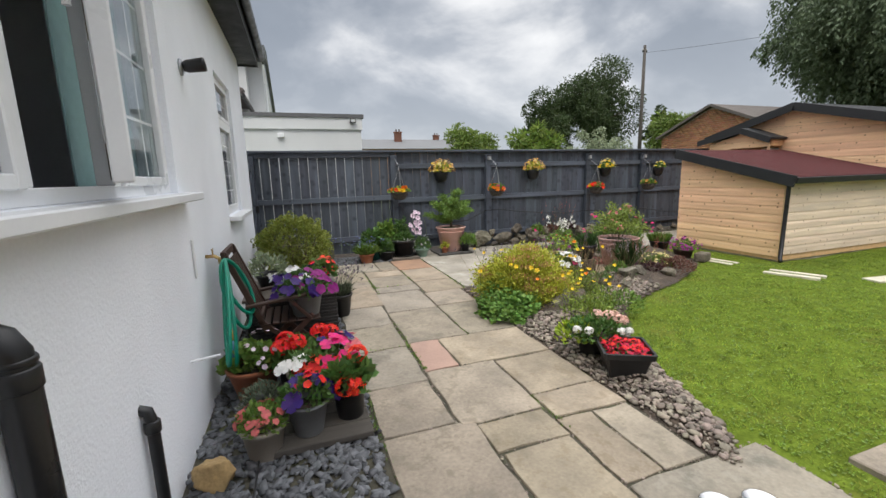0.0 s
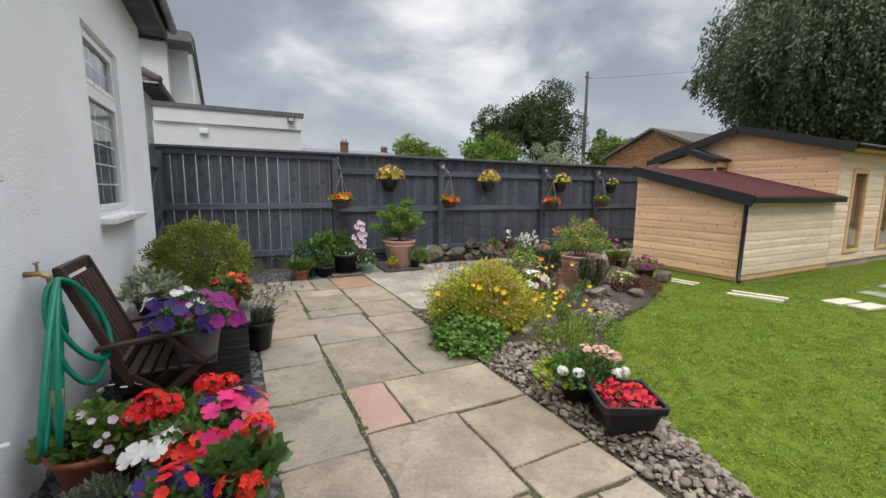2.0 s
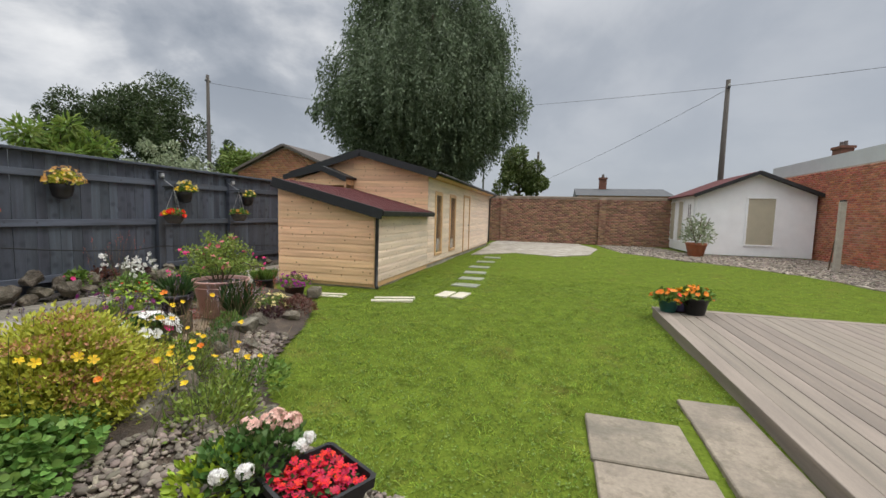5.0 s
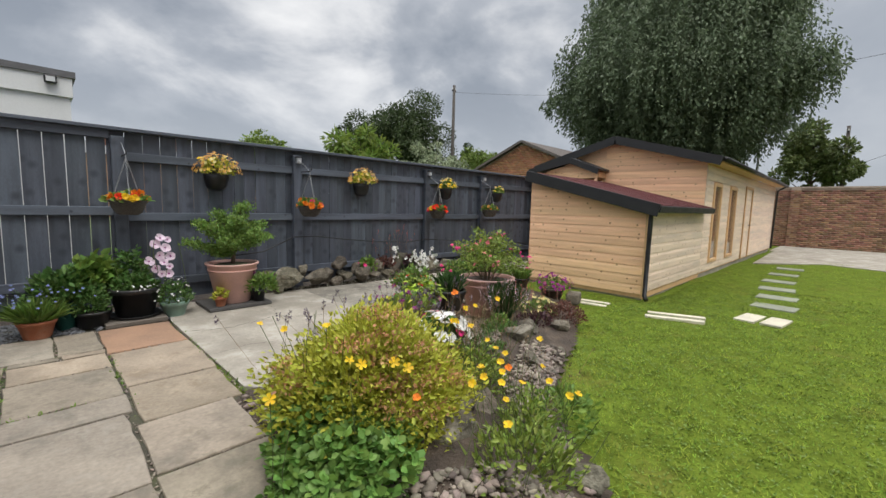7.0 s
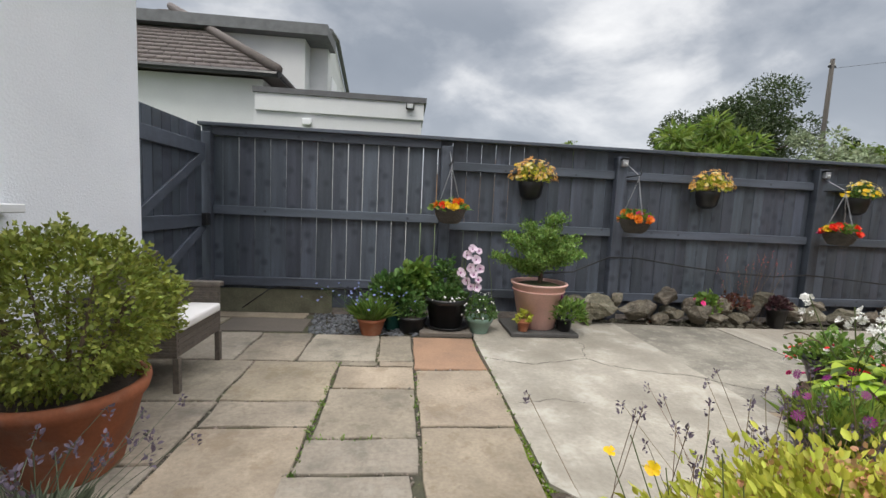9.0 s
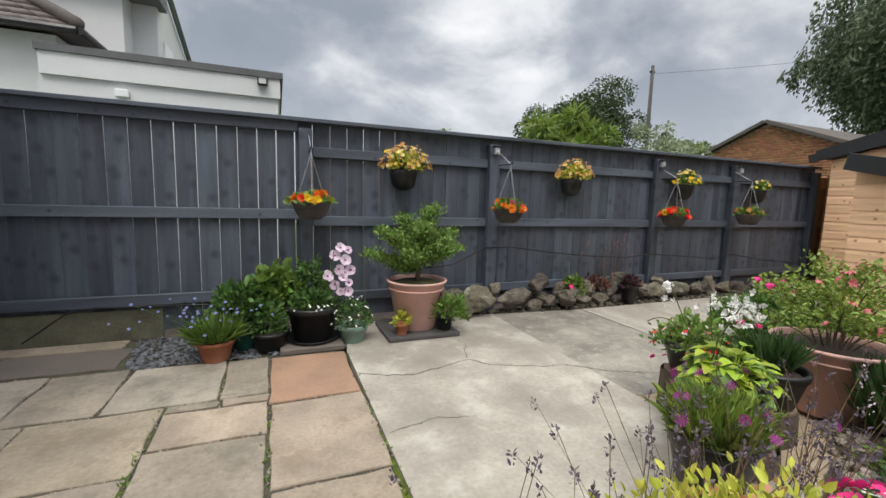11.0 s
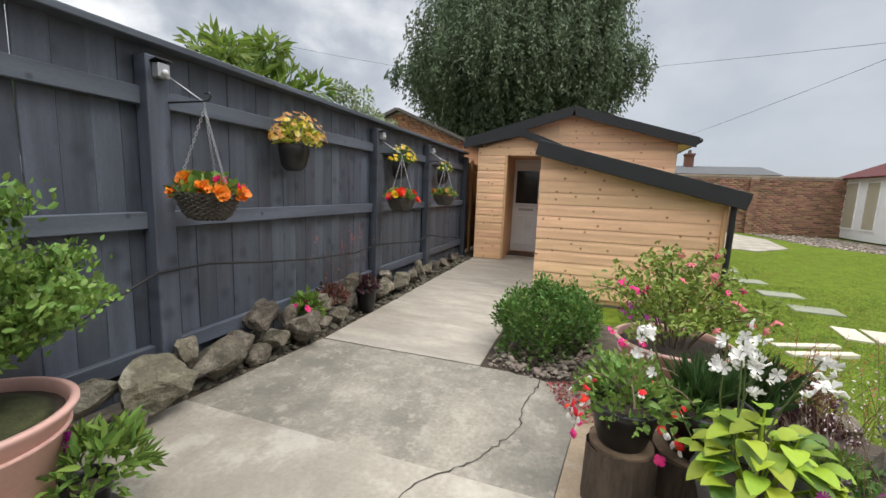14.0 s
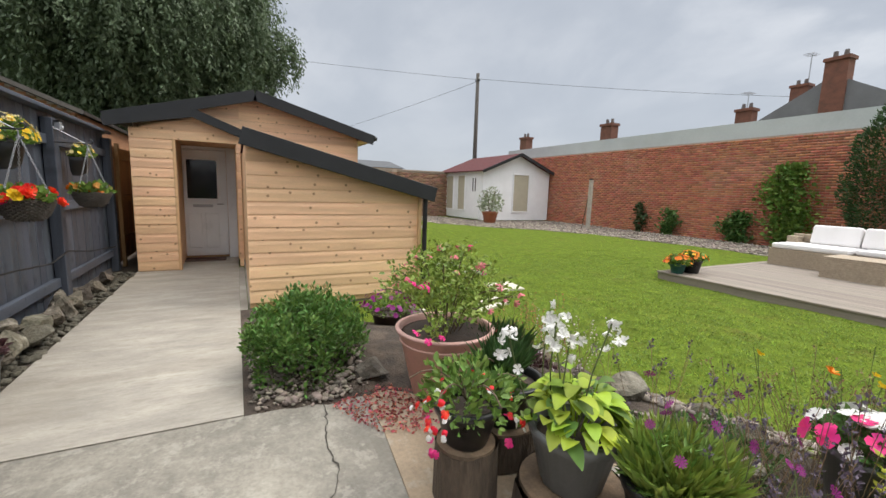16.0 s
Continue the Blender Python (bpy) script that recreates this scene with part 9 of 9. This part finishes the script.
for k_ in range(96):
    a, t = k_ * 2.4 + rgx.uniform(-0.5, 0.5), (k_ + 0.5) / 96
    rr = 0.03 + 0.15 * math.sqrt(t)
    items.append(((rr * math.cos(a), rr * math.sin(a), 0.29 + 0.24 * (1 - t) * rgx.uniform(0.5, 1.0)), (math.cos(a) * 0.7 + rgx.gauss(0, 0.4), math.sin(a) * 0.7 + rgx.gauss(0, 0.4), rgx.uniform(-0.1, 0.6)), rgx.uniform(0.075, 0.115), rgx.uniform(0.058, 0.08)))
broad(o, items[::2] + items[1::4], L_LIME)
broad(o, items[3::4], L_FRESH, "green_leaf")
for b_, d_, _l, _w in items[::5]:
    part("petiole", tube([(b_[0] * 0.3, b_[1] * 0.3, 0.23), b_], 0.004, 5), L_LIME, o)
tp = stalks(o, (0.03, -0.02, 0.3), (0.2, 0.22), 6, 0.36, 0.5, STEM, 375, 0.25, 0.004)
P_ = np.concatenate([tp + RNG.normal(0, 0.026, tp.shape) - np.array([0, 0, 0.016 * k]) for k in range(9)])
part("flower", petals("flower", P_, RNG.normal(0, 1, P_.shape) + np.array([0, 0, 0.1]), 0.044, F_WHITE, 5, 0.9), F_WHITE, o)
o = thing("potted_fuchsia", 5.02, 5.50, 0.03, "big faded pink pot of leggy pink fuchsia", "potted plant")
pot_parts(o, 0.32, 0.215, 0.46, PINKPOT, rim=0.03, seg=56, roll=0.016)
part("ridge", lathe([(0.298, 0), (0.306, 0.004), (0.306, 0.012), (0.30, 0.016)], 56, at=(0, 0, 0.365)), PINKPOT, o, smooth=True)
rg = np.random.default_rng(380)
LP = []
for k_ in range(24):
    a = k_ * 2.4
    rr = 0.5 * math.sqrt((k_ + 1) / 24)
    e = (rr * math.cos(a), rr * math.sin(a), 0.95 - 0.30 * (rr / 0.5) ** 2 + rg.uniform(-0.08, 0.1))
    pth = bez((e[0] * 0.2, e[1] * 0.2, 0.43), (e[0] * 0.5, e[1] * 0.5, e[2]), e, 8)
    part("stem", tube(pth, 0.004, 5), TWIG, o)
    q = np.array(pth)
    n = 120
    LP.append(q[rg.integers(3, 9, n)] + np.clip(rg.normal(0, 0.04, (n, 3)), -0.07, 0.07))
    if k_ % 2 == 0:
        for _ in range(3):
            part("bloom", petals("bloom", np.array([e]) + rg.normal(0, 0.05, (1, 3)), rg.normal(0, 0.4, (1, 3)) + np.array([0, 0, 0.8]), 0.05, F_PINK if k_ % 4 else F_CORAL, 5, -0.9, rg), F_PINK, o)
LP = np.concatenate(LP)
LP = LP[LP[:, 2] > 0.52]
part("foliage", leaves("foliage", LP, rg.normal(0, 0.7, LP.shape) + np.array([0, 0, 0.3]), 0.036, L_POPPY, 0.5, rng=rg), L_POPPY, o)
o = thing("box_shrub", 5.72, 6.30, 0.03, "dense dark green box shrub by the path", "shrub")
rg = np.random.default_rng(390)
LP, LD = [], []
for k_ in range(46):
    a, rr = k_ * 2.4, 0.42 * math.sqrt((k_ + 0.5) / 46)
    c = np.array([rr * math.cos(a), rr * math.sin(a), 0.56 - 0.9 * rr ** 1.5 - rg.uniform(0, 0.2)])
    n = 150
    d = unit(rg.normal(0, 1, (n, 3)))
    LP.append(c + d * np.array([0.06, 0.06, 0.17]) * rg.uniform(0.2, 1.05, (n, 1)))
    LD.append(d + np.array([0, 0, 0.9]))
part("foliage", leaves("foliage", np.concatenate(LP), np.concatenate(LD), 0.036, L_SHRUB, 0.5, rng=rg), L_SHRUB, o)
mound(o, (0, 0, -0.02), (0.40, 0.38, 0.26), 1100, 0.04, L_SHRUB, 391, 0.5, 0.75, name="skirt")
part("stem", tube([(0, 0, -0.05), (0, 0, 0.4)], 0.02, 7), TWIG, o)
p = scatter_in([(5.0, 5.6), (5.35, 5.75), (5.15, 6.25), (4.75, 6.05), (4.6, 5.75)], 900, np.random.default_rng(8))
fp = part("fallen_petals", leaves("fallen_petals", np.c_[p, np.full(len(p), 0.008)], RNG.normal(0, 1, (len(p), 3)) * np.array([1, 1, 0.12]), 0.022, FALLEN, 0.6), FALLEN, label="scatter of fallen reddish petals on the concrete", kind="stuff")
fp["category"] = "petals"
# far end of the bed
o = thing("potted_grass", 6.72, 6.22, 0.0, "black pot of fine green foliage beside the lean-to", "potted plant")
pot_parts(o, 0.18, 0.14, 0.20, BLACKPL)
blades(o, (0, 0, 0.18), (0.15, 0.15), 420, 0.17, L_FRESH, 400, 0.08, 0.6)
o = thing("potted_daisy", 6.42, 5.42, 0.0, "brown pot of magenta daisies beside the lean-to", "potted plant")
pot_parts(o, 0.16, 0.12, 0.19, mat("brown_glaze", (0.07, 0.045, 0.035), 0.4, 0.2), band=True)
mound(o, (0, 0, 0.18), (0.24, 0.24, 0.16), 500, 0.04, L_FRESH, 401, 0.35)
blooms(o, (0, 0, 0.2), (0.27, 0.27, 0.2), 70, 0.045, F_MAG, 402, 8, 0.15)
for nm, x, y, r, n, lf, mt, lab, s in (("sedum", 5.42, 4.70, (0.3, 0.24, 0.2), 1500, 0.025, L_RUST, "rust-red sedum mound at the lawn edge", 403), ("heuchera", 5.0, 4.78, (0.22, 0.18, 0.12), 240, 0.05, L_PURPLE, "dark purple heuchera in the rockery", 404), ("fleabane", 5.38, 5.02, (0.26, 0.22, 0.2), 700, 0.035, L_FRESH, "pale yellow flowering mound in the rockery", 405), ("sedge", 4.50, 4.90, (0.17, 0.15, 0.18), 320, 0.04, L_FRESH, "light green tufted plant in the rockery", 406), ("ground_cover", 4.4, 4.75, (0.35, 0.25, 0.12), 700, 0.03, L_MID, "low green ground cover in the rockery", 407), ("ground_cover", 3.75, 4.5, (0.3, 0.22, 0.16), 520, 0.035, L_MID, "low green ground cover in the rockery", 408), ("astilbe", 3.35, 3.55, (0.22, 0.2, 0.2), 420, 0.04, L_FRESH, "light green leafy plant at the lawn edge", 409)):
    o = thing(nm, x, y, 0.05, lab, "plant")
    mound(o, (0, 0, 0), r, n, lf, mt, s, 0.5)
    if nm == "fleabane":
        blooms(o, (0, 0, 0.02), (0.27, 0.23, 0.22), 60, 0.04, F_PALEY, 410)
    if nm in ("sedge", "heuchera"):
        tp = stalks(o, (0, 0, 0.1), (0.3, 0.24), 30, 0.25, 0.5, L_DRY, s + 20, 0.4, 0.0015)
        spikes(o, tp, 0.12, F_BLUSH if nm == "sedge" else F_SALM, s + 21, 7, 0.013)
o = thing("dwarf_conifer", 4.90, 5.14, 0.08, "small dark blue-green conifer in the rockery", "conifer")
part("trunk", tube([(0, 0, -0.05), (0, 0, 0.3)], [0.012, 0.005], 6), TWIG, o)
blades(o, (0, 0, 0), (0.08, 0.08), 420, 0.36, L_DARK, 411, 0.05, 0.25)

# --- pots on the deck and by the summer house ---
for x, y, r, h_, mt, lab, s in ((7.10, -0.10, 0.125, 0.17, TEALPOT, "teal pot of orange begonias on the deck", 1), (7.06, -0.42, 0.16, 0.23, BLACKPL, "black pot of orange and yellow begonias on the deck", 2), (7.2, -0.28, 0.1, 0.14, LILACPOT, "lilac pot of yellow flowers on the deck", 3)):
    o = thing("potted_begonia", x, y, 0.105, lab, "potted plant", "pots on the deck")
    pot_parts(o, r, r * 0.75, h_, mt)
    mound(o, (0, 0, h_ - 0.01), (0.2, 0.2, 0.13), 360, 0.055, L_FRESH, 420 + s, 0.7)
    blooms(o, (0, 0, h_), (0.22, 0.22, 0.15), 16, 0.075, F_ORA if s < 3 else F_YEL, 430 + s, 6, 0.4)
    blooms(o, (0, 0, h_), (0.22, 0.22, 0.14), 8, 0.06, F_YEL if s == 2 else F_SCAR, 440 + s, 6, 0.4, name="small_flower")
o = thing("potted_bay", 18.9, -3.85, 0.0, "grey-green bay shrub in a terracotta tub by the summer house", "potted plant")
pot_parts(o, 0.36, 0.26, 0.52, TERRA, rim=0.1)
mound(o, (0, 0, 0.55), (0.55, 0.55, 1.05), 520, 0.15, L_SILVER, 450, 0.35, 0.3, jitter=0.7)
for k_ in range(6):
    a = k_ * 1.05
    part("stem", tube([(0, 0, 0.45), (0.2 * math.cos(a), 0.2 * math.sin(a), 1.0), (0.4 * math.cos(a), 0.4 * math.sin(a), 1.5)], 0.014, 5), TWIG, o)

# --- grit in the patio joints ---
rg = np.random.default_rng(455)
gx, gy = [], []
for x0, x1, y0, y1 in SLABS:
    nx, ny = int((x1 - x0) * 46), int((y1 - y0) * 46)
    gx += [rg.uniform(x0, x1, nx), np.full(ny, x1 + 0.011) + rg.normal(0, 0.006, ny)]
    gy += [np.full(nx, y1 + 0.011) + rg.normal(0, 0.006, nx), rg.uniform(y0, y1, ny)]
gx, gy = np.concatenate(gx), np.concatenate(gy)
gt = part("joint_grit", pebbles("joint_grit", np.stack([gx, gy, np.full(len(gx), -0.006)], 1), rg.gamma(3.0, 0.0019, len(gx)).clip(0.002, 0.012), PEBBLE, rg, 0.7, 0), PEBBLE, label="fine grit and crumbs in the patio joints", kind="stuff")
gt["category"] = "grit"

# --- weeds in the patio joints ---
rg = np.random.default_rng(460)
segs = [((0.87, 3.1), (0.87, 4.6), 160), ((0.93, 5.5), (0.93, 6.9), 150), ((1.55, 5.4), (1.55, 6.7), 70), ((2.15, 5.4), (2.15, 7.5), 100), ((0.35, 1.9), (0.35, 2.9), 110), ((1.47, 1.7), (1.47, 2.4), 40), ((1.0, 5.8), (1.5, 5.8), 30), ((0.4, 3.61), (0.85, 3.61), 30), ((1.5, 3.7), (1.5, 4.6), 30)]
pp = []
for (ax, ay), (bx_, by_), n in segs:
    t = np.clip(rg.normal(rg.uniform(0.2, 0.8), 0.28, n), 0, 1)
    pp.append(np.stack([ax + (bx_ - ax) * t + rg.normal(0, 0.012, n), ay + (by_ - ay) * t + rg.normal(0, 0.012, n), np.full(n, -0.01)], 1))
pp = np.concatenate(pp)
wd_ = part("joint_weeds", leaves("joint_weeds", pp, rg.normal(0, 0.6, pp.shape) + np.array([0, 0, 0.8]), 0.028, L_FRESH, 0.3, rng=rg), L_FRESH, label="small green weeds and moss in the patio joints", kind="stuff")
wd_["category"] = "weeds"
